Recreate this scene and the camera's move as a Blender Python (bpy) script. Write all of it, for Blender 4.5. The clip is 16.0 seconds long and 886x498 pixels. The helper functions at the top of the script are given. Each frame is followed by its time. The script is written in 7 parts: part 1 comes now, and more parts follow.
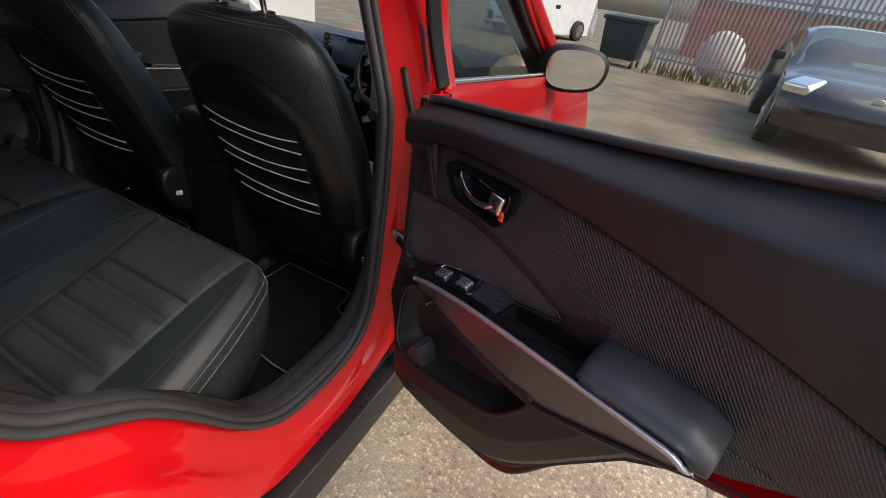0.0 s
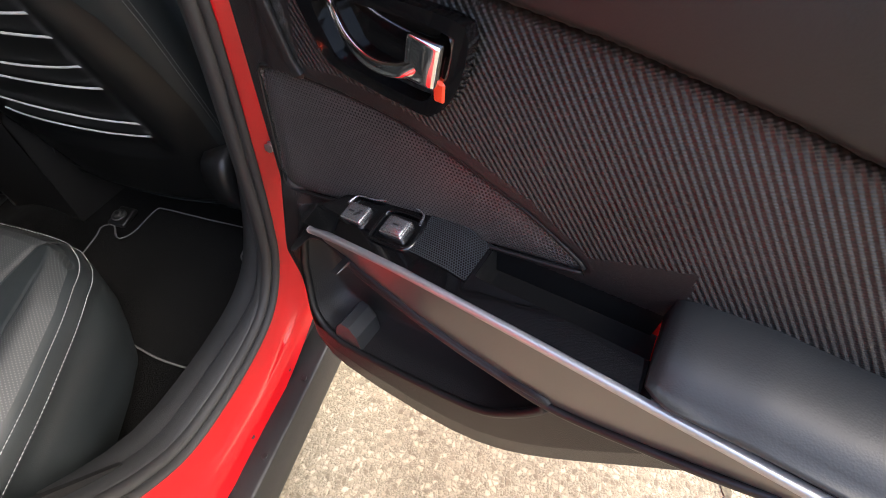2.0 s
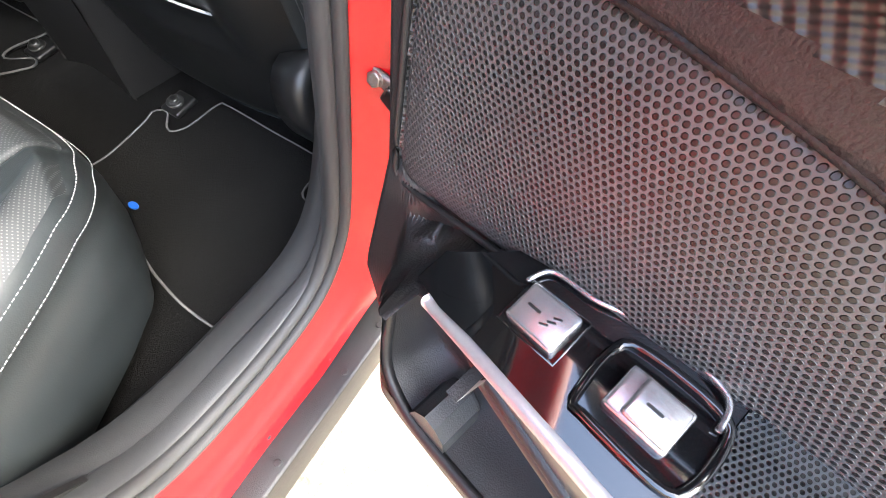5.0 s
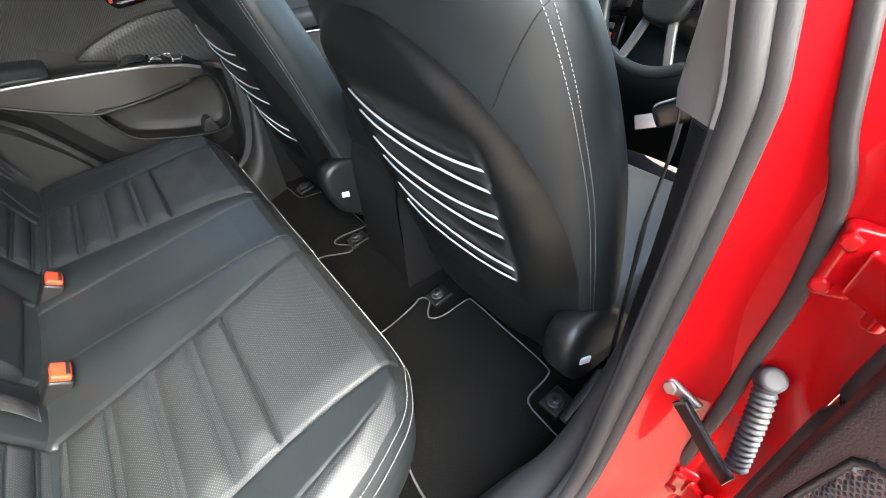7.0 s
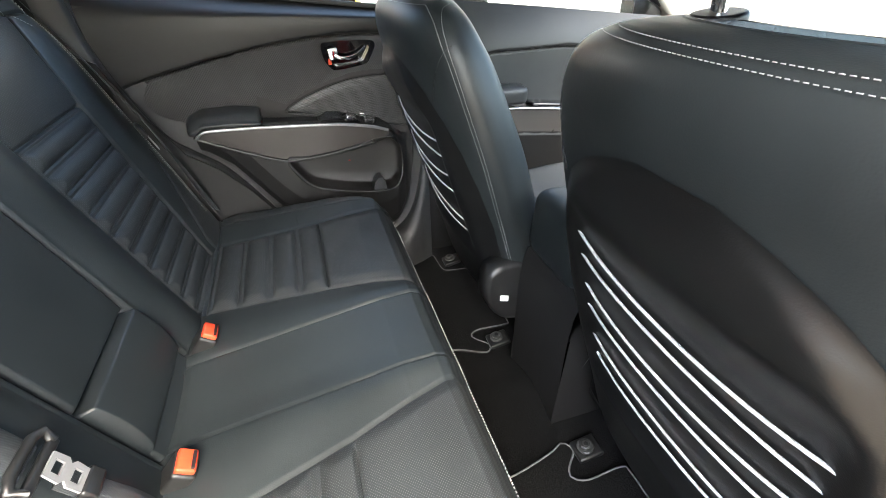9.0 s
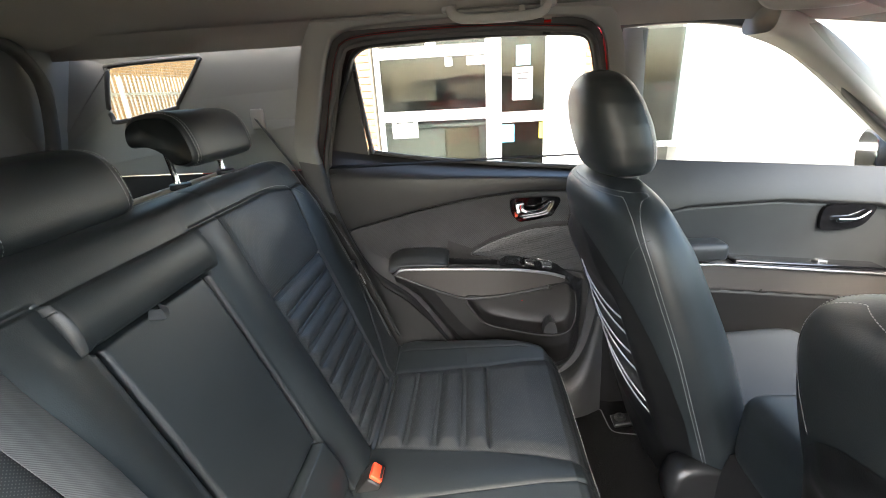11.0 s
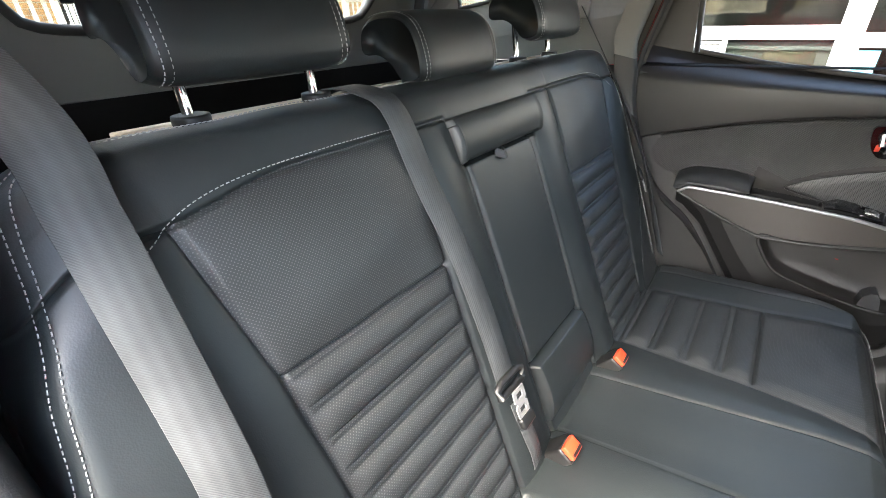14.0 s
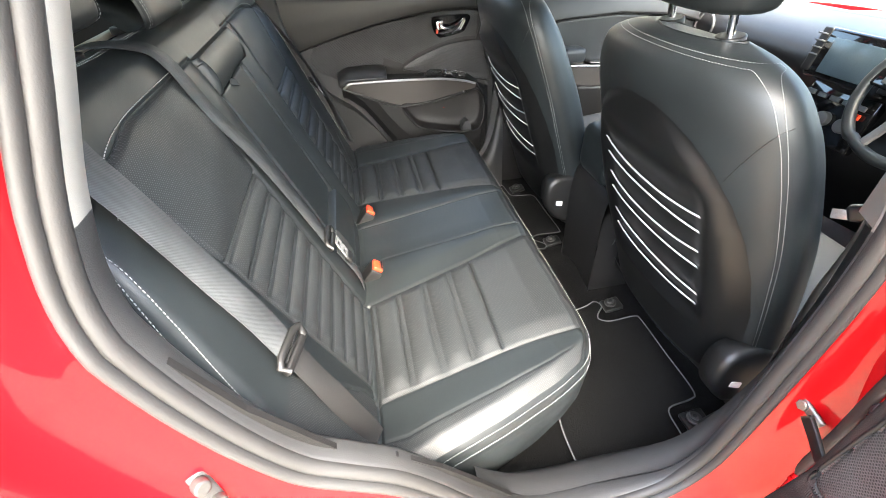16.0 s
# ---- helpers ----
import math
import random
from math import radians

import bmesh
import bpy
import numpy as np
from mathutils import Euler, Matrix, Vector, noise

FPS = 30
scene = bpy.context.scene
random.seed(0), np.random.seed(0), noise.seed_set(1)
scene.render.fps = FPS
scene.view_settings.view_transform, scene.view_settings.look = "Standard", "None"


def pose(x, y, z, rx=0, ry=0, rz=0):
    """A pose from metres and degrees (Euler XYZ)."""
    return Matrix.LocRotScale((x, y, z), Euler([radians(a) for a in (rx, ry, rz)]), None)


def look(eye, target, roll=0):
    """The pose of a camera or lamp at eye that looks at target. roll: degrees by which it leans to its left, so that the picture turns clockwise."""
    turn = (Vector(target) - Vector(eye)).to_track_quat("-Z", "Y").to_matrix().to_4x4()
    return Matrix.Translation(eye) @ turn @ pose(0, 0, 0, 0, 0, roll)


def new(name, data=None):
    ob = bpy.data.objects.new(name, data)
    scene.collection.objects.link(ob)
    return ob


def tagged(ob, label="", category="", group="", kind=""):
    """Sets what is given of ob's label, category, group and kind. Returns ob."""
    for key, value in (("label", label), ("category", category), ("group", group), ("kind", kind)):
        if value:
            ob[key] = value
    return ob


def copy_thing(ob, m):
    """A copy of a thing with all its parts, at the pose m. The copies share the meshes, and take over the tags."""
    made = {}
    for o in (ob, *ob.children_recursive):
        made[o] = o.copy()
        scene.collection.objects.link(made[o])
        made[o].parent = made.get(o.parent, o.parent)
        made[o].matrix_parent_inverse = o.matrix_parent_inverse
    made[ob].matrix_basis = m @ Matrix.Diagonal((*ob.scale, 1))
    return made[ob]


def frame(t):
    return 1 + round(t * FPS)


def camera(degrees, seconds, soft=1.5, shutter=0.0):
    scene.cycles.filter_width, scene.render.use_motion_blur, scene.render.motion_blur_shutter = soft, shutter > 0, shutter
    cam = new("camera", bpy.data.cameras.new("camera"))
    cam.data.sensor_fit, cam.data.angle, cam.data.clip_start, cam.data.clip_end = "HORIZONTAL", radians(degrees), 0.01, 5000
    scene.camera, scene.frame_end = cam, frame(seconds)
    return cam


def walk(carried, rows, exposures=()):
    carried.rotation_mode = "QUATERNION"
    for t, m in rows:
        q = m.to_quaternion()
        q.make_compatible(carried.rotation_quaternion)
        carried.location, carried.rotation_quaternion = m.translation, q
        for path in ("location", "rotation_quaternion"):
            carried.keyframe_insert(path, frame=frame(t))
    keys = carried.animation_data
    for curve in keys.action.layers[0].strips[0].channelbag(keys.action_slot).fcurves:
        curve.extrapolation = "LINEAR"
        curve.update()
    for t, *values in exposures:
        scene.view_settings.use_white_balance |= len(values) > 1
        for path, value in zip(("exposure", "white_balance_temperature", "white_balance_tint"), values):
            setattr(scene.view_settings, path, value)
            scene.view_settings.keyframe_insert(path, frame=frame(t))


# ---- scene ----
# ---- path of the camera ----
cam = camera(92.0, 16.0, soft=0.55)
PATH = [
    (0, (1.241, -0.018, 1.277), (0.744, 1.154, 0.485), 8.9),
    (0.5, (1.207, 0.010, 1.275), (0.896, 1.175, 0.383), 4.1),
    (1, (1.179, -0.040, 1.276), (1.031, 1.157, 0.384), 2.1),
    (1.5, (1.207, 0.076, 1.223), (1.078, 1.251, 0.299), 1.0),
    (2, (1.149, 0.287, 1.126), (0.948, 1.281, 0.020), 3.8),
    (2.5, (1.076, 0.400, 1.018), (0.866, 1.264, -0.190), 8.8),
    (3, (1.042, 0.461, 0.970), (0.838, 1.215, -0.310), 10.4),
    (3.2, (1.031, 0.473, 0.960), (0.825, 1.225, -0.321), 11.3),
    (5.3, (0.948, 0.485, 1.017), (0.637, 1.252, -0.235), 12.0),
    (5.5, (0.922, 0.473, 1.044), (0.534, 1.257, -0.174), 9.4),
    (6, (0.874, 0.452, 1.100), (0.216, 1.208, -0.017), 2.0),
    (6.5, (0.855, 0.437, 1.132), (0.027, 1.126, 0.089), -2.3),
    (7, (0.836, 0.428, 1.157), (-0.099, 1.096, 0.192), -3.1),
    (7.5, (0.796, 0.409, 1.180), (-0.218, 1.064, 0.289), -2.8),
    (8, (0.750, 0.366, 1.207), (-0.281, 1.055, 0.364), 0.4),
    (8.5, (0.670, 0.391, 1.200), (-0.444, 0.930, 0.353), 0.0),
    (8.7, (0.626, 0.412, 1.193), (-0.518, 0.873, 0.338), 0.0),
    (10.8, (0.515, 0.379, 1.323), (-0.881, 0.381, 0.774), -2.4),
    (11, (0.524, 0.386, 1.327), (-0.877, 0.271, 0.806), -3.2),
    (11.5, (0.539, 0.401, 1.336), (-0.847, 0.076, 0.861), -3.9),
    (12, (0.557, 0.422, 1.337), (-0.795, -0.014, 0.854), -3.7),
    (12.5, (0.598, 0.419, 1.337), (-0.674, -0.205, 0.844), -3.0),
    (13, (0.639, 0.339, 1.326), (-0.502, -0.492, 0.820), -1.7),
    (13.5, (0.643, 0.294, 1.292), (-0.411, -0.587, 0.690), -0.6),
    (14, (0.661, 0.300, 1.263), (-0.383, -0.506, 0.549), -1.8),
    (14.5, (0.691, 0.331, 1.234), (-0.407, -0.318, 0.444), -4.3),
    (15, (0.763, 0.371, 1.249), (-0.401, -0.023, 0.389), -7.0),
    (15.5, (0.905, 0.274, 1.288), (-0.278, 0.221, 0.367), -6.6),
    (16, (1.014, 0.192, 1.323), (-0.144, 0.400, 0.393), -2.1),
]
EXPOSURES = [
    (0.0, 1.5, 6500, 10), (0.5, 2.2, 6600, 9), (1.0, 2.35, 6600, 9), (1.5, 2.45, 6550, 9), (2.0, 2.6, 6500, 9), (2.5, 3.4, 6550, 8), (3.0, 3.9, 6500, 7), (5.5, 4.4, 6300, 6),
    (7.0, 4.4, 6250, 5), (8.0, 4.55, 6300, 5), (8.5, 4.45, 6350, 5), (11.0, 4.55, 6500, 7), (12.5, 4.65, 6500, 8), (13.5, 4.8, 6500, 8), (14.5, 4.75, 6450, 6), (15.5, 4.85, 6550, 6), (16.0, 4.75, 6600, 6),
]
walk(cam, [(t, look(eye, target, roll)) for t, eye, target, roll in PATH], EXPOSURES)

# ---- daylight ----
world = bpy.data.worlds.new("overcast_sky")
scene.world = world
world.use_nodes = True
wn = world.node_tree.nodes
sky = wn.new("ShaderNodeTexSky")
sky.sky_type = "NISHITA"
sky.sun_disc = False
sky.sun_elevation, sky.sun_rotation = radians(50), radians(87)
sky.air_density, sky.dust_density, sky.ozone_density = 1.0, 4.0, 0.6
wn["Background"].inputs["Strength"].default_value = 0.15
world.node_tree.links.new(sky.outputs["Color"], wn["Background"].inputs["Color"])
sun_data = bpy.data.lights.new("sun", "SUN")
sun_data.energy, sun_data.angle, sun_data.color = 0.45, radians(60), (1.0, 0.97, 0.92)
sun = new("sun", sun_data)
sun.matrix_world = look((6.5, 0.3, 8.5), (0, 0, 0.6))

# ---- materials ----
def nodes_of(name):
    m = bpy.data.materials.new(name)
    m.use_nodes = True
    return m, m.node_tree.nodes, m.node_tree.links, m.node_tree.nodes["Principled BSDF"]


def noise_node(n, l, scale, detail=4.0, coord=None, which="Object"):
    if coord is None:
        tc = n.new("ShaderNodeTexCoord")
        coord = tc.outputs[which]
    t = n.new("ShaderNodeTexNoise")
    t.inputs["Scale"].default_value, t.inputs["Detail"].default_value = scale, detail
    l.new(coord, t.inputs["Vector"])
    return t


def math_node(n, l, op, a, b=None, clamp=False):
    m = n.new("ShaderNodeMath")
    m.operation, m.use_clamp = op, clamp
    for k, v in enumerate((a, b)):
        if v is None:
            continue
        if isinstance(v, (int, float)):
            m.inputs[k].default_value = v
        else:
            l.new(v, m.inputs[k])
    return m.outputs[0]


def ramp(n, l, fac, lo, hi, p0=0.3, p1=0.7):
    r = n.new("ShaderNodeValToRGB")
    r.color_ramp.elements[0].position, r.color_ramp.elements[1].position = p0, p1
    r.color_ramp.elements[0].color, r.color_ramp.elements[1].color = (*lo, 1), (*hi, 1)
    l.new(fac, r.inputs["Fac"])
    return r.outputs["Color"]


def bump(n, l, bsdf, height, strength, distance, normal=None):
    b = n.new("ShaderNodeBump")
    b.inputs["Strength"].default_value, b.inputs["Distance"].default_value = strength, distance
    l.new(height, b.inputs["Height"])
    if normal is not None:
        l.new(normal, b.inputs["Normal"])
    l.new(b.outputs["Normal"], bsdf.inputs["Normal"])
    return b.outputs["Normal"]


def plain(name, colour, rough, metal=0.0, grain=0.0, grain_scale=400.0, vary=0.12, stain_scale=6.0, coat=0.0, spec=0.5, rough_vary=0.06, sheen=0.0):
    """A surface with colour varied at two scales, uneven gloss and fine relief."""
    m, n, l, b = nodes_of(name)
    big, small = noise_node(n, l, stain_scale), noise_node(n, l, grain_scale, 2.0)
    mix = math_node(n, l, "ADD", math_node(n, l, "MULTIPLY", big.outputs["Fac"], 0.65), math_node(n, l, "MULTIPLY", small.outputs["Fac"], 0.35))
    lo, hi = [c * (1 - vary) for c in colour], [min(1, c * (1 + vary)) for c in colour]
    l.new(ramp(n, l, mix, lo, hi), b.inputs["Base Color"])
    l.new(math_node(n, l, "ADD", math_node(n, l, "MULTIPLY", big.outputs["Fac"], 2 * rough_vary), rough - rough_vary, True), b.inputs["Roughness"])
    b.inputs["Metallic"].default_value, b.inputs["Coat Weight"].default_value = metal, coat
    b.inputs["Coat Roughness"].default_value = 0.03
    b.inputs["Specular IOR Level"].default_value = spec
    b.inputs["Sheen Weight"].default_value = sheen
    if grain:
        bump(n, l, b, small.outputs["Fac"], grain, 0.0006)
    return m


def leather(name, colour=(0.0130, 0.0162, 0.0174), perforated=False, rough=0.45, spec=0.43):
    """Black coated leather: cell grain, soft wrinkles, and small punched holes where perforated."""
    m, n, l, b = nodes_of(name)
    tc = n.new("ShaderNodeTexCoord")
    big = noise_node(n, l, 9.0, 3.0)
    cells = n.new("ShaderNodeTexVoronoi")
    cells.inputs["Scale"].default_value = 620.0
    l.new(tc.outputs["Object"], cells.inputs["Vector"])
    wrinkle = noise_node(n, l, 55.0, 5.0)
    col = ramp(n, l, big.outputs["Fac"], [c * 0.85 for c in colour], [c * 1.2 for c in colour])
    h = math_node(n, l, "ADD", math_node(n, l, "MULTIPLY", cells.outputs["Distance"], 0.35), math_node(n, l, "MULTIPLY", wrinkle.outputs["Fac"], 0.9))
    if perforated:
        mp = n.new("ShaderNodeMapping")
        mp.inputs["Rotation"].default_value[2], mp.inputs["Scale"].default_value = radians(45), (330, 330, 330)
        l.new(tc.outputs["UV"], mp.inputs["Vector"])
        v = n.new("ShaderNodeTexVoronoi")
        v.voronoi_dimensions = "2D"
        v.inputs["Scale"].default_value, v.inputs["Randomness"].default_value = 1.0, 0.0
        l.new(mp.outputs["Vector"], v.inputs["Vector"])
        dot = math_node(n, l, "LESS_THAN", v.outputs["Distance"], 0.21)
        mix = n.new("ShaderNodeMixRGB")
        mix.inputs["Color2"].default_value = (0.054, 0.056, 0.057, 1)
        l.new(col, mix.inputs["Color1"])
        l.new(dot, mix.inputs["Fac"])
        col = mix.outputs["Color"]
        h = math_node(n, l, "SUBTRACT", h, math_node(n, l, "MULTIPLY", dot, 1.1))
    l.new(col, b.inputs["Base Color"])
    l.new(math_node(n, l, "ADD", math_node(n, l, "MULTIPLY", big.outputs["Fac"], 0.16), rough - 0.08), b.inputs["Roughness"])
    b.inputs["Specular IOR Level"].default_value = spec
    bump(n, l, b, h, 0.42, 0.0005)
    return m


def grille_material(name, pitch, hole, colour, rough, open_zone=None):
    """Perforated plastic: staggered rows of small round dimples, open right through inside the round zone (u, v, ru, rv)."""
    m, n, l, b = nodes_of(name)
    tc = n.new("ShaderNodeTexCoord")
    sep = n.new("ShaderNodeSeparateXYZ")
    l.new(tc.outputs["UV"], sep.inputs[0])
    far = None
    for shift in (0.0, 0.5):
        du = math_node(n, l, "SUBTRACT", math_node(n, l, "FRACT", math_node(n, l, "ADD", math_node(n, l, "MULTIPLY", sep.outputs[0], 1 / pitch), 50 + shift)), 0.5)
        dv = math_node(n, l, "MULTIPLY", math_node(n, l, "SUBTRACT", math_node(n, l, "FRACT", math_node(n, l, "ADD", math_node(n, l, "MULTIPLY", sep.outputs[1], 1 / (pitch * 1.732)), 50 + shift)), 0.5), 1.732)
        d = math_node(n, l, "SQRT", math_node(n, l, "ADD", math_node(n, l, "MULTIPLY", du, du), math_node(n, l, "MULTIPLY", dv, dv)))
        far = d if far is None else math_node(n, l, "MINIMUM", far, d)
    r = n.new("ShaderNodeMapRange")
    r.inputs[1].default_value, r.inputs[2].default_value = hole * 0.8, hole * 1.1
    l.new(far, r.inputs[0])
    big = noise_node(n, l, 12.0)
    shade = ramp(n, l, big.outputs["Fac"], [c * 0.85 for c in colour], [c * 1.15 for c in colour])
    # blind dimple floors carry their shade as darker plastic colour; open holes near black
    floor_mix = n.new("ShaderNodeMixRGB")
    floor_mix.inputs["Color1"].default_value = (0.0015, 0.0015, 0.0015, 1)
    floor_mix.inputs["Color2"].default_value = (*[c * 0.22 for c in colour], 1)
    if open_zone is None:
        floor_mix.inputs["Fac"].default_value = 0.0
    else:
        u0, v0, ru, rv = open_zone
        eu = math_node(n, l, "MULTIPLY", math_node(n, l, "SUBTRACT", sep.outputs[0], u0), 1 / ru)
        ev = math_node(n, l, "MULTIPLY", math_node(n, l, "SUBTRACT", sep.outputs[1], v0), 1 / rv)
        zone = n.new("ShaderNodeMapRange")
        zone.inputs[1].default_value, zone.inputs[2].default_value = 0.8, 1.1
        l.new(math_node(n, l, "ADD", math_node(n, l, "MULTIPLY", eu, eu), math_node(n, l, "MULTIPLY", ev, ev)), zone.inputs[0])
        l.new(zone.outputs[0], floor_mix.inputs["Fac"])
    mix = n.new("ShaderNodeMixRGB")
    l.new(floor_mix.outputs["Color"], mix.inputs["Color1"])
    l.new(shade, mix.inputs["Color2"])
    l.new(r.outputs[0], mix.inputs["Fac"])
    l.new(mix.outputs["Color"], b.inputs["Base Color"])
    b.inputs["Roughness"].default_value = rough
    bump(n, l, b, r.outputs[0], 0.9, 0.0009)
    return m


def weave_material(name):
    """Soft trim embossed with slanting corded ribs, each rib twilled."""
    m, n, l, b = nodes_of(name)
    tc = n.new("ShaderNodeTexCoord")
    sep = n.new("ShaderNodeSeparateXYZ")
    l.new(tc.outputs["UV"], sep.inputs[0])
    u, v = sep.outputs[0], sep.outputs[1]
    a = radians(50)
    across = math_node(n, l, "ADD", math_node(n, l, "MULTIPLY", u, -math.sin(a)), math_node(n, l, "MULTIPLY", v, math.cos(a)))
    along = math_node(n, l, "ADD", math_node(n, l, "MULTIPLY", v, math.sin(a)), math_node(n, l, "MULTIPLY", u, math.cos(a)))
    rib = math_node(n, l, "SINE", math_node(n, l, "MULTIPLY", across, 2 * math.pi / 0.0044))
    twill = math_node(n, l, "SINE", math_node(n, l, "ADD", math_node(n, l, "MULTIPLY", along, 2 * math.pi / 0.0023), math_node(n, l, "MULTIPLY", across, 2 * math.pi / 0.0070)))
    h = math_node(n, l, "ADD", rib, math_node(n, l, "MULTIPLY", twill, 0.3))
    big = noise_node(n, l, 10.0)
    # shade between ribs and twill is put into the tint: furrows darker, crests lighter
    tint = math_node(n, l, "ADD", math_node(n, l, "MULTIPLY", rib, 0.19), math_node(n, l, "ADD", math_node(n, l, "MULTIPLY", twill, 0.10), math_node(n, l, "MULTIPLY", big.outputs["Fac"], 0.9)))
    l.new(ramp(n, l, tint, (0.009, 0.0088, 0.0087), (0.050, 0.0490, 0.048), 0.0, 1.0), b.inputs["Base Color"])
    b.inputs["Roughness"].default_value = 0.42
    bump(n, l, b, h, 0.5, 0.0009)
    return m


def webbing_material(name):
    m, n, l, b = nodes_of(name)
    tc = n.new("ShaderNodeTexCoord")
    sep = n.new("ShaderNodeSeparateXYZ")
    l.new(tc.outputs["UV"], sep.inputs[0])
    u, v = sep.outputs[0], sep.outputs[1]
    bands = math_node(n, l, "SINE", math_node(n, l, "MULTIPLY", u, 2 * math.pi / 0.0115))
    twill = math_node(n, l, "SINE", math_node(n, l, "ADD", math_node(n, l, "MULTIPLY", v, 2 * math.pi / 0.0026), math_node(n, l, "MULTIPLY", u, 2 * math.pi / 0.0022)))
    big = noise_node(n, l, 14.0)
    tint = math_node(n, l, "ADD", math_node(n, l, "MULTIPLY", bands, 0.05), math_node(n, l, "ADD", math_node(n, l, "MULTIPLY", twill, 0.12), big.outputs["Fac"]))
    l.new(ramp(n, l, tint, (0.026, 0.0285, 0.030), (0.066, 0.071, 0.074), 0.2, 0.95), b.inputs["Base Color"])
    b.inputs["Roughness"].default_value = 0.5
    b.inputs["Specular IOR Level"].default_value = 0.3
    bump(n, l, b, math_node(n, l, "ADD", twill, bands), 0.25, 0.0004)
    return m


def carpet_material(name, colour):
    m, n, l, b = nodes_of(name)
    f1, f2, big = noise_node(n, l, 900.0, 2.0), noise_node(n, l, 260.0, 3.0), noise_node(n, l, 7.0, 5.0)
    mix = math_node(n, l, "ADD", math_node(n, l, "MULTIPLY", f1.outputs["Fac"], 0.5), math_node(n, l, "MULTIPLY", big.outputs["Fac"], 0.5))
    l.new(ramp(n, l, mix, [c * 0.6 for c in colour], [c * 1.5 for c in colour]), b.inputs["Base Color"])
    b.inputs["Roughness"].default_value, b.inputs["Sheen Weight"].default_value = 0.95, 0.02
    b.inputs["Specular IOR Level"].default_value = 0.08
    bump(n, l, b, math_node(n, l, "ADD", f1.outputs["Fac"], f2.outputs["Fac"]), 0.8, 0.002)
    return m


def concrete_material(name):
    """Worn exposed-aggregate concrete: pale stones in sandy mortar, with damp patches."""
    m, n, l, b = nodes_of(name)
    tc = n.new("ShaderNodeTexCoord")
    warp = noise_node(n, l, 30.0, 3.0)
    add = n.new("ShaderNodeMixRGB")
    add.inputs["Fac"].default_value = 0.012
    l.new(tc.outputs["Object"], add.inputs["Color1"])
    l.new(warp.outputs["Color"], add.inputs["Color2"])
    v = n.new("ShaderNodeTexVoronoi")
    v.inputs["Scale"].default_value = 78.0
    l.new(add.outputs["Color"], v.inputs["Vector"])
    v2 = n.new("ShaderNodeTexVoronoi")
    v2.feature = "DISTANCE_TO_EDGE"
    v2.inputs["Scale"].default_value = 78.0
    l.new(add.outputs["Color"], v2.inputs["Vector"])
    sep = n.new("ShaderNodeSeparateColor")
    l.new(v.outputs["Color"], sep.inputs[0])
    stone = ramp(n, l, sep.outputs[0], (0.20, 0.165, 0.12), (0.54, 0.47, 0.37), 0.1, 0.9)
    fine, big = noise_node(n, l, 240.0, 4.0), noise_node(n, l, 1.3, 6.0)
    mortar = ramp(n, l, fine.outputs["Fac"], (0.17, 0.145, 0.105), (0.42, 0.37, 0.29))
    edge = n.new("ShaderNodeMapRange")
    edge.inputs[1].default_value, edge.inputs[2].default_value = 0.0, 0.30
    l.new(v2.outputs["Distance"], edge.inputs[0])
    show = math_node(n, l, "MULTIPLY", edge.outputs[0], math_node(n, l, "GREATER_THAN", sep.outputs[1], 0.25))
    mix = n.new("ShaderNodeMixRGB")
    l.new(show, mix.inputs["Fac"])
    l.new(mortar, mix.inputs["Color1"])
    l.new(stone, mix.inputs["Color2"])
    st = n.new("ShaderNodeMixRGB")
    st.blend_type = "MULTIPLY"
    st.inputs["Fac"].default_value = 1.0
    l.new(mix.outputs["Color"], st.inputs["Color1"])
    l.new(ramp(n, l, big.outputs["Fac"], (0.40, 0.37, 0.31), (0.76, 0.725, 0.645), 0.3, 0.6), st.inputs["Color2"])
    l.new(st.outputs["Color"], b.inputs["Base Color"])
    b.inputs["Roughness"].default_value = 0.85
    bump(n, l, b, math_node(n, l, "ADD", math_node(n, l, "MULTIPLY", edge.outputs[0], 0.5), fine.outputs["Fac"]), 0.6, 0.004)
    return m


def glass_material(name, tint=(0.93, 0.97, 0.95), clear=0.93):
    m, n, l, b = nodes_of(name)
    n.remove(b)
    out = n["Material Output"]
    tr, gl = n.new("ShaderNodeBsdfTransparent"), n.new("ShaderNodeBsdfGlossy")
    tr.inputs["Color"].default_value = (*tint, 1)
    gl.inputs["Roughness"].default_value = 0.02
    lw = n.new("ShaderNodeLayerWeight")
    lw.inputs["Blend"].default_value = 0.5
    grazing = math_node(n, l, "POWER", lw.outputs["Facing"], 5.0)
    gloss = math_node(n, l, "ADD", math_node(n, l, "MULTIPLY", grazing, 0.5), 0.03)
    mx = n.new("ShaderNodeMixShader")
    l.new(gloss, mx.inputs[0])
    l.new(tr.outputs[0], mx.inputs[1])
    l.new(gl.outputs[0], mx.inputs[2])
    l.new(mx.outputs[0], out.inputs["Surface"])
    return m


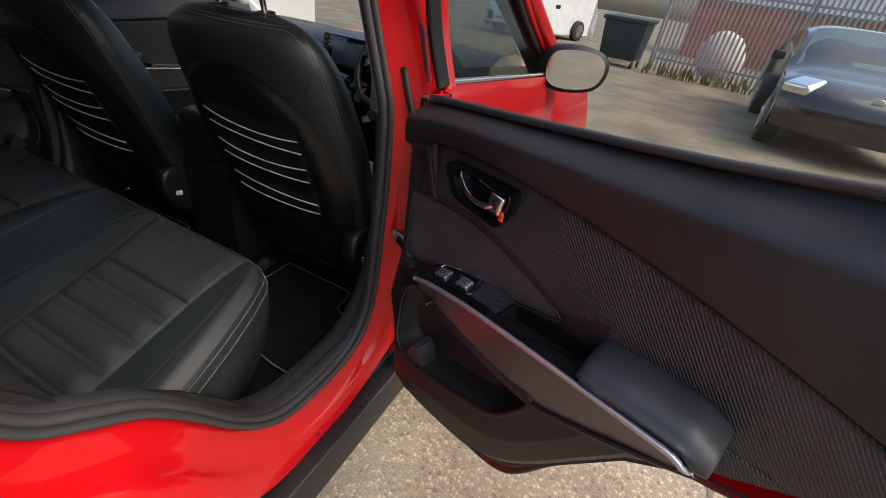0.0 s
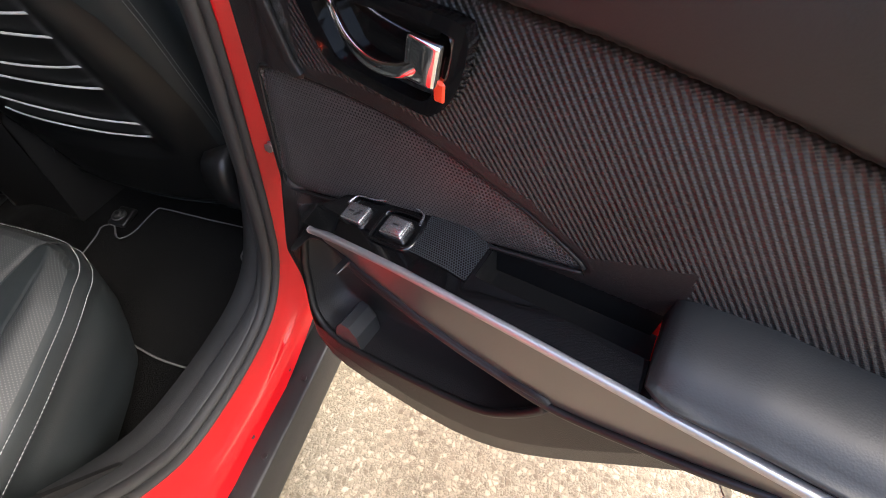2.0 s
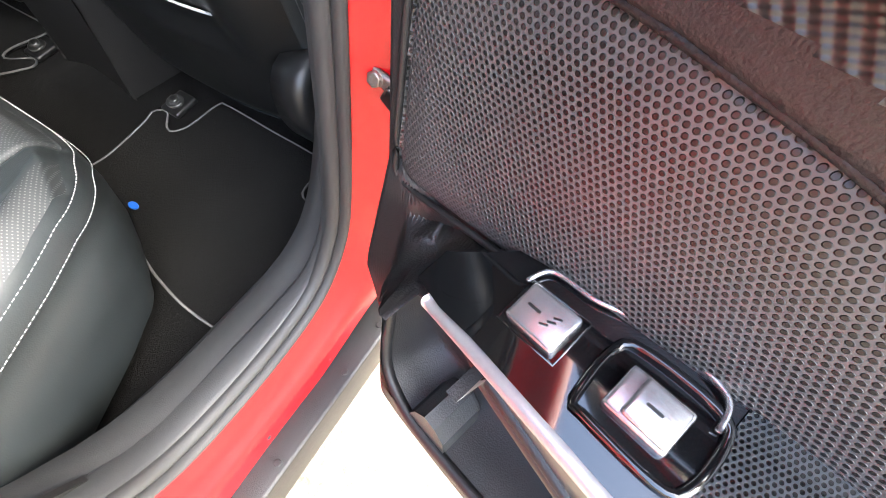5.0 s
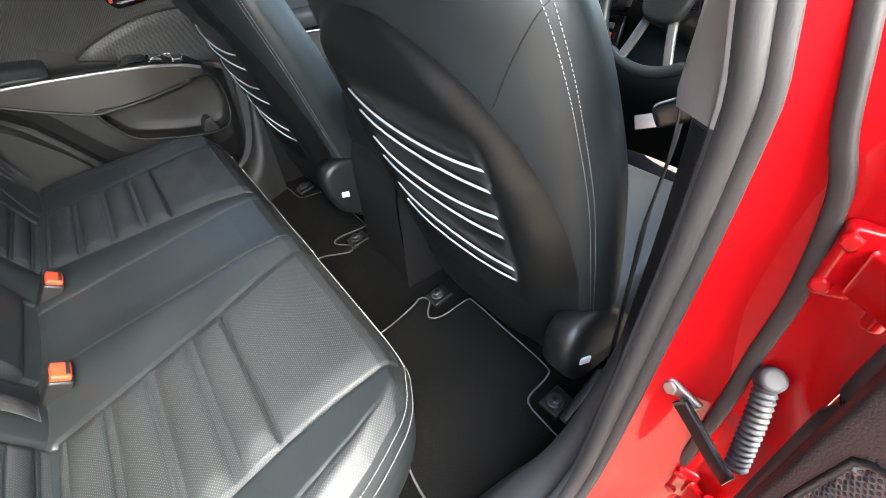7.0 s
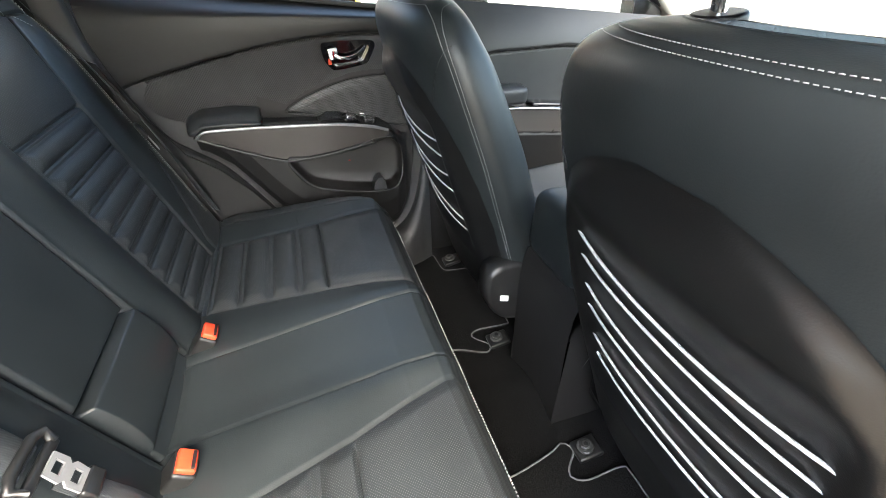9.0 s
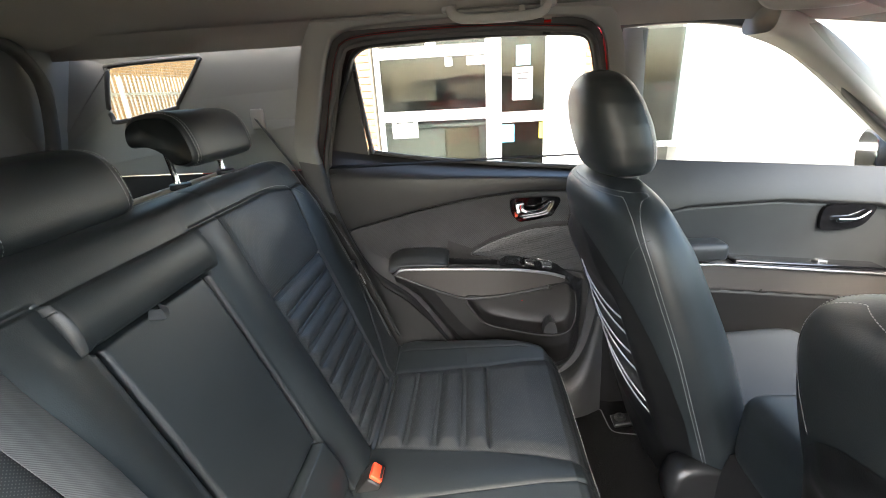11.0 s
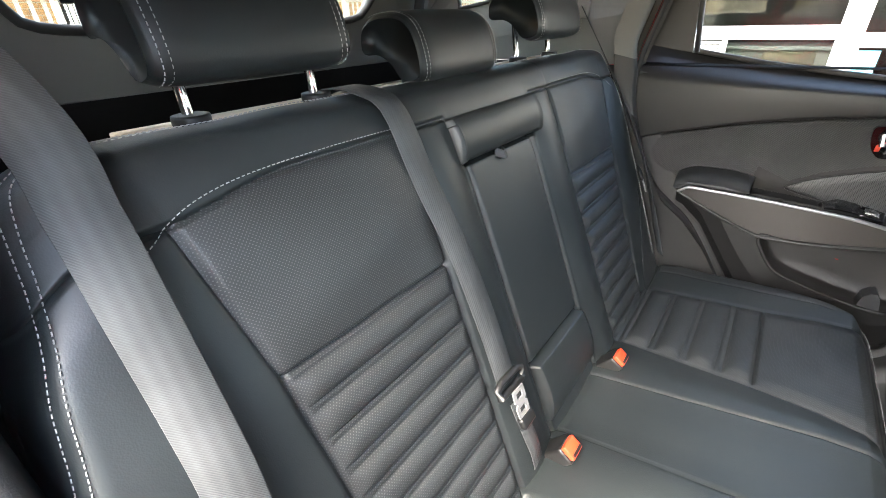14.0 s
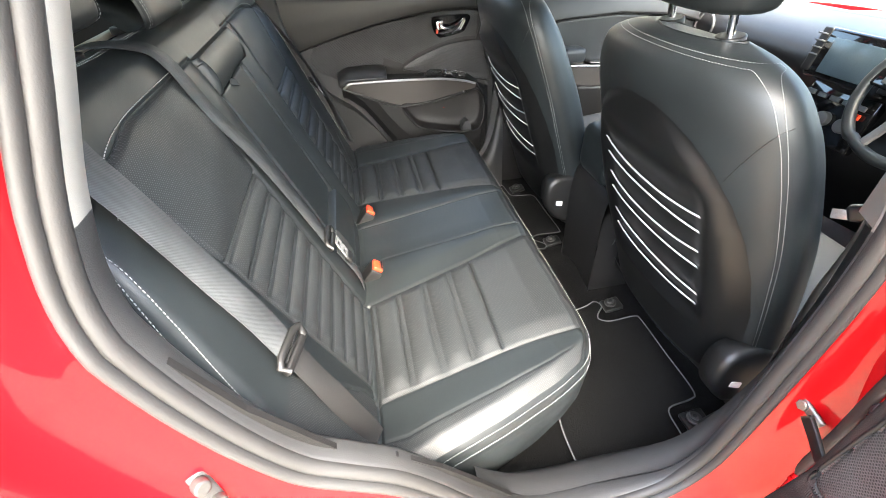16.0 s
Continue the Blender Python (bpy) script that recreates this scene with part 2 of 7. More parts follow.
LEATHER = leather("black_leather")
PERF = leather("perforated_leather", colour=(0.0140, 0.0165, 0.0177), perforated=True, rough=0.50)
SHELL = leather("seat_back_vinyl", colour=(0.0048, 0.0050, 0.0052), rough=0.38, spec=0.42)
STITCH = plain("grey_thread", (0.29, 0.29, 0.285), 0.7, vary=0.2, grain_scale=2000)
BINDING = plain("mat_binding", (0.12, 0.12, 0.118), 0.8, vary=0.2, grain=0.4, grain_scale=900)
CORD = plain("silver_cord", (0.50, 0.50, 0.50), 0.45, vary=0.15, grain=0.3, grain_scale=1500)
PLASTIC = plain("grained_black_plastic", (0.0110, 0.0107, 0.0107), 0.46, grain=0.6, grain_scale=700, spec=0.34)
PADTOP = leather("soft_door_trim", colour=(0.015, 0.0146, 0.0146), rough=0.46, spec=0.38)
SOFT = plain("smooth_black_plastic", (0.009, 0.009, 0.009), 0.42, grain=0.15, grain_scale=900)
RECESS = plain("dull_black_plastic", (0.006, 0.006, 0.006), 0.65, grain=0.3, grain_scale=700, spec=0.2)
GLOSS = plain("piano_black_plastic", (0.004, 0.004, 0.0045), 0.07, coat=0.6, vary=0.1)
SATIN = plain("satin_grey_plastic", (0.15, 0.15, 0.15), 0.33, metal=0.5, vary=0.06, grain=0.05)
SILVER = plain("silver_trim", (0.55, 0.55, 0.56), 0.26, metal=0.9, vary=0.05)
CHROME = plain("chrome", (0.86, 0.86, 0.87), 0.06, metal=1.0, vary=0.02, rough_vary=0.02)
STRIP = plain("brushed_strip", (0.40, 0.40, 0.41), 0.34, metal=0.7, vary=0.08)
TONGUE = plain("bright_steel", (0.24, 0.24, 0.245), 0.34, metal=0.35, vary=0.05)
DARKBOLT = plain("blackened_steel", (0.10, 0.10, 0.098), 0.4, metal=0.7, vary=0.2)
STEEL = plain("bare_steel", (0.35, 0.34, 0.31), 0.4, metal=0.9, vary=0.25, grain=0.2)
RED = plain("red_paint", (0.42, 0.0032, 0.0062), 0.32, coat=0.6, vary=0.08, stain_scale=3.0, rough_vary=0.03, spec=0.08)
SURROUND = plain("brown_black_plastic", (0.0190, 0.0177, 0.0170), 0.46, grain=0.6, grain_scale=700, spec=0.4)
SCUFF = plain("matt_grey_plastic", (0.030, 0.0305, 0.031), 0.48, grain=0.5, grain_scale=700, spec=0.45)
RUBBER = plain("black_rubber", (0.024, 0.0235, 0.023), 0.6, grain=0.3, grain_scale=600)
CARPET = carpet_material("black_carpet", (0.0038, 0.0038, 0.0038))
MATPILE = carpet_material("mat_pile", (0.0056, 0.0056, 0.0055))
LINER = plain("headliner_fabric", (0.21, 0.20, 0.188), 0.9, grain=0.4, grain_scale=1300, vary=0.06)
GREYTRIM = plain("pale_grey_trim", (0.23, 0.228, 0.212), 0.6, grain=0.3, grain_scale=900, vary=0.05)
# the pale grey trim again, with far-side and rear shade put into its colour
SHADETRIM = plain("shaded_grey_green_trim", (0.15, 0.152, 0.142), 0.6, grain=0.3, grain_scale=900, vary=0.05)
BEIGE = plain("cream_strip", (0.55, 0.47, 0.36), 0.5, vary=0.08)
ORANGE = plain("orange_plastic", (0.72, 0.055, 0.018), 0.4, vary=0.08)
WEBBING = webbing_material("belt_webbing")
DARKWEB = plain("dark_webbing", (0.016, 0.016, 0.016), 0.6, grain=0.4, grain_scale=900)
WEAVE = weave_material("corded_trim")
GRILLE = grille_material("speaker_grille", 0.0034, 0.33, (0.066, 0.065, 0.064), 0.42, (0.575, 0.866, 0.13, 0.066))
GRILLE_GLOSS = grille_material("perforated_gloss", 0.0024, 0.33, (0.03, 0.033, 0.037), 0.15)
GLASS = glass_material("clear_glass", (0.56, 0.59, 0.575))
TINTED = glass_material("tinted_rear_glass", (0.60, 0.63, 0.61))
CONCRETE = concrete_material("aggregate_concrete")
WHITEPAPER = plain("white_paper", (0.75, 0.75, 0.73), 0.7, vary=0.05)
BLUE = plain("blue_badge", (0.02, 0.12, 0.55), 0.35, vary=0.2)


# ---- mesh helpers ----
def part(name, mesh, material, parent=None, label=""):
    """One mesh object under a thing or part; mesh is mesh data or a bmesh."""
    if isinstance(mesh, bmesh.types.BMesh):
        data = bpy.data.meshes.new(name)
        mesh.to_mesh(data)
        mesh.free()
    else:
        data = mesh
    data.name = name
    if material is not None:
        data.materials.clear()
        data.materials.append(material)
    ob = new(name, data)
    if parent is not None:
        ob.parent = parent
    if label:
        ob["label"] = label
    return ob


def thing(name, label, category, group="", kind="", at=(0, 0, 0)):
    ob = new(name)
    ob.empty_display_size = 0.05
    ob.location = at
    return tagged(ob, label, category, group, kind)


def mesh_of(verts, faces, smooth=True, uvs=None):
    data = bpy.data.meshes.new("mesh")
    data.from_pydata([tuple(map(float, v)) for v in verts], [], [tuple(int(i) for i in f) for f in faces])
    if smooth:
        data.polygons.foreach_set("use_smooth", [True] * len(data.polygons))
    if uvs is not None:
        layer = data.uv_layers.new(name="UVMap")
        idx = np.empty(len(data.loops), dtype=np.int32)
        data.loops.foreach_get("vertex_index", idx)
        layer.data.foreach_set("uv", np.asarray(uvs, dtype=np.float32)[idx].ravel())
    data.update()
    return data


def grid_faces(nu, nv, wrap_u=False, wrap_v=False):
    f = []
    for i in range(nu if wrap_u else nu - 1):
        for j in range(nv if wrap_v else nv - 1):
            a, b = i * nv + j, ((i + 1) % nu) * nv + j
            c, d = ((i + 1) % nu) * nv + (j + 1) % nv, i * nv + (j + 1) % nv
            f.append((a, b, c, d))
    return f


def sheet(P, uv=None, wrap_u=False, wrap_v=False, flip=False):
    """Mesh data from an array of points (nu, nv, 3)."""
    nu, nv = P.shape[:2]
    f = grid_faces(nu, nv, wrap_u, wrap_v)
    if flip:
        f = [q[::-1] for q in f]
    return mesh_of(P.reshape(-1, 3), f, True, None if uv is None else uv.reshape(-1, 2))


def spline(points, n, closed=False):
    """Points evenly spread along a smooth curve through the given ones."""
    p = np.asarray(points, float)
    k = len(p)
    out = []
    segs = k if closed else k - 1
    for i in range(segs):
        g = (lambda j: p[j % k]) if closed else (lambda j: p[min(max(j, 0), k - 1)])
        p0, p1, p2, p3 = g(i - 1), g(i), g(i + 1), g(i + 2)
        for t in np.linspace(0, 1, 24, endpoint=False):
            out.append(0.5 * (2 * p1 + (p2 - p0) * t + (2 * p0 - 5 * p1 + 4 * p2 - p3) * t * t + (3 * p1 - p0 - 3 * p2 + p3) * t ** 3))
    out.append(p[0] if closed else p[-1])
    out = np.array(out)
    d = np.r_[0, np.cumsum(np.linalg.norm(np.diff(out, axis=0), axis=1))]
    s = np.linspace(0, d[-1], n, endpoint=not closed)
    return np.stack([np.interp(s, d, out[:, c]) for c in range(p.shape[1])], 1)


def tangents(p, closed=False):
    t = np.roll(p, -1, 0) - np.roll(p, 1, 0) if closed else np.gradient(p, axis=0)
    return t / np.maximum(np.linalg.norm(t, axis=1, keepdims=True), 1e-9)


def frames(p, closed=False, up=(0, 0, 1)):
    t = tangents(p, closed)
    a = np.cross(t, np.broadcast_to(np.asarray(up, float), t.shape))
    bad = np.linalg.norm(a, axis=1) < 1e-3
    a[bad] = np.cross(t[bad], (0.0, 1.0, 0.02))
    a /= np.linalg.norm(a, axis=1, keepdims=True)
    return t, a, np.cross(a, t)


def sweep(points, section, closed=False, up=(0, 0, 1), cap=True, scale=None):
    """Sweep a closed section (k, 2) along points; mesh data."""
    p = np.asarray(points, float)
    t, a, b = frames(p, closed, up)
    sec = np.asarray(section, float)
    sc = np.ones(len(p)) if scale is None else np.asarray(scale, float)
    P = p[:, None] + sc[:, None, None] * (a[:, None] * sec[None, :, :1] + b[:, None] * sec[None, :, 1:])
    faces = grid_faces(len(p), len(sec), closed, True)
    if cap and not closed:
        k = len(sec)
        faces += [tuple(range(k))[::-1], tuple(range((len(p) - 1) * k, len(p) * k))]
    arc = np.r_[0, np.cumsum(np.linalg.norm(np.diff(p, axis=0), axis=1))]
    uv = np.stack([np.broadcast_to(sec[None, :, 0], P.shape[:2]), np.broadcast_to(arc[:, None], P.shape[:2])], -1)
    return mesh_of(P.reshape(-1, 3), faces, True, uv.reshape(-1, 2))


def circle(r, n=10, ry=None):
    a = np.linspace(0, 2 * math.pi, n, endpoint=False)
    return np.stack([r * np.cos(a), (ry or r) * np.sin(a)], 1)


def rounded(w, h, r, n=4):
    """A rounded rectangle section, centred."""
    out = []
    for cx, cy, a0 in ((w / 2 - r, h / 2 - r, 0), (-w / 2 + r, h / 2 - r, 90), (-w / 2 + r, -h / 2 + r, 180), (w / 2 - r, -h / 2 + r, 270)):
        for a in np.radians(np.linspace(a0, a0 + 90, n)):
            out.append((cx + r * math.cos(a), cy + r * math.sin(a)))
    return np.array(out)


def tube(points, r, n=10, closed=False, ry=None):
    return sweep(points, circle(r, n, ry), closed)


def block(sx, sy, sz, bevel=0.004, seg=2, m=None):
    """A bevelled box, as a bmesh."""
    bm = bmesh.new()
    bmesh.ops.create_cube(bm, size=1.0, matrix=(m or Matrix()) @ Matrix.Diagonal((sx, sy, sz, 1)))
    if bevel:
        bmesh.ops.bevel(bm, geom=bm.edges[:] + bm.verts[:], offset=bevel, segments=seg, profile=0.6, affect="EDGES")
    for f in bm.faces:
        f.smooth = seg > 1
    return bm


def drum(r, h, bevel=0.002, n=24, m=None, r2=None):
    bm = bmesh.new()
    bmesh.ops.create_cone(bm, cap_ends=True, segments=n, radius1=r, radius2=r if r2 is None else r2, depth=h, matrix=m or Matrix())
    if bevel:
        edges = [e for e in bm.edges if len(e.link_faces) == 2 and any(len(f.verts) > 4 for f in e.link_faces)]
        bmesh.ops.bevel(bm, geom=edges, offset=bevel, segments=2, profile=0.6, affect="EDGES")
    for f in bm.faces:
        f.smooth = len(f.verts) <= 4
    return bm


def prism(outline, depth, m=None, bevel=0.0, smooth=False):
    """A flat outline (x, y) pushed up in z by depth, as a bmesh."""
    bm = bmesh.new()
    vs = [bm.verts.new((x, y, 0)) for x, y in outline]
    f = bm.faces.new(vs)
    ex = bmesh.ops.extrude_face_region(bm, geom=[f])
    top = [v for v in ex["geom"] if isinstance(v, bmesh.types.BMVert)]
    for v in top:
        v.co.z += depth
    bmesh.ops.recalc_face_normals(bm, faces=bm.faces[:])
    if bevel:
        keys = [e for e in bm.edges if all(v.co.z > depth * 0.5 for v in e.verts)]
        bmesh.ops.bevel(bm, geom=keys, offset=bevel, segments=2, profile=0.6, affect="EDGES")
    if m is not None:
        bmesh.ops.transform(bm, matrix=m, verts=bm.verts[:])
    for f in bm.faces:
        f.smooth = smooth
    return bm


def basis(origin, ex, ey, ez):
    return Matrix(((ex[0], ey[0], ez[0], origin[0]), (ex[1], ey[1], ez[1], origin[1]), (ex[2], ey[2], ez[2], origin[2]), (0, 0, 0, 1)))


def holed(outer, holes, place, thick, direction):
    """A flat panel with openings right through it. place maps (a, b) to a point; direction is the way of its thickness."""
    from mathutils.geometry import tessellate_polygon
    loops = [[Vector((a, b, 0)) for a, b in loop] for loop in (outer, *holes)]
    flat = [v for loop in loops for v in loop]
    tris = tessellate_polygon(loops)
    n = len(flat)
    front = [Vector(place(v.x, v.y)) for v in flat]
    back = [p + Vector(direction) * thick for p in front]
    faces = [tuple(t) for t in tris] + [tuple(i + n for i in reversed(t)) for t in tris]
    k = 0
    for loop in loops:
        m = len(loop)
        for i in range(m):
            a, b = k + i, k + (i + 1) % m
            faces.append((a, b, b + n, a + n))
        k += m
    data = mesh_of(front + back, faces, False)
    bm = bmesh.new()
    bm.from_mesh(data)
    bmesh.ops.recalc_face_normals(bm, faces=bm.faces[:])
    return bm


def stitches(points, normals, pitch=0.0058, length=0.0037, r=0.00042):
    """A row of thread dashes lying on a surface along points; joined mesh data."""
    p, nr = np.asarray(points, float), np.asarray(normals, float)
    if nr.ndim == 1:
        nr = np.broadcast_to(nr, p.shape)
    arc = np.r_[0, np.cumsum(np.linalg.norm(np.diff(p, axis=0), axis=1))]
    verts, faces = [], []
    s = 0.0
    while s + length < arc[-1]:
        a = np.array([np.interp(s, arc, p[:, c]) for c in range(3)])
        b = np.array([np.interp(s + length, arc, p[:, c]) for c in range(3)])
        n_ = np.array([np.interp(s, arc, nr[:, c]) for c in range(3)])
        n_ /= np.linalg.norm(n_)
        t = (b - a) / np.linalg.norm(b - a)
        q = np.cross(t, n_) * r * 1.25
        h = n_ * r * 2
        k = len(verts)
        verts += [a - q, a + q, b + q, b - q, a - q * 0.5 + h + t * r, a + q * 0.5 + h + t * r, b + q * 0.5 + h - t * r, b - q * 0.5 + h - t * r]
        faces += [(k + 4, k + 5, k + 6, k + 7), (k, k + 1, k + 5, k + 4), (k + 1, k + 2, k + 6, k + 5), (k + 2, k + 3, k + 7, k + 6), (k + 3, k, k + 4, k + 7)]
        s += pitch
    return mesh_of(verts, faces, False)


def pad(P, N, D, UV, region, owner, materials, labels=None):
    """A padded surface: points P pushed along N by D, split into one mesh for each region name."""
    Q = P + N * D[..., None]
    nu, nv = D.shape
    verts = Q.reshape(-1, 3)
    uvs = UV.reshape(-1, 2)
    sets = {}
    for i in range(nu - 1):
        for j in range(nv - 1):
            if region[i][j] == "":
                continue
            sets.setdefault(region[i][j], []).append((i * nv + j, (i + 1) * nv + j, (i + 1) * nv + j + 1, i * nv + j + 1))
    made = {}
    for key, faces in sets.items():
        used = sorted({i for f in faces for i in f})
        back = {v: k for k, v in enumerate(used)}
        base = key.split(":")[0]
        made[key] = part(base, mesh_of(verts[used], [tuple(back[i] for i in f) for f in faces], True, uvs[used]), materials[base], owner, (labels or {}).get(base, ""))
    return Q, made


def smoothstep(x, a, b):
    t = np.clip((x - a) / (b - a), 0, 1)
    return t * t * (3 - 2 * t)


def groove(d, w):
    return np.exp(-(d / w) ** 2)


def inside(y, z, poly):
    """Which of the points (arrays) lie in a polygon."""
    y, z = np.asarray(y), np.asarray(z)
    res = np.zeros(y.shape, bool)
    k = len(poly)
    for i in range(k):
        (y1, z1), (y2, z2) = poly[i], poly[(i + 1) % k]
        cross = ((z1 > z) != (z2 > z)) & (y < (y2 - y1) * (z - z1) / ((z2 - z1) if z2 != z1 else 1e-9) + y1)
        res ^= cross
    return res


def line_distance(y, z, pts):
    """Distance of points (arrays) to a polyline."""
    best = np.full(np.shape(y), 9.0)
    for (a0, b0), (a1, b1) in zip(pts[:-1], pts[1:]):
        L = (a1 - a0) ** 2 + (b1 - b0) ** 2
        t = np.clip(((y - a0) * (a1 - a0) + (z - b0) * (b1 - b0)) / max(L, 1e-12), 0, 1)
        best = np.minimum(best, np.hypot(y - a0 - t * (a1 - a0), z - b0 - t * (b1 - b0)))
    return best


# ---- ground ----
ground = part("ground", sheet(np.array([[(x, y, 0.0) for y in (-160, -9, -3, 0, 3, 9, 160)] for x in (-160, -9, -3, 0, 3, 9, 160)])), CONCRETE)
tagged(ground, "worn pale exposed-aggregate concrete yard with dark cracks", "ground", kind="structure")
crack_mat = plain("crack_filler", (0.115, 0.095, 0.060), 0.95, grain=0.8, grain_scale=160, vary=0.6, stain_scale=40)
for cx0, cy0, cx1, cy1, wd in ((1.80, 0.45, 1.86, 3.6, 0.022), (1.80, 0.45, 1.74, -1.6, 0.020)):
    k = 420
    pts = np.array([(cx0 + (cx1 - cx0) * t + 0.03 * noise.noise((t * 9, cx0, 0)) + 0.012 * noise.noise((t * 41, cx1, 3)), cy0 + (cy1 - cy0) * t, 0.003) for t in np.linspace(0, 1, k)])
    wl_ = np.array([wd * (0.18 + 0.5 * abs(noise.noise((i * 0.23, 7, cy1))) + 0.45 * abs(noise.noise((i * 1.7, 3, cy1)))) for i in range(k)])
    wr_ = np.array([wd * (0.18 + 0.5 * abs(noise.noise((i * 0.21, 17, cy1))) + 0.45 * abs(noise.noise((i * 1.9, 23, cy1)))) for i in range(k)])
    crack = part("ground_crack", sheet(np.stack([pts - np.outer(wl_, (1, 0, 0)), pts + np.outer(wr_, (1, 0, 0))], 1), flip=True), crack_mat)
    tagged(crack, "dark mossy joint running through the pale concrete", "crack", kind="structure")

# ---- car shell ----
OPENING = [(0.56, 1.452), (0.40, 1.460), (0.20, 1.458), (0.088, 1.448), (0.058, 1.420), (0.030, 1.345), (-0.003, 1.245), (-0.03, 1.16), (-0.041, 1.08), (-0.024, 0.989), (0.014, 0.883),
           (0.06, 0.80), (0.11, 0.757), (0.17, 0.71), (0.225, 0.64), (0.297, 0.531), (0.36, 0.46), (0.43, 0.422), (0.554, 0.415), (0.65, 0.44), (0.705, 0.51),
           (0.725, 0.60), (0.738, 0.752), (0.746, 0.90), (0.744, 1.0), (0.735, 1.08), (0.722, 1.18), (0.706, 1.30), (0.685, 1.40), (0.655, 1.440)]
LOOP = spline(OPENING, 180, True)


def side_x(z):
    return 0.74 - 0.20 * np.maximum(0, np.asarray(z) - 1.05)


def loop_normals(loop):
    t = tangents(loop, True)
    n_ = np.stack([t[:, 1], -t[:, 0]], 1)
    c = loop.mean(0)
    if ((loop - c) * n_).sum() < 0:
        n_ = -n_
    return n_


LN = loop_normals(LOOP)
LNS = np.stack([np.convolve(np.r_[LN[-22:, c], LN[:, c], LN[:22, c]], np.ones(45) / 45, "valid") for c in (0, 1)], 1)
LNS /= np.linalg.norm(LNS, axis=1, keepdims=True)
DOWN, FRONT = np.clip(-LN[:, 1], 0, 1), np.clip(LN[:, 0], 0, 1)


def ring(sections, side=1, lo=0, hi=None):
    """Strips running round the door opening: rows of (offset outward, offset sideways)."""
    P = []
    for o, dx in sections:
        oo = o * (1 - 0.35 * FRONT) * (1 + 0.25 * DOWN)
        dd = dx * (1 - 0.68 * DOWN) if dx > 0 else dx * (1 - 0.6 * FRONT)
        q = LOOP + LN * np.minimum(oo, 0.05)[:, None] + LNS * np.maximum(oo - 0.05, 0)[:, None]
        x = side_x(LOOP[:, 1]) + dd
        P.append(np.stack([side * x, q[:, 0], q[:, 1]], 1))
    P = np.array(P).transpose(1, 0, 2)
    return P


def shell_side(side):
    body = thing("car_body_side", "glossy red car body side with a rear door opening", "car body", "car body sides", "structure")
    part("door_aperture", sheet(ring([(0.004, -0.02), (0.012, -0.004), (0.026, 0.004), (0.034, 0.016), (0.05, 0.03), (0.066, 0.05), (0.074, 0.074), (0.082, 0.094), (0.10, 0.104), (0.13, 0.108)], side), wrap_u=True, flip=side < 0), RED, body)
    sel = np.where((LOOP[:, 0] < 0.30) & (LOOP[:, 1] < 1.13))[0]
    R = ring([(0.13, 0.108), (0.17, 0.118), (0.24, 0.125), (0.34, 0.12), (0.45, 0.11)], side)[sel]
    part("rear_quarter_panel", sheet(R, flip=side < 0), RED, body)
    seal = LOOP + LN * 0.002
    part("door_seal", sweep(np.stack([side * (side_x(seal[:, 1]) - 0.006), seal[:, 0], seal[:, 1]], 1), circle(0.0085, 10, 0.011), True, up=(1, 0, 0)), RUBBER, body, "black rubber door seal")
    lip = LOOP + LN * 0.0105
    part("seal_lip", sweep(np.stack([side * (side_x(lip[:, 1]) + 0.007), lip[:, 0], lip[:, 1]], 1), circle(0.0065, 10, 0.009), True, up=(1, 0, 0)), RUBBER, body)
    if side < 0:
        part("door_gap_seal", sheet(ring([(-0.05, 0.016), (-0.02, 0.010), (0.0, 0.006), (0.04, 0.006)], side)[np.where(LOOP[:, 1] < 1.12)[0]]), RUBBER, body, "black rubber filling the closed door's gap")
        part("window_border", sheet(ring([(-0.014, -0.003), (-0.008, -0.006), (0.010, -0.006), (0.035, -0.004)], side)[np.where(LOOP[:, 1] > 1.13)[0]]), RUBBER, body, "black border round the closed door's window")
    P = ring([(0.000, -0.006), (-0.004, -0.009), (-0.006, -0.015), (-0.006, -0.040), (-0.002, -0.046), (0.05, -0.050)], side)
    zz, yy = LOOP[:, 1], LOOP[:, 0]
    if side < 0:
        back = (0.030 * smoothstep(zz, 1.10, 1.20))[:, None] * LN
        P[:, :, 1] += back[:, None, 0]
        P[:, :, 2] += back[:, None, 1]
    grey = (zz > np.where(yy > 0.4, 1.017, 1.165))
    uvg = np.zeros(P.shape[:2] + (2,))
    region = [["pillar_trim_upper" if grey[i] else "pillar_trim_lower"] * (P.shape[1] - 1) for i in range(len(P))]
    P2, uv2 = np.concatenate([P, P[:1]]), np.concatenate([uvg, uvg[:1]])
    # upper trim on the far side takes the colour darkened for shade
    pad(P2, np.zeros_like(P2), np.zeros(P2.shape[:2]), uv2, region + [region[0]], body, {"pillar_trim_upper": GREYTRIM if side > 0 else SHADETRIM, "pillar_trim_lower": SCUFF}, {"pillar_trim_upper": "pale grey pillar trim", "pillar_trim_lower": "black pillar trim"})
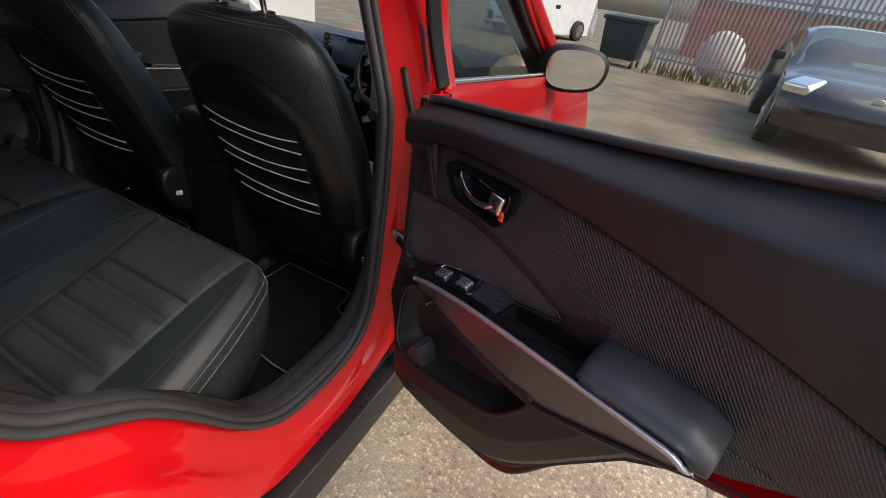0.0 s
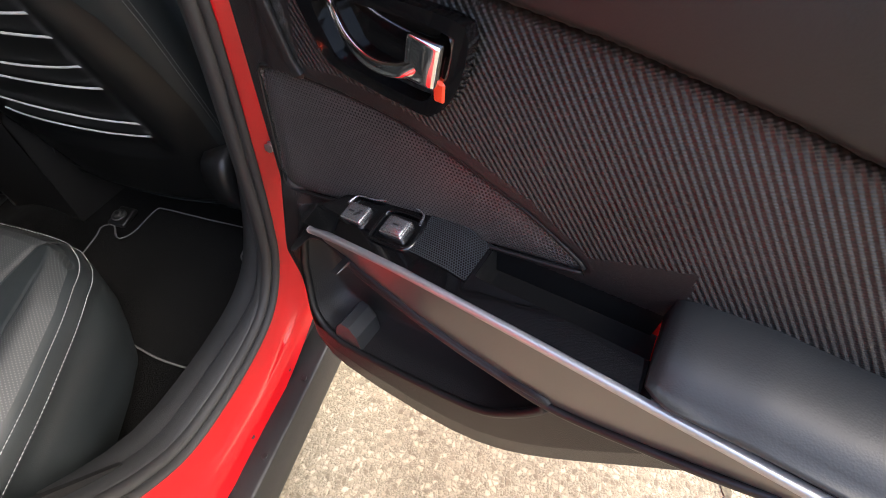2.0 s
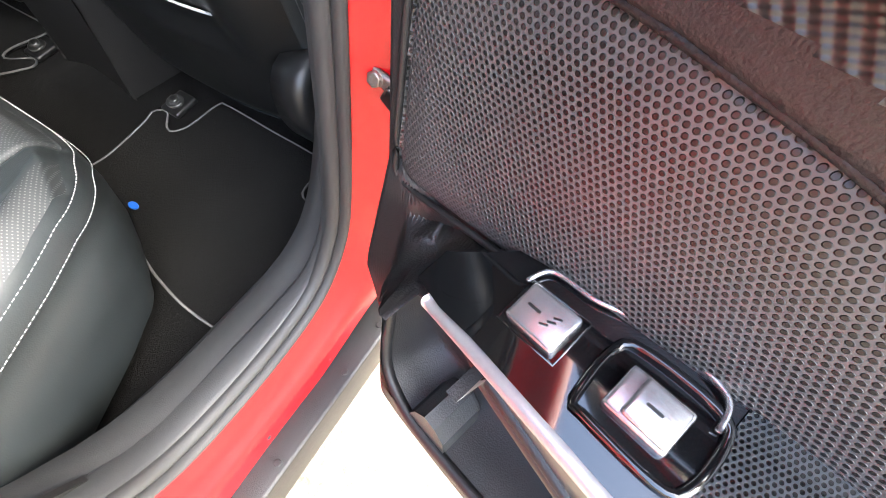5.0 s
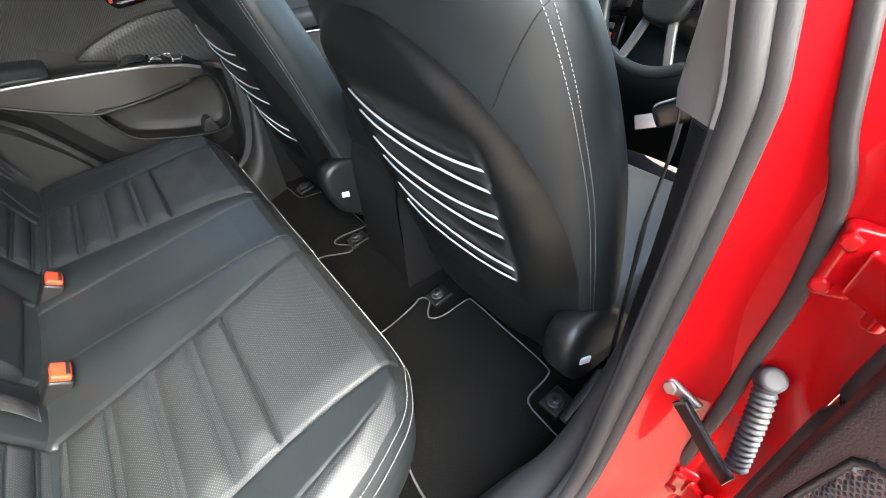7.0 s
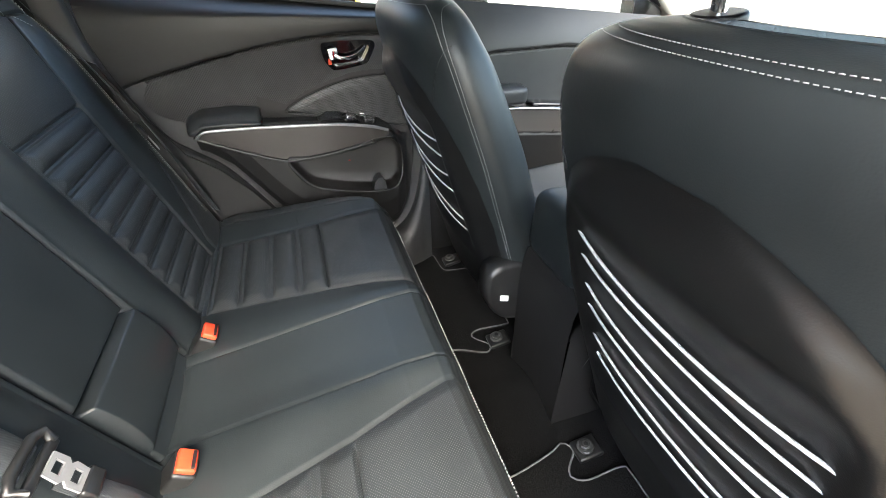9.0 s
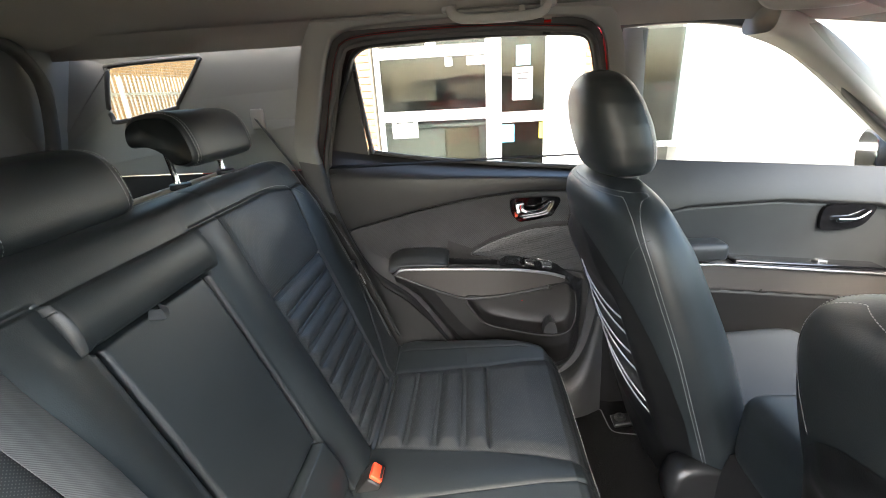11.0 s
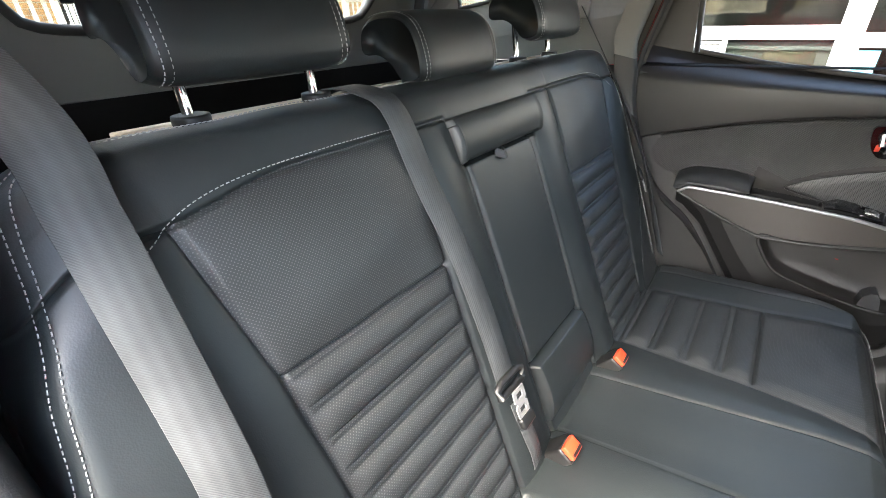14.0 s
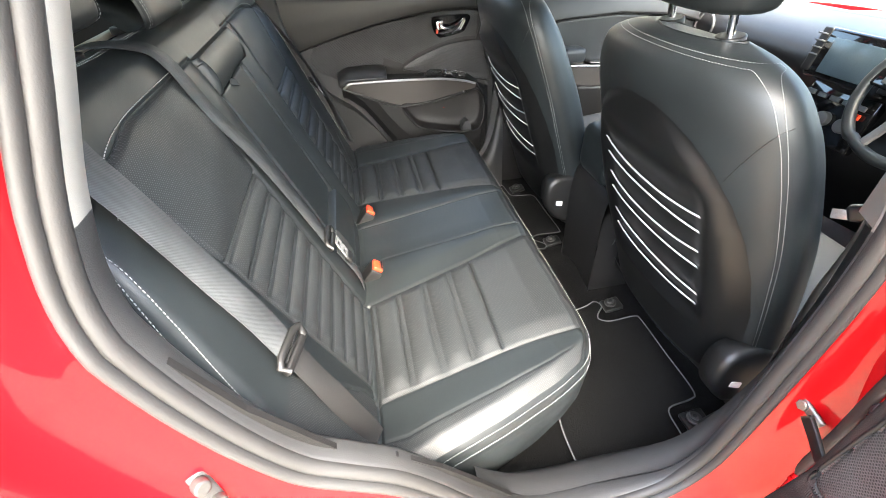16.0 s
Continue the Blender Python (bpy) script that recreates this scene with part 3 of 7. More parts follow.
    # scuff plate over the sill and the wheel arch liner beside the cushion
    S = np.array([[(side * x, y, z) for x, z in ((0.725, 0.419 + d), (0.725 - 0.035 * w, 0.419 + d), (0.725 - 0.07 * w, 0.412 + d), (0.725 - 0.095 * w, 0.375 + d * 0.6), (0.725 - 0.113 * (0.4 + 0.6 * w), 0.308))] for y, d, w in spline([(0.30, 0.10, 1.0), (0.36, 0.045, 1.0), (0.42, 0.012, 1.0), (0.5, 0.0, 1.0), (0.60, 0.0, 1.0), (0.68, 0.03, 0.9), (0.725, 0.10, 0.68), (0.752, 0.22, 0.45), (0.775, 0.40, 0.25)], 28)])
    part("sill_scuff_plate", sheet(S, flip=side > 0), SCUFF, body, "matt dark grey scuff plate")
    # sill cladding
    for x0, x1, z1, nm in ((0.738, 0.764, 0.285, "upper_cladding"), (0.752, 0.818, 0.262, "side_step")):
        part(nm, block(x1 - x0, 1.75, z1 - 0.13, 0.006, m=Matrix.Translation((side * (x0 + x1) / 2, 0.62, (z1 + 0.13) / 2))), PLASTIC, body, "black plastic sill cladding")
    if side > 0:
        for sy in (0.30, 0.46, 0.62, 0.72):
            part("sill_screw", drum(0.0055, 0.004, 0.001, 14, Matrix.Translation((0.802, sy, 0.264))), SOFT, body)
        for sy in (0.33, 0.50, 0.64):
            part("sill_screw", drum(0.0045, 0.004, 0.001, 14, Matrix.Translation((0.772, sy - 0.02, 0.287))), SOFT, body)
    # pillar between the doors, seen from outside
    z = np.linspace(0.30, 1.44, 24)
    prof = [np.stack([side * (side_x(z) + dx), np.interp(z, (0.3, 0.6, 1.0, 1.2, 1.4), (0.80, 0.785, 0.79, 0.765, 0.70)) + dy, z], 1) for dx, dy in ((0.0, 0.0), (0.05, 0.012), (0.088, 0.004), (0.10, 0.02), (0.105, 0.06))]
    part("centre_pillar", sheet(np.array(prof).transpose(1, 0, 2), flip=side > 0), RED, body)
    # far-side pillar cover: same trim, its shade put into the colour
    for word_, z0, z1, mat_, lab, wide in (("pillar_foot_trim", 0.33, 1.013, PLASTIC, "black centre pillar trim", 1.0), ("pillar_cover", 1.017, 1.445, GREYTRIM if side > 0 else SHADETRIM, "pale grey centre pillar cover", 1.9 if side > 0 else 1.0)):
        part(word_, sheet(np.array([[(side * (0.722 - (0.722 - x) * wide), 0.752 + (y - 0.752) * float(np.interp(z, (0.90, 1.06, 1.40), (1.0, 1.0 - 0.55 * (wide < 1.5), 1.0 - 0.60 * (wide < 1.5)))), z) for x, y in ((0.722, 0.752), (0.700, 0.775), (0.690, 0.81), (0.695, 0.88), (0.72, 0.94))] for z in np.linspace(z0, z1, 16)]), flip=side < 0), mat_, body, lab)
    arch_in = [(-0.12, 0.55), (0.34, 0.34), (0.40, 0.34), (0.36, 0.47), (0.30, 0.56), (0.235, 0.65), (0.17, 0.72), (0.10, 0.77), (0.02, 0.90), (-0.02, 1.0), (-0.12, 1.05)]
    part("wheel_arch_trim", holed(arch_in, [], lambda y, z_: (side * (0.675 + (0.022 if side > 0 else 0.0) + 0.03 * (z_ - 0.5)), y, z_), 0.008, (side, 0, 0)), PLASTIC, body, "black wheel arch trim")
    # upper side trim, with the small rear window through it
    def place(y, zz_):
        return (side * (0.735 - 0.12 * max(0.0, zz_ - 1.36) - 0.10 * max(0.0, -0.66 - y)), y, zz_)
    quarter = [(-0.652, 1.300), (-0.656, 1.330), (-0.624, 1.422), (-0.608, 1.438), (-0.362, 1.446), (-0.350, 1.436), (-0.440, 1.334), (-0.460, 1.317), (-0.638, 1.288)]
    upper = [(-0.92, 1.14), (-0.075, 1.13), (-0.055, 1.19), (-0.02, 1.27), (0.02, 1.36), (0.05, 1.44), (0.08, 1.485), (-0.5, 1.51), (-0.80, 1.50)]
    part("rear_side_trim", holed(upper, [quarter], place, 0.012, (side, 0, 0)), SHADETRIM, body, "grey rear pillar trim around a small window")
    lower = [(-0.92, 0.55), (0.03, 0.55), (-0.01, 0.74), (-0.05, 0.85), (-0.09, 0.98), (-0.10, 1.09), (-0.095, 1.13), (-0.92, 1.14)]
    part("luggage_side_trim", holed(lower, [], lambda a, b: (place(a, b)[0] - side * 0.02, a, b), 0.012, (side, 0, 0)), PLASTIC, body)
    q3 = spline([place(a, b) for a, b in quarter], 60, True) + np.array((side * 0.004, 0, 0))
    part("quarter_window_seal", tube(q3, 0.007, 8, True), RUBBER, body)
    gl = part("quarter_window", holed([(a, b) for a, b in quarter], [], lambda a, b: (place(a, b)[0] + side * 0.013, a, b), 0.004, (side, 0, 0)), TINTED, body, "small tinted quarter window")
    gl.visible_shadow = False
    # rail above the doors
    ys = np.linspace(-0.75, 1.45, 40)
    rail = np.array([[(side * x, y, zc - 0.10 * max(0, y - 0.85) ** 2 * 1.3) for x, zc in ((0.60, 1.494), (0.64, 1.484), (0.665, 1.468), (0.672, 1.450))] for y in ys])
    part("roof_rail_trim", sheet(rail, flip=side > 0), LINER, body)
    return body


BODY_R = shell_side(1)
BODY_L = shell_side(-1)
BODY_L.location = (0.03, 0, 0)

# headliner, roof, floor, tailgate
xs, ys = np.linspace(-0.64, 0.64, 41), np.linspace(-0.85, 1.45, 50)
HL = np.array([[(x, y, 1.524 - 0.032 * abs(x / 0.64) ** 3 - 0.13 * max(0, y - 0.85) ** 2 - 0.10 * max(0, -0.25 - y) ** 2 - (0.006 if abs(y - 0.30) < 0.03 else 0)) for y in ys] for x in xs])
ceiling = part("ceiling", sheet(HL), LINER)
tagged(ceiling, "pale grey fabric car headliner", "ceiling", kind="structure")
roof = part("roof_skin", sheet(HL + np.array((0, 0, 0.035)), flip=True), RED)
tagged(roof, "red car roof", "roof", kind="structure")
FL = np.array([[(x, y, 0.308 + 0.05 * math.exp(-(x / 0.10) ** 2) * (1 if y > 0.75 else 0.3) + 0.002 * noise.noise((x * 9, y * 9, 1))) for y in np.linspace(0.1, 1.95, 40)] for x in np.linspace(-0.72, 0.72, 41)])
floor = part("floor", sheet(FL, flip=True), CARPET)
tagged(floor, "black carpeted car floor", "floor", kind="structure")
boot = part("boot_floor", sheet(np.array([[(x, y, 0.72) for y in (-0.98, -0.5, -0.1)] for x in (-0.74, 0, 0.74)]), flip=True), CARPET)
tagged(boot, "black carpeted luggage floor behind the rear seat", "floor", kind="structure")


def gate_place(x, z):
    return (x, -0.885 + 0.42 * (z - 1.2) + 0.05 * (x / 0.6) ** 2, z)


tail = thing("tailgate", "closed tailgate with a wide rear window, grey and black inside", "tailgate", kind="structure")
hole = spline([(-0.36, 1.262), (0.0, 1.250), (0.36, 1.262), (0.435, 1.295), (0.455, 1.365), (0.415, 1.458), (0.28, 1.486), (0, 1.495), (-0.28, 1.486), (-0.415, 1.458), (-0.455, 1.365), (-0.435, 1.295)], 72, True)
part("gate_trim", holed([(-0.80, 1.02), (0.80, 1.02), (0.80, 1.56), (-0.80, 1.56)], [hole], gate_place, 0.03, (0, -1, 0)), SHADETRIM, tail, "pale grey window surround")
part("gate_lower", holed([(-0.80, 0.60), (0.80, 0.60), (0.80, 1.135), (-0.80, 1.135)], [], lambda x, z: (x, gate_place(x, z)[1] + 0.02, z), 0.015, (0, -1, 0)), SOFT, tail)
part("window_rim", tube(np.array([gate_place(a, b) for a, b in hole]) + np.array((0, -0.002, 0)), 0.010, 8, True), RUBBER, tail)
arch = spline([(-0.62, 1.12), (-0.61, 1.28), (-0.57, 1.42), (-0.44, 1.494), (0, 1.510), (0.44, 1.494), (0.57, 1.42), (0.61, 1.28), (0.62, 1.12)], 60)
part("gate_seal", tube(np.array([gate_place(a, b) for a, b in arch]) + np.array((0, 0.045, 0)), 0.017, 8), RUBBER, tail, "thick black rubber tailgate seal")
part("rear_window", holed([tuple(v) for v in hole], [], lambda x, z: (x, gate_place(x, z)[1] - 0.034, z), 0.004, (0, -1, 0)), TINTED, tail).visible_shadow = False
wip = spline([(0.33, -0.905, 1.315), (0.12, -0.900, 1.325), (-0.05, -0.898, 1.320)], 20)
part("wiper", sweep(wip, rounded(0.012, 0.016, 0.004)), SOFT, tail, "black rear wiper")


# ---- front of the cabin ----
scr = thing("windscreen", "sloping clear windscreen", "windscreen", kind="structure")
W = np.array([[(x, 1.98 - 0.72 * t - 0.12 * (x / 0.65) ** 2, 0.985 + 0.44 * t) for t in np.linspace(0, 1, 8)] for x in np.linspace(-0.70, 0.70, 20)])
part("glass", sheet(W), GLASS, scr).visible_shadow = False
for sd in (1, -1):
    ap = spline([(sd * 0.80, 1.80, 0.98), (sd * 0.75, 1.52, 1.18), (sd * 0.68, 1.22, 1.38), (sd * 0.62, 1.05, 1.44)], 24)
    part("front_pillar", sweep(ap, rounded(0.085, 0.06, 0.02)), GREYTRIM, scr, "pale grey windscreen pillar trim")
    part("outer_pillar", sweep(ap + np.array((sd * 0.055, 0.03, 0)), rounded(0.06, 0.05, 0.015)), RED, scr)
bonnet = part("bonnet", sheet(np.array([[(x, y, 0.99 - 0.10 * ((y - 1.9) / 1.0) ** 1.5 - 0.10 * abs(x / 0.82) ** 3 + 0.02 * math.exp(-((abs(x) - 0.45) / 0.1) ** 2)) for y in np.linspace(1.9, 2.9, 14)] for x in np.linspace(-0.80, 0.80, 33)])), RED)
tagged(bonnet, "glossy red car bonnet", "bonnet", kind="structure")
for sd in (1, -1):
    wing = np.array([[(sd * (0.80 + 0.085 * math.sin(min(1, t * 1.6) * math.pi / 2)), y, 1.0 - 0.12 * ((y - 1.45) / 1.3) ** 2 - 0.62 * t ** 1.25) for t in np.linspace(0, 1, 14)] for y in np.linspace(1.42, 2.75, 20)])
    w_ = part("front_wing", sheet(wing, flip=sd > 0), RED)
    tagged(w_, "glossy red front wing", "wing", kind="structure")


def dashboard():
    d = thing("dashboard", "soft dark dashboard with vents, screen and black lower panel", "dashboard")
    prof = spline([(1.98, 0.98), (1.80, 1.00), (1.62, 0.995), (1.52, 0.96), (1.50, 0.90), (1.54, 0.82), (1.50, 0.74), (1.55, 0.62), (1.70, 0.42)], 40)
    P = np.array([[(x, y - 0.02 * math.exp(-((x - 0.37) / 0.2) ** 2) - 0.03 * math.exp(-(x / 0.14) ** 2), z + (0.045 * math.exp(-((x - 0.37) / 0.17) ** 4) if z > 0.9 else 0)) for y, z in prof] for x in np.linspace(-0.74, 0.74, 50)])
    part("fascia", sheet(P), SOFT, d)
    part("binnacle", sweep(spline([(0.20, 1.46, 0.95), (0.24, 1.45, 1.03), (0.37, 1.44, 1.065), (0.50, 1.45, 1.03), (0.54, 1.46, 0.95)], 30), rounded(0.05, 0.012, 0.005), up=(0, 1, 0)), SOFT, d)
    for cx in (0.295, 0.445):
        part("dial", drum(0.055, 0.02, 0.003, 32, pose(cx, 1.475, 0.965, 100)), GLOSS, d)
        part("dial_ring", tube(np.array([(cx + 0.056 * math.cos(a), 1.462, 0.967 + 0.056 * math.sin(a)) for a in np.linspace(0, 2 * math.pi, 40, endpoint=False)]), 0.004, 6, True), CHROME, d)
    sc = part("screen_bezel", block(0.25, 0.03, 0.135, 0.01, m=pose(0.005, 1.468, 0.958, -12)), GLOSS, d)
    part("screen", block(0.165, 0.004, 0.095, 0.002, m=pose(0.005, 1.452, 0.959, -12)), plain("dim_screen", (0.05, 0.075, 0.09), 0.15, vary=0.3), sc, "blue-grey display screen")
    for vx in (-0.085, 0.095):
        v = part("air_vent", block(0.03, 0.02, 0.12, 0.005, m=pose(vx + (-0.03 if vx < 0 else 0.03), 1.462, 0.965, -12)), SOFT, d)
        for k in range(6):
            part("vent_slat", block(0.026, 0.012, 0.004, 0.001, 1, pose(vx + (-0.03 if vx < 0 else 0.03), 1.452, 0.915 + k * 0.019, -12)), SATIN, v)
    st = part("control_panel", block(0.22, 0.03, 0.16, 0.008, m=pose(0.005, 1.485, 0.80, -14)), GLOSS, d)
    for k in range(5):
        part("button", block(0.03, 0.008, 0.014, 0.002, 1, pose(-0.075 + k * 0.04, 1.462, 0.855, -14)), SATIN, st)
    part("hazard_button", block(0.018, 0.01, 0.016, 0.002, 1, pose(0.085, 1.462, 0.83, -14)), ORANGE, st)
    for kx in (-0.065, 0.0, 0.065):
        part("knob", drum(0.021, 0.025, 0.004, 20, pose(kx, 1.46, 0.795, 76)), SATIN, st)
    for vx in (-0.66, 0.66):
        part("side_vent_ring", tube(np.array([(vx + 0.05 * math.cos(a), 1.50, 0.93 + 0.05 * math.sin(a)) for a in np.linspace(0, 2 * math.pi, 30, endpoint=False)]), 0.006, 6, True), SATIN, d)
    part("switch_pod", block(0.09, 0.02, 0.06, 0.008, m=pose(0.60, 1.475, 0.80, -15)), SATIN, d)
    d.location = (0, 0.10, 0)
    return d


dashboard()


def steering_wheel():
    w = thing("steering_wheel", "black leather steering wheel with grey lower spokes and buttons", "steering wheel", at=(0.30, 1.45, 0.955))
    w.rotation_euler = (radians(66), 0, 0)
    w.scale = (0.88, 0.88, 0.88)
    a = np.linspace(0, 2 * math.pi, 64, endpoint=False)
    flat = np.where(np.sin(a) < -0.8, 0.94, 1.0)
    part("rim", tube(np.stack([0.178 * np.cos(a), 0.178 * np.sin(a) * flat, 0 * a], 1), 0.0155, 12, True, 0.017), LEATHER, w, "black leather rim")
    hub = spline([(-0.055, 0.040), (0, 0.050), (0.055, 0.040), (0.064, 0.0), (0.042, -0.048), (0, -0.060), (-0.042, -0.048), (-0.064, 0.0)], 40, True)
    part("airbag_cover", prism(hub, 0.045, Matrix.Translation((0, 0, -0.015)), 0.012, True), SOFT, w)
    part("badge", drum(0.020, 0.004, 0.001, 24, Matrix.Translation((0, 0.02, 0.031))), CHROME, w, "round chrome badge")
    for sd in (1, -1):
        sp = part("side_spoke", sweep(spline([(sd * 0.05, 0.008, 0.004), (sd * 0.12, 0.016, 0.006), (sd * 0.17, 0.02, 0.002)], 10), rounded(0.05, 0.018, 0.006), up=(0, 0, 1)), GLOSS, w)
        for k, bx in enumerate((0.098, 0.128)):
            part("button", block(0.02, 0.024, 0.008, 0.003, m=Matrix.Translation((sd * bx, 0.016, 0.016))), SATIN, sp)
        part("lower_spoke", sweep(spline([(sd * 0.035, -0.05, 0.01), (sd * 0.05, -0.10, 0.006), (sd * 0.07, -0.155, 0.002)], 12), rounded(0.022, 0.014, 0.004), up=(0, 0, 1)), SATIN, w, "grey lower spoke")
    part("column_cover", drum(0.06, 0.22, 0.01, 24, Matrix.Translation((0, 0, -0.13))), SOFT, w)
    return w


steering_wheel()


def console():
    c = thing("centre_console", "black leather-topped console box between the front seats", "console")
    P = [(0.835, 0.33), (0.825, 0.60), (0.835, 0.68), (0.86, 0.70), (1.10, 0.70), (1.40, 0.66), (1.50, 0.62)]
    prof = spline(P, 30)
    G = np.array([[(x * (1 - 0.12 * max(0, (z - 0.5)) ), y, z - 0.012 * abs(x / 0.11) ** 4) for y, z in prof] for x in np.linspace(-0.105, 0.105, 13)])
    part("console_shell", sheet(G, flip=True), PLASTIC, c)
    for sd in (1, -1):
        part("console_side", sheet(np.array([[(sd * 0.104, y, z) for z in np.linspace(0.33, float(np.interp(y, (0.825, 0.85, 0.87, 1.5), (0.60, 0.68, 0.70, 0.60))), 4)] for y in np.linspace(0.83, 1.5, 12)]), flip=sd < 0), PLASTIC, c)
    bm = block(0.185, 0.34, 0.15, 0.045, 6, Matrix.Translation((0, 0.985, 0.765)))
    part("armrest_lid", bm, LEATHER, c, "rounded black leather armrest lid")
    part("gear_lever", sweep(spline([(0, 1.30, 0.66), (0, 1.30, 0.76), (0, 1.29, 0.80)], 10), circle(0.02, 12), scale=np.linspace(0.5, 1.3, 10)), LEATHER, c)
    return c


console()


# ---- rear seat ----
MID = 0.012
BACK_O, BACK_U, BACK_N = np.array((0, 0.152, 0.58)), np.array((0, -0.363, 0.932)), np.array((0, 0.932, 0.363))


def flare(S):
    """How much further out the right bolster reaches, by the height along the slope."""
    return np.interp(S, (0.0, 0.24, 0.30, 0.42, 0.51, 0.58), (0.088, 0.082, 0.070, 0.048, 0.035, 0.028))


def back_depth(X, S):
    """How far the padding of the rear backrest stands out, over x and the height along the slope."""
    a = np.abs(X - MID)
    outer = np.interp(S, (0, 0.384, 0.574, 0.7), (0.475, 0.506, 0.539, 0.55))
    inner = np.interp(S, (0, 0.384, 0.574, 0.7), (0.238, 0.230, 0.222, 0.22))
    top = 0.578 - 0.010 * smoothstep(a, 0.40, 0.55) * 2
    d = np.zeros_like(X)
    ins = (a > inner) & (a < outer)
    low = S < 0.384
    # ribs and the plain upper panel of each insert
    ph = np.mod(0.384 - S, 0.0445)
    wide = np.clip((ph - 0.0095) / 0.035, 0, 1)
    rib = np.where(ph < 0.0095, 0.0035 * np.sin(np.pi * np.clip(ph / 0.0095, 0, 1)) ** 0.5, 0.0105 * np.sin(np.pi * wide) ** 0.45) - 0.003
    taper = smoothstep(a - inner, 0.0, 0.022) * smoothstep(outer - a, 0.0, 0.026)
    d += np.where(ins & low, rib * taper, 0)
    d += np.where(ins & ~low & (S < top), 0.012 * np.sin(np.pi * np.clip((S - 0.384) / 0.19, 0, 1)) ** 0.5 * np.sin(np.pi * np.clip((a - inner) / (outer - inner), 0, 1)) ** 0.4, 0)
    # bolsters
    t = np.clip((a - outer) / (0.642 + flare(S) * (X > 0) - outer), 0, 1)
    bol = (a >= outer) & (S < 0.60)
    fade = 1 - smoothstep(S, 0.50, 0.62)
    d += np.where(bol, fade * 0.012 * np.sin(np.pi * np.clip(t * 0.72 + 0.02, 0, 1)) ** 0.8, 0)
    t2 = np.clip((inner - a) / (inner - 0.125), 0, 1)
    d += np.where((a < inner) & (a > 0.118), fade * 0.012 * np.sin(np.pi * np.clip(t2, 0, 1)) ** 0.9, 0)
    # folding armrest with the padded roll above it
    arm = a < 0.104
    d += np.where(arm & (S < 0.505) & (S > 0.12), 0.006 * np.sin(np.pi * np.clip((S - 0.12) / 0.385, 0, 1)) ** 0.3 - 0.006, 0)
    d += np.where((a < 0.135) & (S >= 0.505) & (S < 0.575), 0.020 * np.sin(np.pi * np.clip((S - 0.500) / 0.085, 0, 1)) ** 0.5, 0)
    d += np.where(arm & (S <= 0.12), 0.018 * np.sin(np.pi * np.clip(S / 0.14, 0, 1)) ** 0.5, 0)
    # seams
    d -= 0.007 * groove(a - outer, 0.0032) * (S < top)
    d -= 0.007 * groove(a - inner, 0.0032) * (S < top)
    d -= 0.006 * groove(S - top, 0.003) * (a > 0.135)
    d -= 0.006 * groove(S - 0.384, 0.0028) * ins
    d -= 0.020 * groove(a - 0.110, 0.0035) * (S < 0.51)
    d -= 0.012 * groove(S - 0.503, 0.0035) * (a < 0.12)
    d -= 0.014 * groove(S - 0.123, 0.0035) * (a < 0.107)
    wedge_line = np.interp(S, (0.0, 0.22), (0.505, 0.60))
    d -= 0.004 * groove(a - wedge_line, 0.0025) * (S < 0.235) * (a > outer)
    d += 0.0016 * np.sin(X * 31 + S * 23) * np.sin(S * 37 - X * 11) * ins * ~low
    return d


def back_profile(n):
    """The section of the backrest, front bottom, over the top, to the rear."""
    pts = [(0.170, 0.535), (0.152, 0.58), (0.075, 0.777), (0.0, 0.970), (-0.050, 1.098), (-0.069, 1.142), (-0.086, 1.160), (-0.12, 1.164), (-0.165, 1.157), (-0.186, 1.147), (-0.195, 1.128), (-0.196, 1.09)]
    return spline(pts, n)


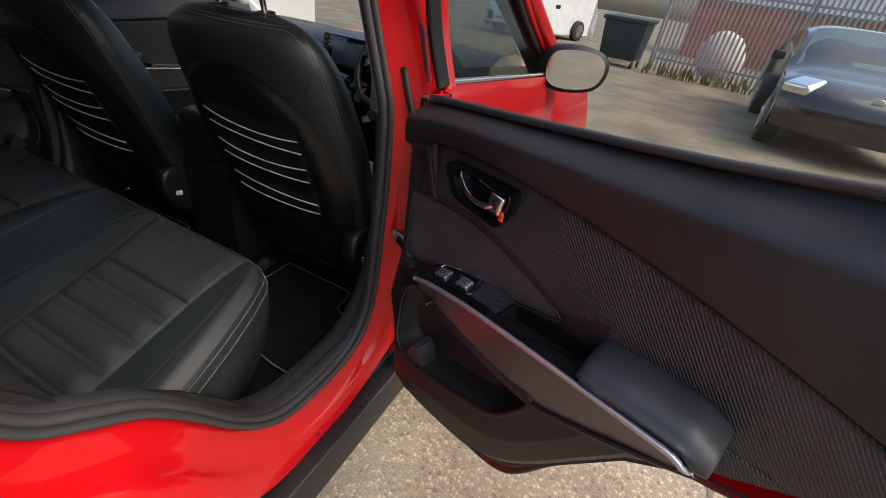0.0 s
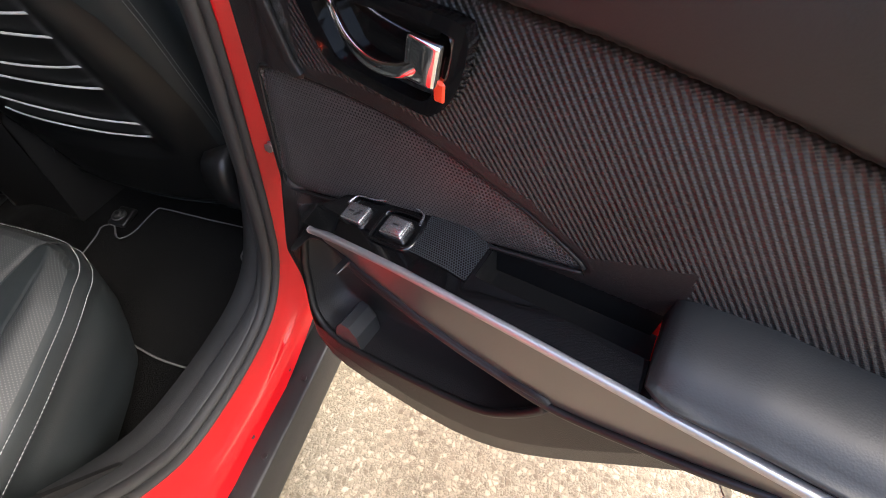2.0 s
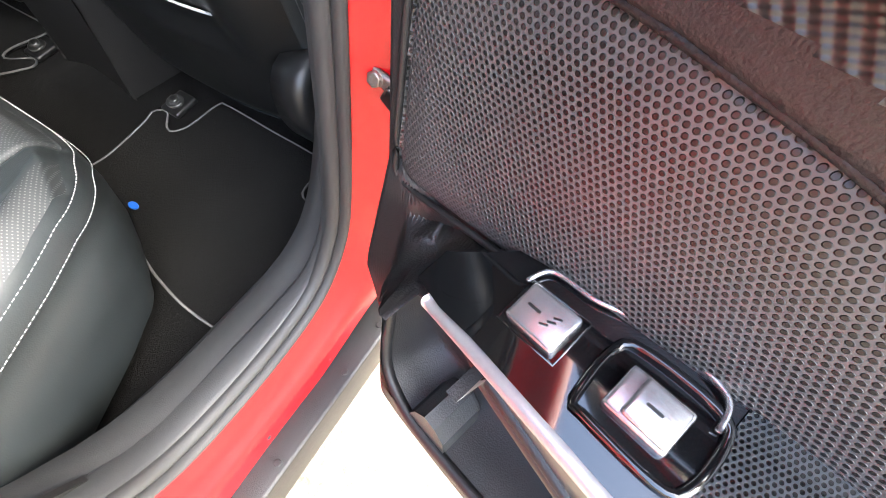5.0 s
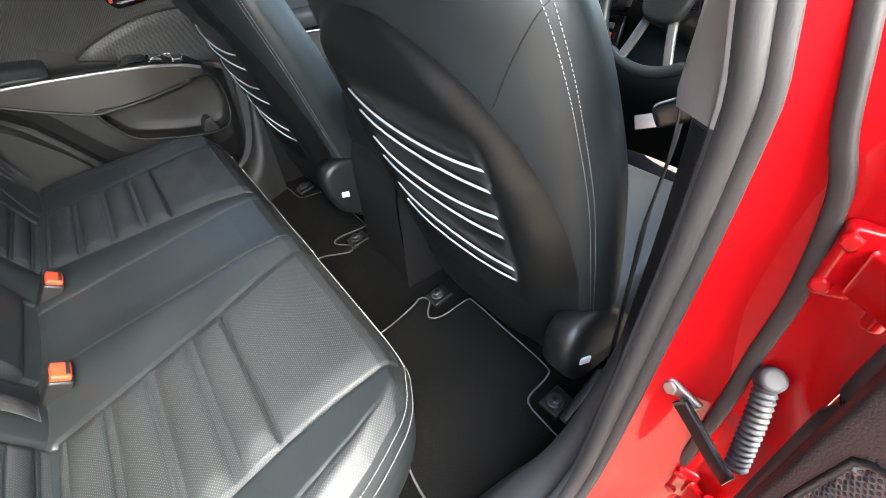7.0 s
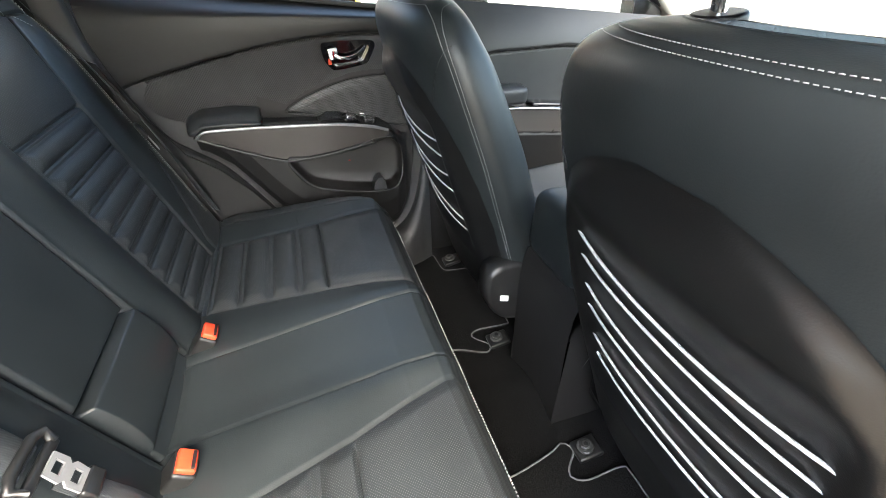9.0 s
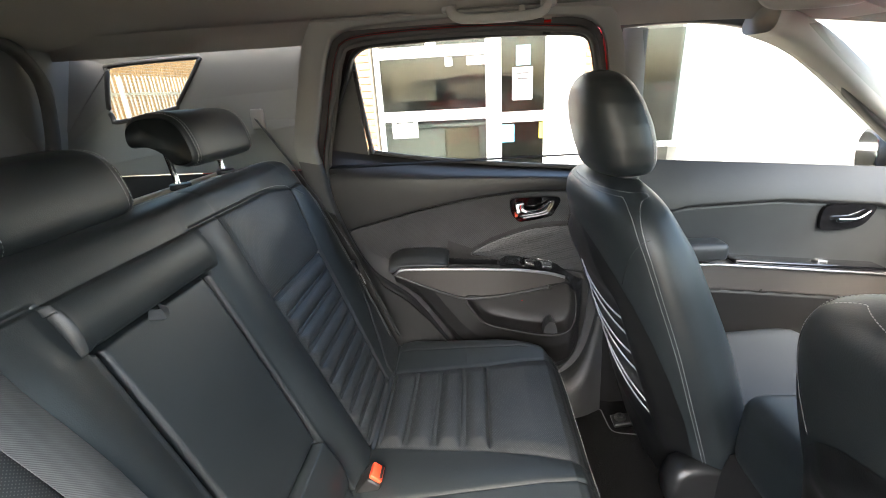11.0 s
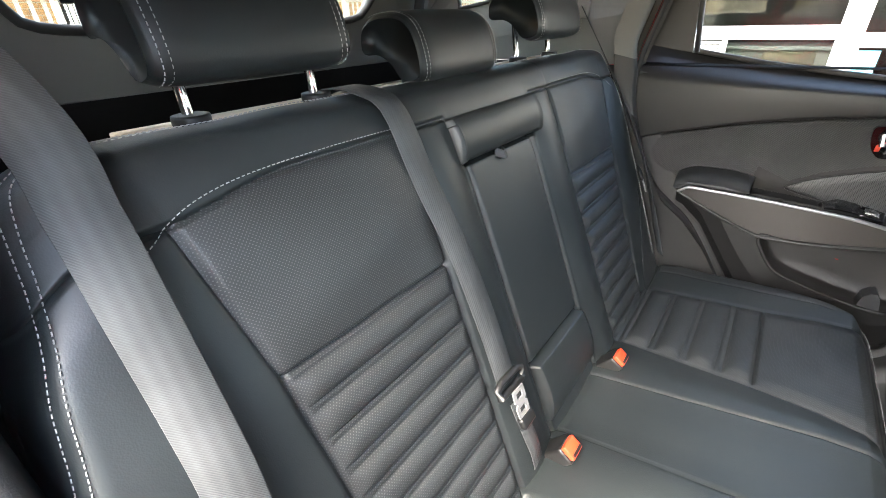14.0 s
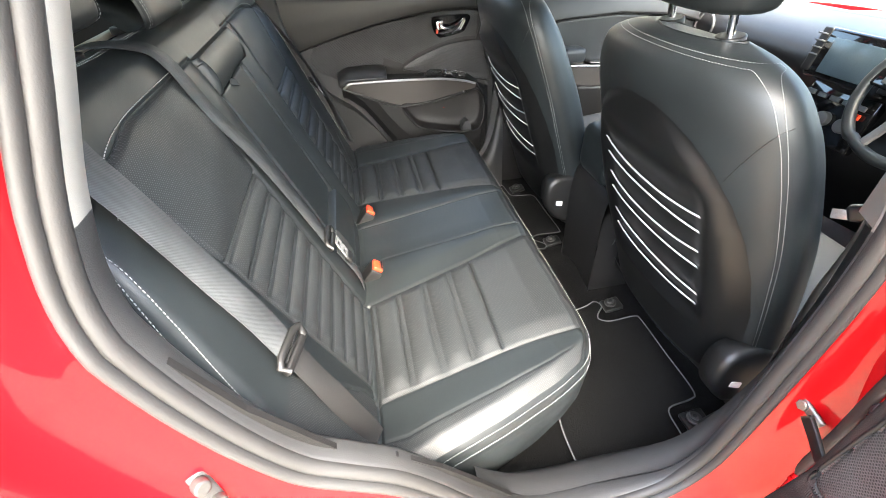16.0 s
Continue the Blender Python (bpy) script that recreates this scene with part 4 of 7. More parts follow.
def rear_backrest():
    seat = thing("rear_bench", "black leather rear bench backrest with ribbed perforated inserts", "car seat")
    dense = back_profile(1600)
    run = np.r_[0, np.cumsum(np.hypot(*np.diff(dense, axis=0).T))]
    even = np.linspace(0, run[-1], 400)
    prof = np.stack([np.interp(even, run, dense[:, 0]), np.interp(even, run, dense[:, 1])], 1)
    arc = np.r_[0, np.cumsum(np.hypot(*np.diff(prof, axis=0).T))]
    s0 = arc[np.argmin(np.abs(prof[:, 1] - 0.58) + (prof[:, 0] < 0) * 9)]
    S1 = arc - s0
    tg = tangents(prof)
    nr = np.stack([tg[:, 1], -tg[:, 0]], 1)
    us = np.linspace(-1, 1, 381)
    U, S = np.meshgrid(us, S1, indexing="ij")
    X = np.zeros_like(S)
    for j, s_ in enumerate(S1):
        o_, i_ = np.interp(s_, (0, 0.384, 0.574, 0.7), (0.475, 0.506, 0.539, 0.55)), np.interp(s_, (0, 0.384, 0.574, 0.7), (0.238, 0.230, 0.222, 0.22))
        w_ = max(np.interp(s_, (0.0, 0.22), (0.505, 0.60)), o_ + 0.012)
        X[:, j] = MID + np.sign(us) * np.interp(np.abs(us), (0, 0.157142857, 0.35, 0.75, 0.88, 1.0), (0, 0.110, i_, o_, min(w_, 0.606), 0.640)) + np.where(us > 0, float(flare(s_)) * smoothstep(us, 0.80, 1.0), 0.0)
    xs = us
    P = np.stack([X, np.broadcast_to(prof[:, 0], X.shape), np.broadcast_to(prof[:, 1], X.shape)], -1)
    N = np.stack([0 * X, np.broadcast_to(nr[:, 0], X.shape), np.broadcast_to(nr[:, 1], X.shape)], -1)
    D = back_depth(X, S)
    a = np.abs(X) - flare(S) * smoothstep(X, 0.53, 0.64 + flare(S))
    D -= 0.075 * smoothstep(a, 0.612, 0.652) ** 2
    P[..., 2] -= 0.045 * smoothstep(a, 0.555, 0.644) ** 2 * (S > 0.45) * smoothstep(S, 0.45, 0.58)
    am = np.abs(X - MID)
    outer = np.interp(S, (0, 0.384, 0.574, 0.7), (0.475, 0.506, 0.539, 0.55))
    inner = np.interp(S, (0, 0.384, 0.574, 0.7), (0.238, 0.230, 0.222, 0.22))
    wedge_line = np.interp(S, (0.0, 0.22), (0.505, 0.60))
    top = 0.578 - 0.02 * smoothstep(am, 0.40, 0.55)
    region = []
    for i in range(len(xs) - 1):
        row = []
        for j in range(len(S1) - 1):
            am_, s_, x_ = am[i, j], S[i, j], X[i, j]
            side = "r" if x_ > MID else "l"
            if s_ >= top[i, j]:
                row.append("top_panel")
            elif am_ < 0.110 and 0.123 < s_ < 0.503:
                row.append("folding_armrest")
            elif am_ < 0.135 and s_ >= 0.503:
                row.append("armrest_roll")
            elif am_ < inner[i, j]:
                row.append("inner_bolster:" + side)
            elif am_ < outer[i, j]:
                row.append(("insert_panel:" if s_ > 0.384 else "rib%d:" % int((0.384 - s_) / 0.0445)) + side)
            elif s_ < 0.235 and am_ > wedge_line[i, j]:
                row.append("bolster_wedge:" + side)
            else:
                row.append("outer_bolster:" + side)
        region.append(row)
    names = sorted({r for row in region for r in row})
    mats = {nm.split(":")[0]: LEATHER for nm in names}
    for nm in list(mats):
        if nm.startswith(("rib", "insert", "bolster_wedge")):
            mats[nm] = PERF
    fixed = [["rib:" + r[3:] if r.startswith("rib") else r for r in row] for row in region]
    mats["rib"] = PERF
    Q, made = pad(P, N, D, np.stack([X, S], -1), fixed, seat, mats, {"insert_panel": "perforated black leather panel", "rib": "ribbed perforated leather", "folding_armrest": "smooth black folding armrest"})

    def on_back(x, s, lift=0.0012):
        p = np.array((x, np.interp(s, S1, prof[:, 0]), np.interp(s, S1, prof[:, 1])))
        n_ = np.array((0, np.interp(s, S1, nr[:, 0]), np.interp(s, S1, nr[:, 1])))
        ax = abs(x) - float(flare(s)) * float(smoothstep(np.array(x), 0.53, 0.64 + float(flare(s))))
        d_ = float(back_depth(np.array([x]), np.array([s]))[0]) - 0.075 * float(smoothstep(np.array(ax), 0.612, 0.652)) ** 2
        p[2] -= 0.045 * float(smoothstep(np.array(ax), 0.555, 0.644)) ** 2 * float(smoothstep(np.array(s), 0.45, 0.58))
        return p + n_ * (d_ + lift), n_

    def thread(points, name="stitching"):
        pn = [on_back(x + float(flare(s)) * float(smoothstep(np.array(x), 0.56, 0.61)), s) for x, s in spline(points, 110)]
        part(name, stitches([p for p, _ in pn], [n_ for _, n_ in pn]), STITCH, seat, "light grey thread")

    for sgn in (1, -1):
        thread([(MID + sgn * q, s) for q, s in ((0.235, 0.584), (0.35, 0.585), (0.45, 0.582), (0.51, 0.572), (0.548, 0.553), (0.575, 0.528))])
        thread([(MID + sgn * q, s) for q, s in ((0.02, 0.668), (0.30, 0.668), (0.46, 0.667), (0.55, 0.662), (0.582, 0.648), (0.596, 0.60), (0.602, 0.55))])
        thread([(MID + sgn * q, s) for q, s in ((0.602, 0.55), (0.610, 0.45), (0.615, 0.3), (0.614, 0.15), (0.604, 0.03))])
        thread([(MID + sgn * q, s) for q, s in ((0.02, 0.677), (0.30, 0.677), (0.46, 0.676), (0.555, 0.671), (0.590, 0.655), (0.604, 0.60), (0.610, 0.55), (0.618, 0.45), (0.623, 0.3), (0.622, 0.15), (0.612, 0.03))])
    # rear shell and pull loop
    B = np.array([[(x, y, z) for y, z in ((-0.196, 1.095), (-0.20, 0.95), (-0.13, 0.75), (-0.06, 0.60), (0.02, 0.55))] for x in np.linspace(-0.63, 0.63, 9)])
    part("backrest_shell", sheet(B, flip=True), CARPET, seat)
    p, n_ = on_back(0.022, 0.500)
    part("pull_loop", sweep(spline([p + np.array((-0.014, 0.004, 0.002)), p + np.array((0, 0.016, -0.004)), p + np.array((0.014, 0.004, 0.002))], 12), rounded(0.016, 0.003, 0.001), up=(0, 1, 0.4)), WEBBING, seat, "black fabric pull loop")
    strip = part("load_edge_strip", block(1.04, 0.014, 0.010, 0.003, m=Matrix.Translation((0.0, -0.209, 1.150))), BEIGE, seat, "cream strip along the top rear edge")
    # side wings that close the bolsters
    for sgn in (1, -1):
        k = len(xs) - 1 if sgn > 0 else 0
        edge = Q[k]
        rear = np.stack([edge[:, 0] + sgn * 0.004, np.minimum(edge[:, 1] - 0.02, np.interp(edge[:, 2], (0.5, 1.16), (0.0, -0.22))), edge[:, 2] - 0.004], 1)
        part("side_cover", sheet(np.stack([edge, (edge + rear) / 2 + np.array((sgn * 0.004, 0, 0)), rear], 1), flip=sgn < 0), LEATHER, seat)
    return seat, on_back


REAR_SEAT, ON_BACK = rear_backrest()


def cushion_half(Y):
    return np.interp(Y, (0.09, 0.19, 0.24, 0.37, 0.48, 0.53, 0.56, 0.592), (0.660, 0.668, 0.650, 0.618, 0.582, 0.556, 0.535, 0.50))


def cushion_z(X, Y):
    a = np.abs(X - MID)
    base = np.interp(Y, (0.09, 0.14, 0.28, 0.42, 0.50, 0.56, 0.60), (0.545, 0.566, 0.592, 0.619, 0.634, 0.639, 0.624))
    inner = np.interp(Y, (0.09, 0.15, 0.40, 0.575), (0.245, 0.236, 0.185, 0.135))
    outer = np.interp(Y, (0.09, 0.15, 0.41, 0.58), (0.515, 0.512, 0.478, 0.47))
    ins = (a > inner) & (a < outer)
    d = np.zeros_like(X)
    taper = smoothstep(a - inner, 0.0, 0.030) * smoothstep(outer - a, 0.0, 0.042)
    ph = np.mod(Y - 0.142, 0.0655)
    ribs = ins & (Y > 0.142) & (Y < 0.404)
    d += np.where(ribs, np.where(ph < 0.013, 0.0040 * np.sin(np.pi * np.clip(ph / 0.013, 0, 1)) ** 0.5, 0.0125 * np.sin(np.pi * np.clip((ph - 0.013) / 0.0525, 0, 1)) ** 0.45) * taper - 0.003 * taper, 0)
    d += np.where(ins & (Y >= 0.404), 0.008 * np.sin(np.pi * np.clip((Y - 0.404) / 0.19, 0, 1)) ** 0.5 * taper, 0)
    t = np.clip((a - outer) / (cushion_half(Y) + 0.012 - outer), 0, 1)
    d += np.where(a >= outer, 0.013 * np.sin(np.pi * np.clip(t * 0.7, 0, 1)) ** 1.4, 0)
    t2 = np.clip((inner - a) / np.maximum(inner - 0.088, 1e-3), 0, 1)
    d += np.where((a < inner), 0.007 * np.sin(np.pi * np.clip(t2, 0, 1) * 0.62) ** 1.5 * smoothstep(a, 0.03, 0.12) + 0.003 * smoothstep(inner - a, 0.0, 0.07), 0)
    seam = lambda dist, w=0.003: groove(dist, w)
    d -= 0.0035 * seam(a - outer, 0.0045) + 0.003 * seam(a - inner, 0.004) + 0.003 * seam(a - 0.088, 0.0025)
    d -= 0.006 * seam(Y - 0.404) * smoothstep(a - inner, 0.002, 0.016) * smoothstep(outer - a, 0.002, 0.016)
    d -= 0.007 * seam(Y - 0.140, 0.0035) * (a > inner)
    wl = outer + 0.58 * (cushion_half(Y) - outer)
    d -= 0.0022 * seam(a - wl, 0.0028) * (a > outer + 0.015) * (1 - smoothstep(Y, 0.50, 0.54))
    d += 0.0012 * np.sin(X * 47 + 3) * np.sin(Y * 61) * (X < -0.2) * (Y > 0.35)
    return base + d


def rear_cushion():
    seat = thing("bench_cushion", "long black leather bench cushion with ribbed inserts", "seat cushion")
    ny, nx = 210, 361
    U = np.linspace(-1, 1, nx)
    V = np.linspace(0, 1, ny)
    Yg, Xg = np.zeros((nx, ny)), np.zeros((nx, ny))
    Wd = np.zeros((nx, ny))
    for i, u in enumerate(U):
        y_front = 0.592 - 0.35 * max(0, abs(u) - 0.66) ** 2
        Yg[i] = 0.09 + (y_front - 0.09) * V
    for i, u in enumerate(U):
        for j in range(ny):
            y = Yg[i, j]
            W_ = np.interp(y, (0.09, 0.19, 0.24, 0.37, 0.48, 0.53, 0.56, 0.592), (0.660, 0.668, 0.650, 0.618, 0.582, 0.556, 0.535, 0.50))
            i_, o_ = np.interp(y, (0.09, 0.15, 0.40, 0.575), (0.245, 0.236, 0.185, 0.135)), np.interp(y, (0.09, 0.15, 0.41, 0.58), (0.515, 0.512, 0.478, 0.47))
            w_ = o_ + 0.58 * (W_ - o_)
            Xg[i, j] = MID * 0.5 + np.sign(u) * np.interp(abs(u), (0, 0.15, 0.30, 0.75, 0.88, 1.0), (0, 0.088, i_, o_, w_, W_))
            Wd[i, j] = W_
    Z = cushion_z(Xg, Yg)
    edge = Wd - np.abs(Xg - MID * 0.5)
    Z -= 0.013 * (1 - smoothstep(edge, -0.012, 0.034)) * 1.5 + 0.014 * smoothstep(np.broadcast_to(V, Z.shape), 0.955, 1.0) ** 2
    P = np.stack([Xg, Yg, Z], -1)
    a = np.abs(Xg - MID)
    inner = np.interp(Yg, (0.09, 0.15, 0.40, 0.575), (0.245, 0.236, 0.185, 0.135))
    outer = np.interp(Yg, (0.09, 0.15, 0.41, 0.58), (0.515, 0.512, 0.478, 0.47))
    wl = outer + 0.58 * (cushion_half(Yg) - outer)
    region = []
    for i in range(nx - 1):
        row = []
        for j in range(ny - 1):
            sd = "r" if Xg[i, j] > MID else "l"
            y, q = Yg[i, j], a[i, j]
            if q < 0.088:
                row.append("centre_panel")
            elif q < inner[i, j]:
                row.append("inner_bolster:" + sd)
            elif y < 0.140:
                row.append("rear_strip:" + sd)
            elif q < outer[i, j]:
                row.append("thigh_panel:" + sd if y >= 0.404 else "rib:%d%s" % (int((y - 0.142) / 0.0655), sd))
            elif q < wl[i, j]:
                row.append("side_band:" + sd)
            else:
                row.append("side_panel:" + sd)
        region.append(row)
    mats = {"centre_panel": LEATHER, "inner_bolster": LEATHER, "rear_strip": LEATHER, "thigh_panel": PERF, "rib": PERF, "side_band": LEATHER, "side_panel": PERF}
    pad(P, np.broadcast_to(np.array((0, 0, 1.0)), P.shape), np.zeros((nx, ny)), np.stack([Xg, Yg], -1), region, seat, mats, {"rib": "ribbed perforated leather"})
    # skirt round the two ends and the front
    per = np.concatenate([P[0, ::2], P[1::2, -1], P[-1, -2::-2]])
    soft_per = per.copy()
    for c_ in range(3):
        soft_per[6:-6, c_] = np.convolve(per[:, c_], np.ones(13) / 13, "valid")
    tg = tangents(soft_per[:, :2])
    out = np.stack([-tg[:, 1], tg[:, 0]], 1)
    c = np.array((0, 0.3))
    if ((per[:, :2] - c) * out).sum() < 0:
        out = -out
    for nm, secs in (("front_piping_band", ((0.0, 0.0), (0.007, -0.008), (0.012, -0.022), (0.013, -0.034))), ("front_skirt", ((0.013, -0.034), (0.010, -0.040), (0.015, -0.06), (0.012, -0.12), (0.0, -0.18), (-0.02, -0.255)))):
        sk = np.array([np.concatenate([(per if o == 0 and dz == 0 else soft_per)[:, :2] + out * o, np.maximum((per if dz == 0 else soft_per)[:, 2:] + dz, 0.312)], 1) for o, dz in secs])
        part(nm, sheet(sk.transpose(1, 0, 2), flip=True), LEATHER, seat)
    for o, dz in ((0.0075, -0.0075), (0.0135, -0.030)):
        line = np.concatenate([soft_per[:, :2] + out * (o + 0.0015), soft_per[:, 2:] + dz], 1)
        nrm = np.concatenate([out * 0.8, np.full((len(per), 1), 0.6)], 1)
        part("edge_stitching", stitches(line, nrm), STITCH, seat, "light grey thread")
    return seat


rear_cushion()


def headrest(thing_parent, cx, y0, z0, w, h, lean, name="head_restraint"):
    """Low rear head restraint: a fat pad that hooks forward over the backrest on two chrome posts."""
    prof = spline([(0.030, -0.042), (0.052, -0.030), (0.050, 0.005), (0.032, 0.045), (0.0, 0.062), (-0.055, 0.060), (-0.085, 0.042), (-0.090, 0.010), (-0.078, 0.0), (-0.045, 0.0), (-0.015, -0.015), (0.008, -0.040)], 44, True)
    xs_ = np.linspace(-1, 1, 33)
    rows = []
    for u in xs_:
        k = 1 - 0.16 * max(0, abs(u) - 0.72) ** 2 / 0.0784
        cut = 1 - 0.02 * abs(u) ** 6
        rows.append([(cx + u * w / 2, y0 + py * k * h, z0 + pz * k * cut * h) for py, pz in prof])
    P = np.array(rows)
    verts = P.reshape(-1, 3)
    n = len(prof)
    faces = grid_faces(len(xs_), n, False, True) + [tuple(range(n))[::-1], tuple(range((len(xs_) - 1) * n, len(xs_) * n))]
    p = part(name, mesh_of(verts, faces), LEATHER, thing_parent, "black leather head restraint")
    for sg in (1, -1):
        k = int(round((0.86 * sg + 1) / 2 * 32))
        loop = P[k]
        nrm = np.stack([0 * loop[:, 0], *(tangents(loop[:, 1:], True)[:, ::-1] * np.array((1, -1))).T], 1)
        if ((loop[:, 1:] - loop[:, 1:].mean(0)) * nrm[:, 1:]).sum() < 0:
            nrm = -nrm
        for off in (-0.004, 0.004):
            seg = loop[:24] + nrm[:24] * 0.0006 + np.array((off, 0, 0))
            part("stitching", stitches(seg, nrm[:24]), STITCH, p)
    return p


REAR_SEAT.location = (-0.008, -0.036, 0.012)
for cx, ww, posts, zc in ((0.385, 0.235, (0.286, 0.454), 1.242), (-0.375, 0.235, (-0.286, -0.454), 1.242), (0.022, 0.225, (-0.04, 0.084), 1.200)):
    headrest(REAR_SEAT, cx, -0.155, zc, ww, 1.0, 0)
    for px in posts:
        hi = zc + 0.02
        part("headrest_post", tube([(px, -0.172, 1.13), (px, -0.174, 1.18), (px, -0.185, hi)], 0.0062, 12), CHROME, REAR_SEAT, "chrome headrest post")
        part("post_guide", drum(0.020, 0.012, 0.003, 20, Matrix.Translation((px, -0.168, 1.161))), SOFT, REAR_SEAT, "black post guide")

tagx = thing("care_tag", "small dark fabric care label on a headrest", "label", at=tuple(REAR_SEAT.location))
part("tag_cloth", block(0.004, 0.045, 0.055, 0.001, 1, pose(0.264, -0.215, 1.235, 0, 8, 0)), SOFT, tagx)
for k in range(4):
    part("tag_print", block(0.0012, 0.03, 0.004, 0, 1, pose(0.2612, -0.215, 1.218 + 0.011 * k, 0, 8, 0)), STITCH, tagx)


# ---- front seats ----
def front_seat(label, group, lift):
    """A front seat round x = 0; its backrest's rear face stands near y = 0.7."""
    s = thing("bucket_seat", label, "car seat", group)
    zs = np.linspace(0, 1, 90)
    cz = np.array((0.46, 0.52, 0.60, 0.70, 0.80, 0.90, 1.00, 1.06, 1.10, 1.135, 1.158, 1.170))
    hw = np.array((0.215, 0.240, 0.254, 0.264, 0.270, 0.272, 0.264, 0.252, 0.238, 0.212, 0.165, 0.10))
    yr = np.array((0.850, 0.832, 0.806, 0.770, 0.735, 0.702, 0.668, 0.650, 0.640, 0.640, 0.652, 0.680))
    th = np.array((0.15, 0.165, 0.172, 0.176, 0.176, 0.17, 0.158, 0.148, 0.134, 0.112, 0.08, 0.035))
    k = np.interp(zs, np.linspace(0, 1, len(cz)), cz)
    kz = spline(np.stack([cz, hw, yr, th], 1), 90)
    nu = 96
    ang = np.linspace(0, 2 * math.pi, nu, endpoint=False)
    c, sn = np.cos(ang), np.sin(ang)
    e = 0.55
    sx = np.sign(c) * np.abs(c) ** e
    sy = np.sign(sn) * np.abs(sn) ** e
    rows = []
    for z, h, y, t in kz:
        px = sx * h * (1 - 0.12 * np.clip(sy + 0.2, 0, 1))
        crown = 0.030 * (np.abs(px) / max(h, 0.01)) ** 2.2
        py = y + crown + (1 + sy) * t * 0.5
        rows.append(np.stack([px, py, np.full(nu, z)], 1))
    P = np.array(rows)
    verts = P.reshape(-1, 3)
    faces = grid_faces(len(rows), nu, False, True)
    faces += [tuple(range(nu))[::-1], tuple(range((len(rows) - 1) * nu, len(rows) * nu))]
    part("backrest", mesh_of(verts, faces), LEATHER, s, "smooth black leather backrest")

    def rear(x, z, lift=0.0):
        h, y = np.interp(z, kz[:, 0], kz[:, 1]), np.interp(z, kz[:, 0], kz[:, 2])
        u = min(1.0, abs(x) / h)
        py = y + 0.030 * u ** 2.2 + (1 - (1 - u ** (1 / 0.55 * 2)) ** (0.55 / 2) if u < 1 else 1) * np.interp(z, kz[:, 0], kz[:, 3]) * 0.5
        return np.array((x, py - lift, z))

    # the separate rear shell: domed border, hollow middle that the cords cross
    vx, vz = np.linspace(-1, 1, 81), np.linspace(0, 1, 90)
    G, D = np.zeros((81, 90, 3)), np.zeros((81, 90))
    for j, t in enumerate(vz):
        z = 0.475 + t * (1.070 - 0.475)
        w = 0.245 * np.interp(t, (0, 0.08, 0.45, 0.60, 0.72, 0.82, 0.90, 0.95, 0.985, 1.0), (0.84, 0.92, 1.0, 0.985, 0.93, 0.83, 0.68, 0.52, 0.32, 0.16))
        for i, u in enumerate(vx):
            zz = z
            p = rear(u * w * 0.995, float(zz))
            rim = (1 - abs(u)) * w
            dome = 0.014 * float(smoothstep(np.array(rim), -0.004, 0.045)) * float(smoothstep(np.array(1 - t), -0.01, 0.11)) * min(1.0, t / 0.04 + 0.1)
            hollow = 0.015 * smoothstep(np.array(0.186 - abs(u * w)), 0, 0.05) * smoothstep(np.array(z), 0.625, 0.67) * (1 - smoothstep(np.array(z), 0.93, 0.99))
            G[i, j] = p
            D[i, j] = dome - float(hollow)
    part("rear_shell", sheet(G + np.array((0, -1.0, 0)) * (D + 0.001)[..., None]), SHELL, s, "black moulded rear shell")
    # elastic cords in three pairs
    tops = [(0.932, 0.915), (0.893, 0.880), (0.842, 0.836), (0.800, 0.795), (0.735, 0.720), (0.690, 0.688)]
    for k, (zl, zr) in enumerate(tops):
        wide = 0.172 - 0.004 * k
        pts = []
        for t in np.linspace(-1, 1, 24):
            z = zl + (zr - zl) * (t + 1) / 2 + (0.014 if k % 2 == 0 and k < 4 else 0.004) * (t * t - 1) * (1 if k < 4 else 0.5)
            b = rear(t * wide, z)
            pts.append(b + np.array((0, -0.004 - 0.0015 * (1 - t * t), 0)))
        if k % 2 == 0:
            pts = [pts[0] + np.array((0.004, 0.010, -0.006))] + pts + [pts[-1] + np.array((0.006, 0.002, -0.004)), pts[-1] + np.array((0.008, 0.008, -0.008))]
        part("elastic_cord", tube(np.array(pts), 0.0019, 8), CORD, s, "silver elastic cord")
    for z in (0.905, 0.818, 0.705):
        for sg in (1, -1):
            part("cord_slot", block(0.006, 0.006, 0.046, 0.002, 2, Matrix.Translation(tuple(rear(sg * 0.178, z, 0.002)))), SOFT, s)
    # twin seams that follow the outline of the rear face
    for inset in (0.966, 0.953):
        ln, nn = [], []
        for a_ in np.linspace(-1, 1, 240):
            q = 1 - abs(a_)
            z = 0.56 + 0.605 * math.sin(min(1.0, q / 0.78) * math.pi / 2)
            h = float(np.interp(z, kz[:, 0], kz[:, 1]))
            px = h * inset if q < 0.62 else h * inset * math.cos((q - 0.62) / 0.38 * math.pi / 2)
            z = z if q < 0.62 else float(np.interp(px / inset, kz[::-1, 1], kz[::-1, 0]))
            z = min(z, 1.156) + (inset - 0.96) * 0.45
            p_ = rear(math.copysign(px, a_), z, 0.0015)
            ln.append(p_)
            nn.append((math.copysign(0.5 * min(1, px / 0.2), a_), -0.8, 0.3))
        part("shoulder_stitching", stitches(ln, np.array(nn), 0.0048, 0.0030, 0.00032), STITCH, s, "light grey twin stitching")
    for sg in (1, -1):
        ln = np.array([rear(sg * (0.235 - 0.05 * t), 1.10 - 0.10 * t, 0.001) for t in np.linspace(0, 1, 20)])
        part("shoulder_seam", tube(ln, 0.0006, 6), SOFT, s)
    # head restraint
    tz = np.linspace(0, 1, 40)
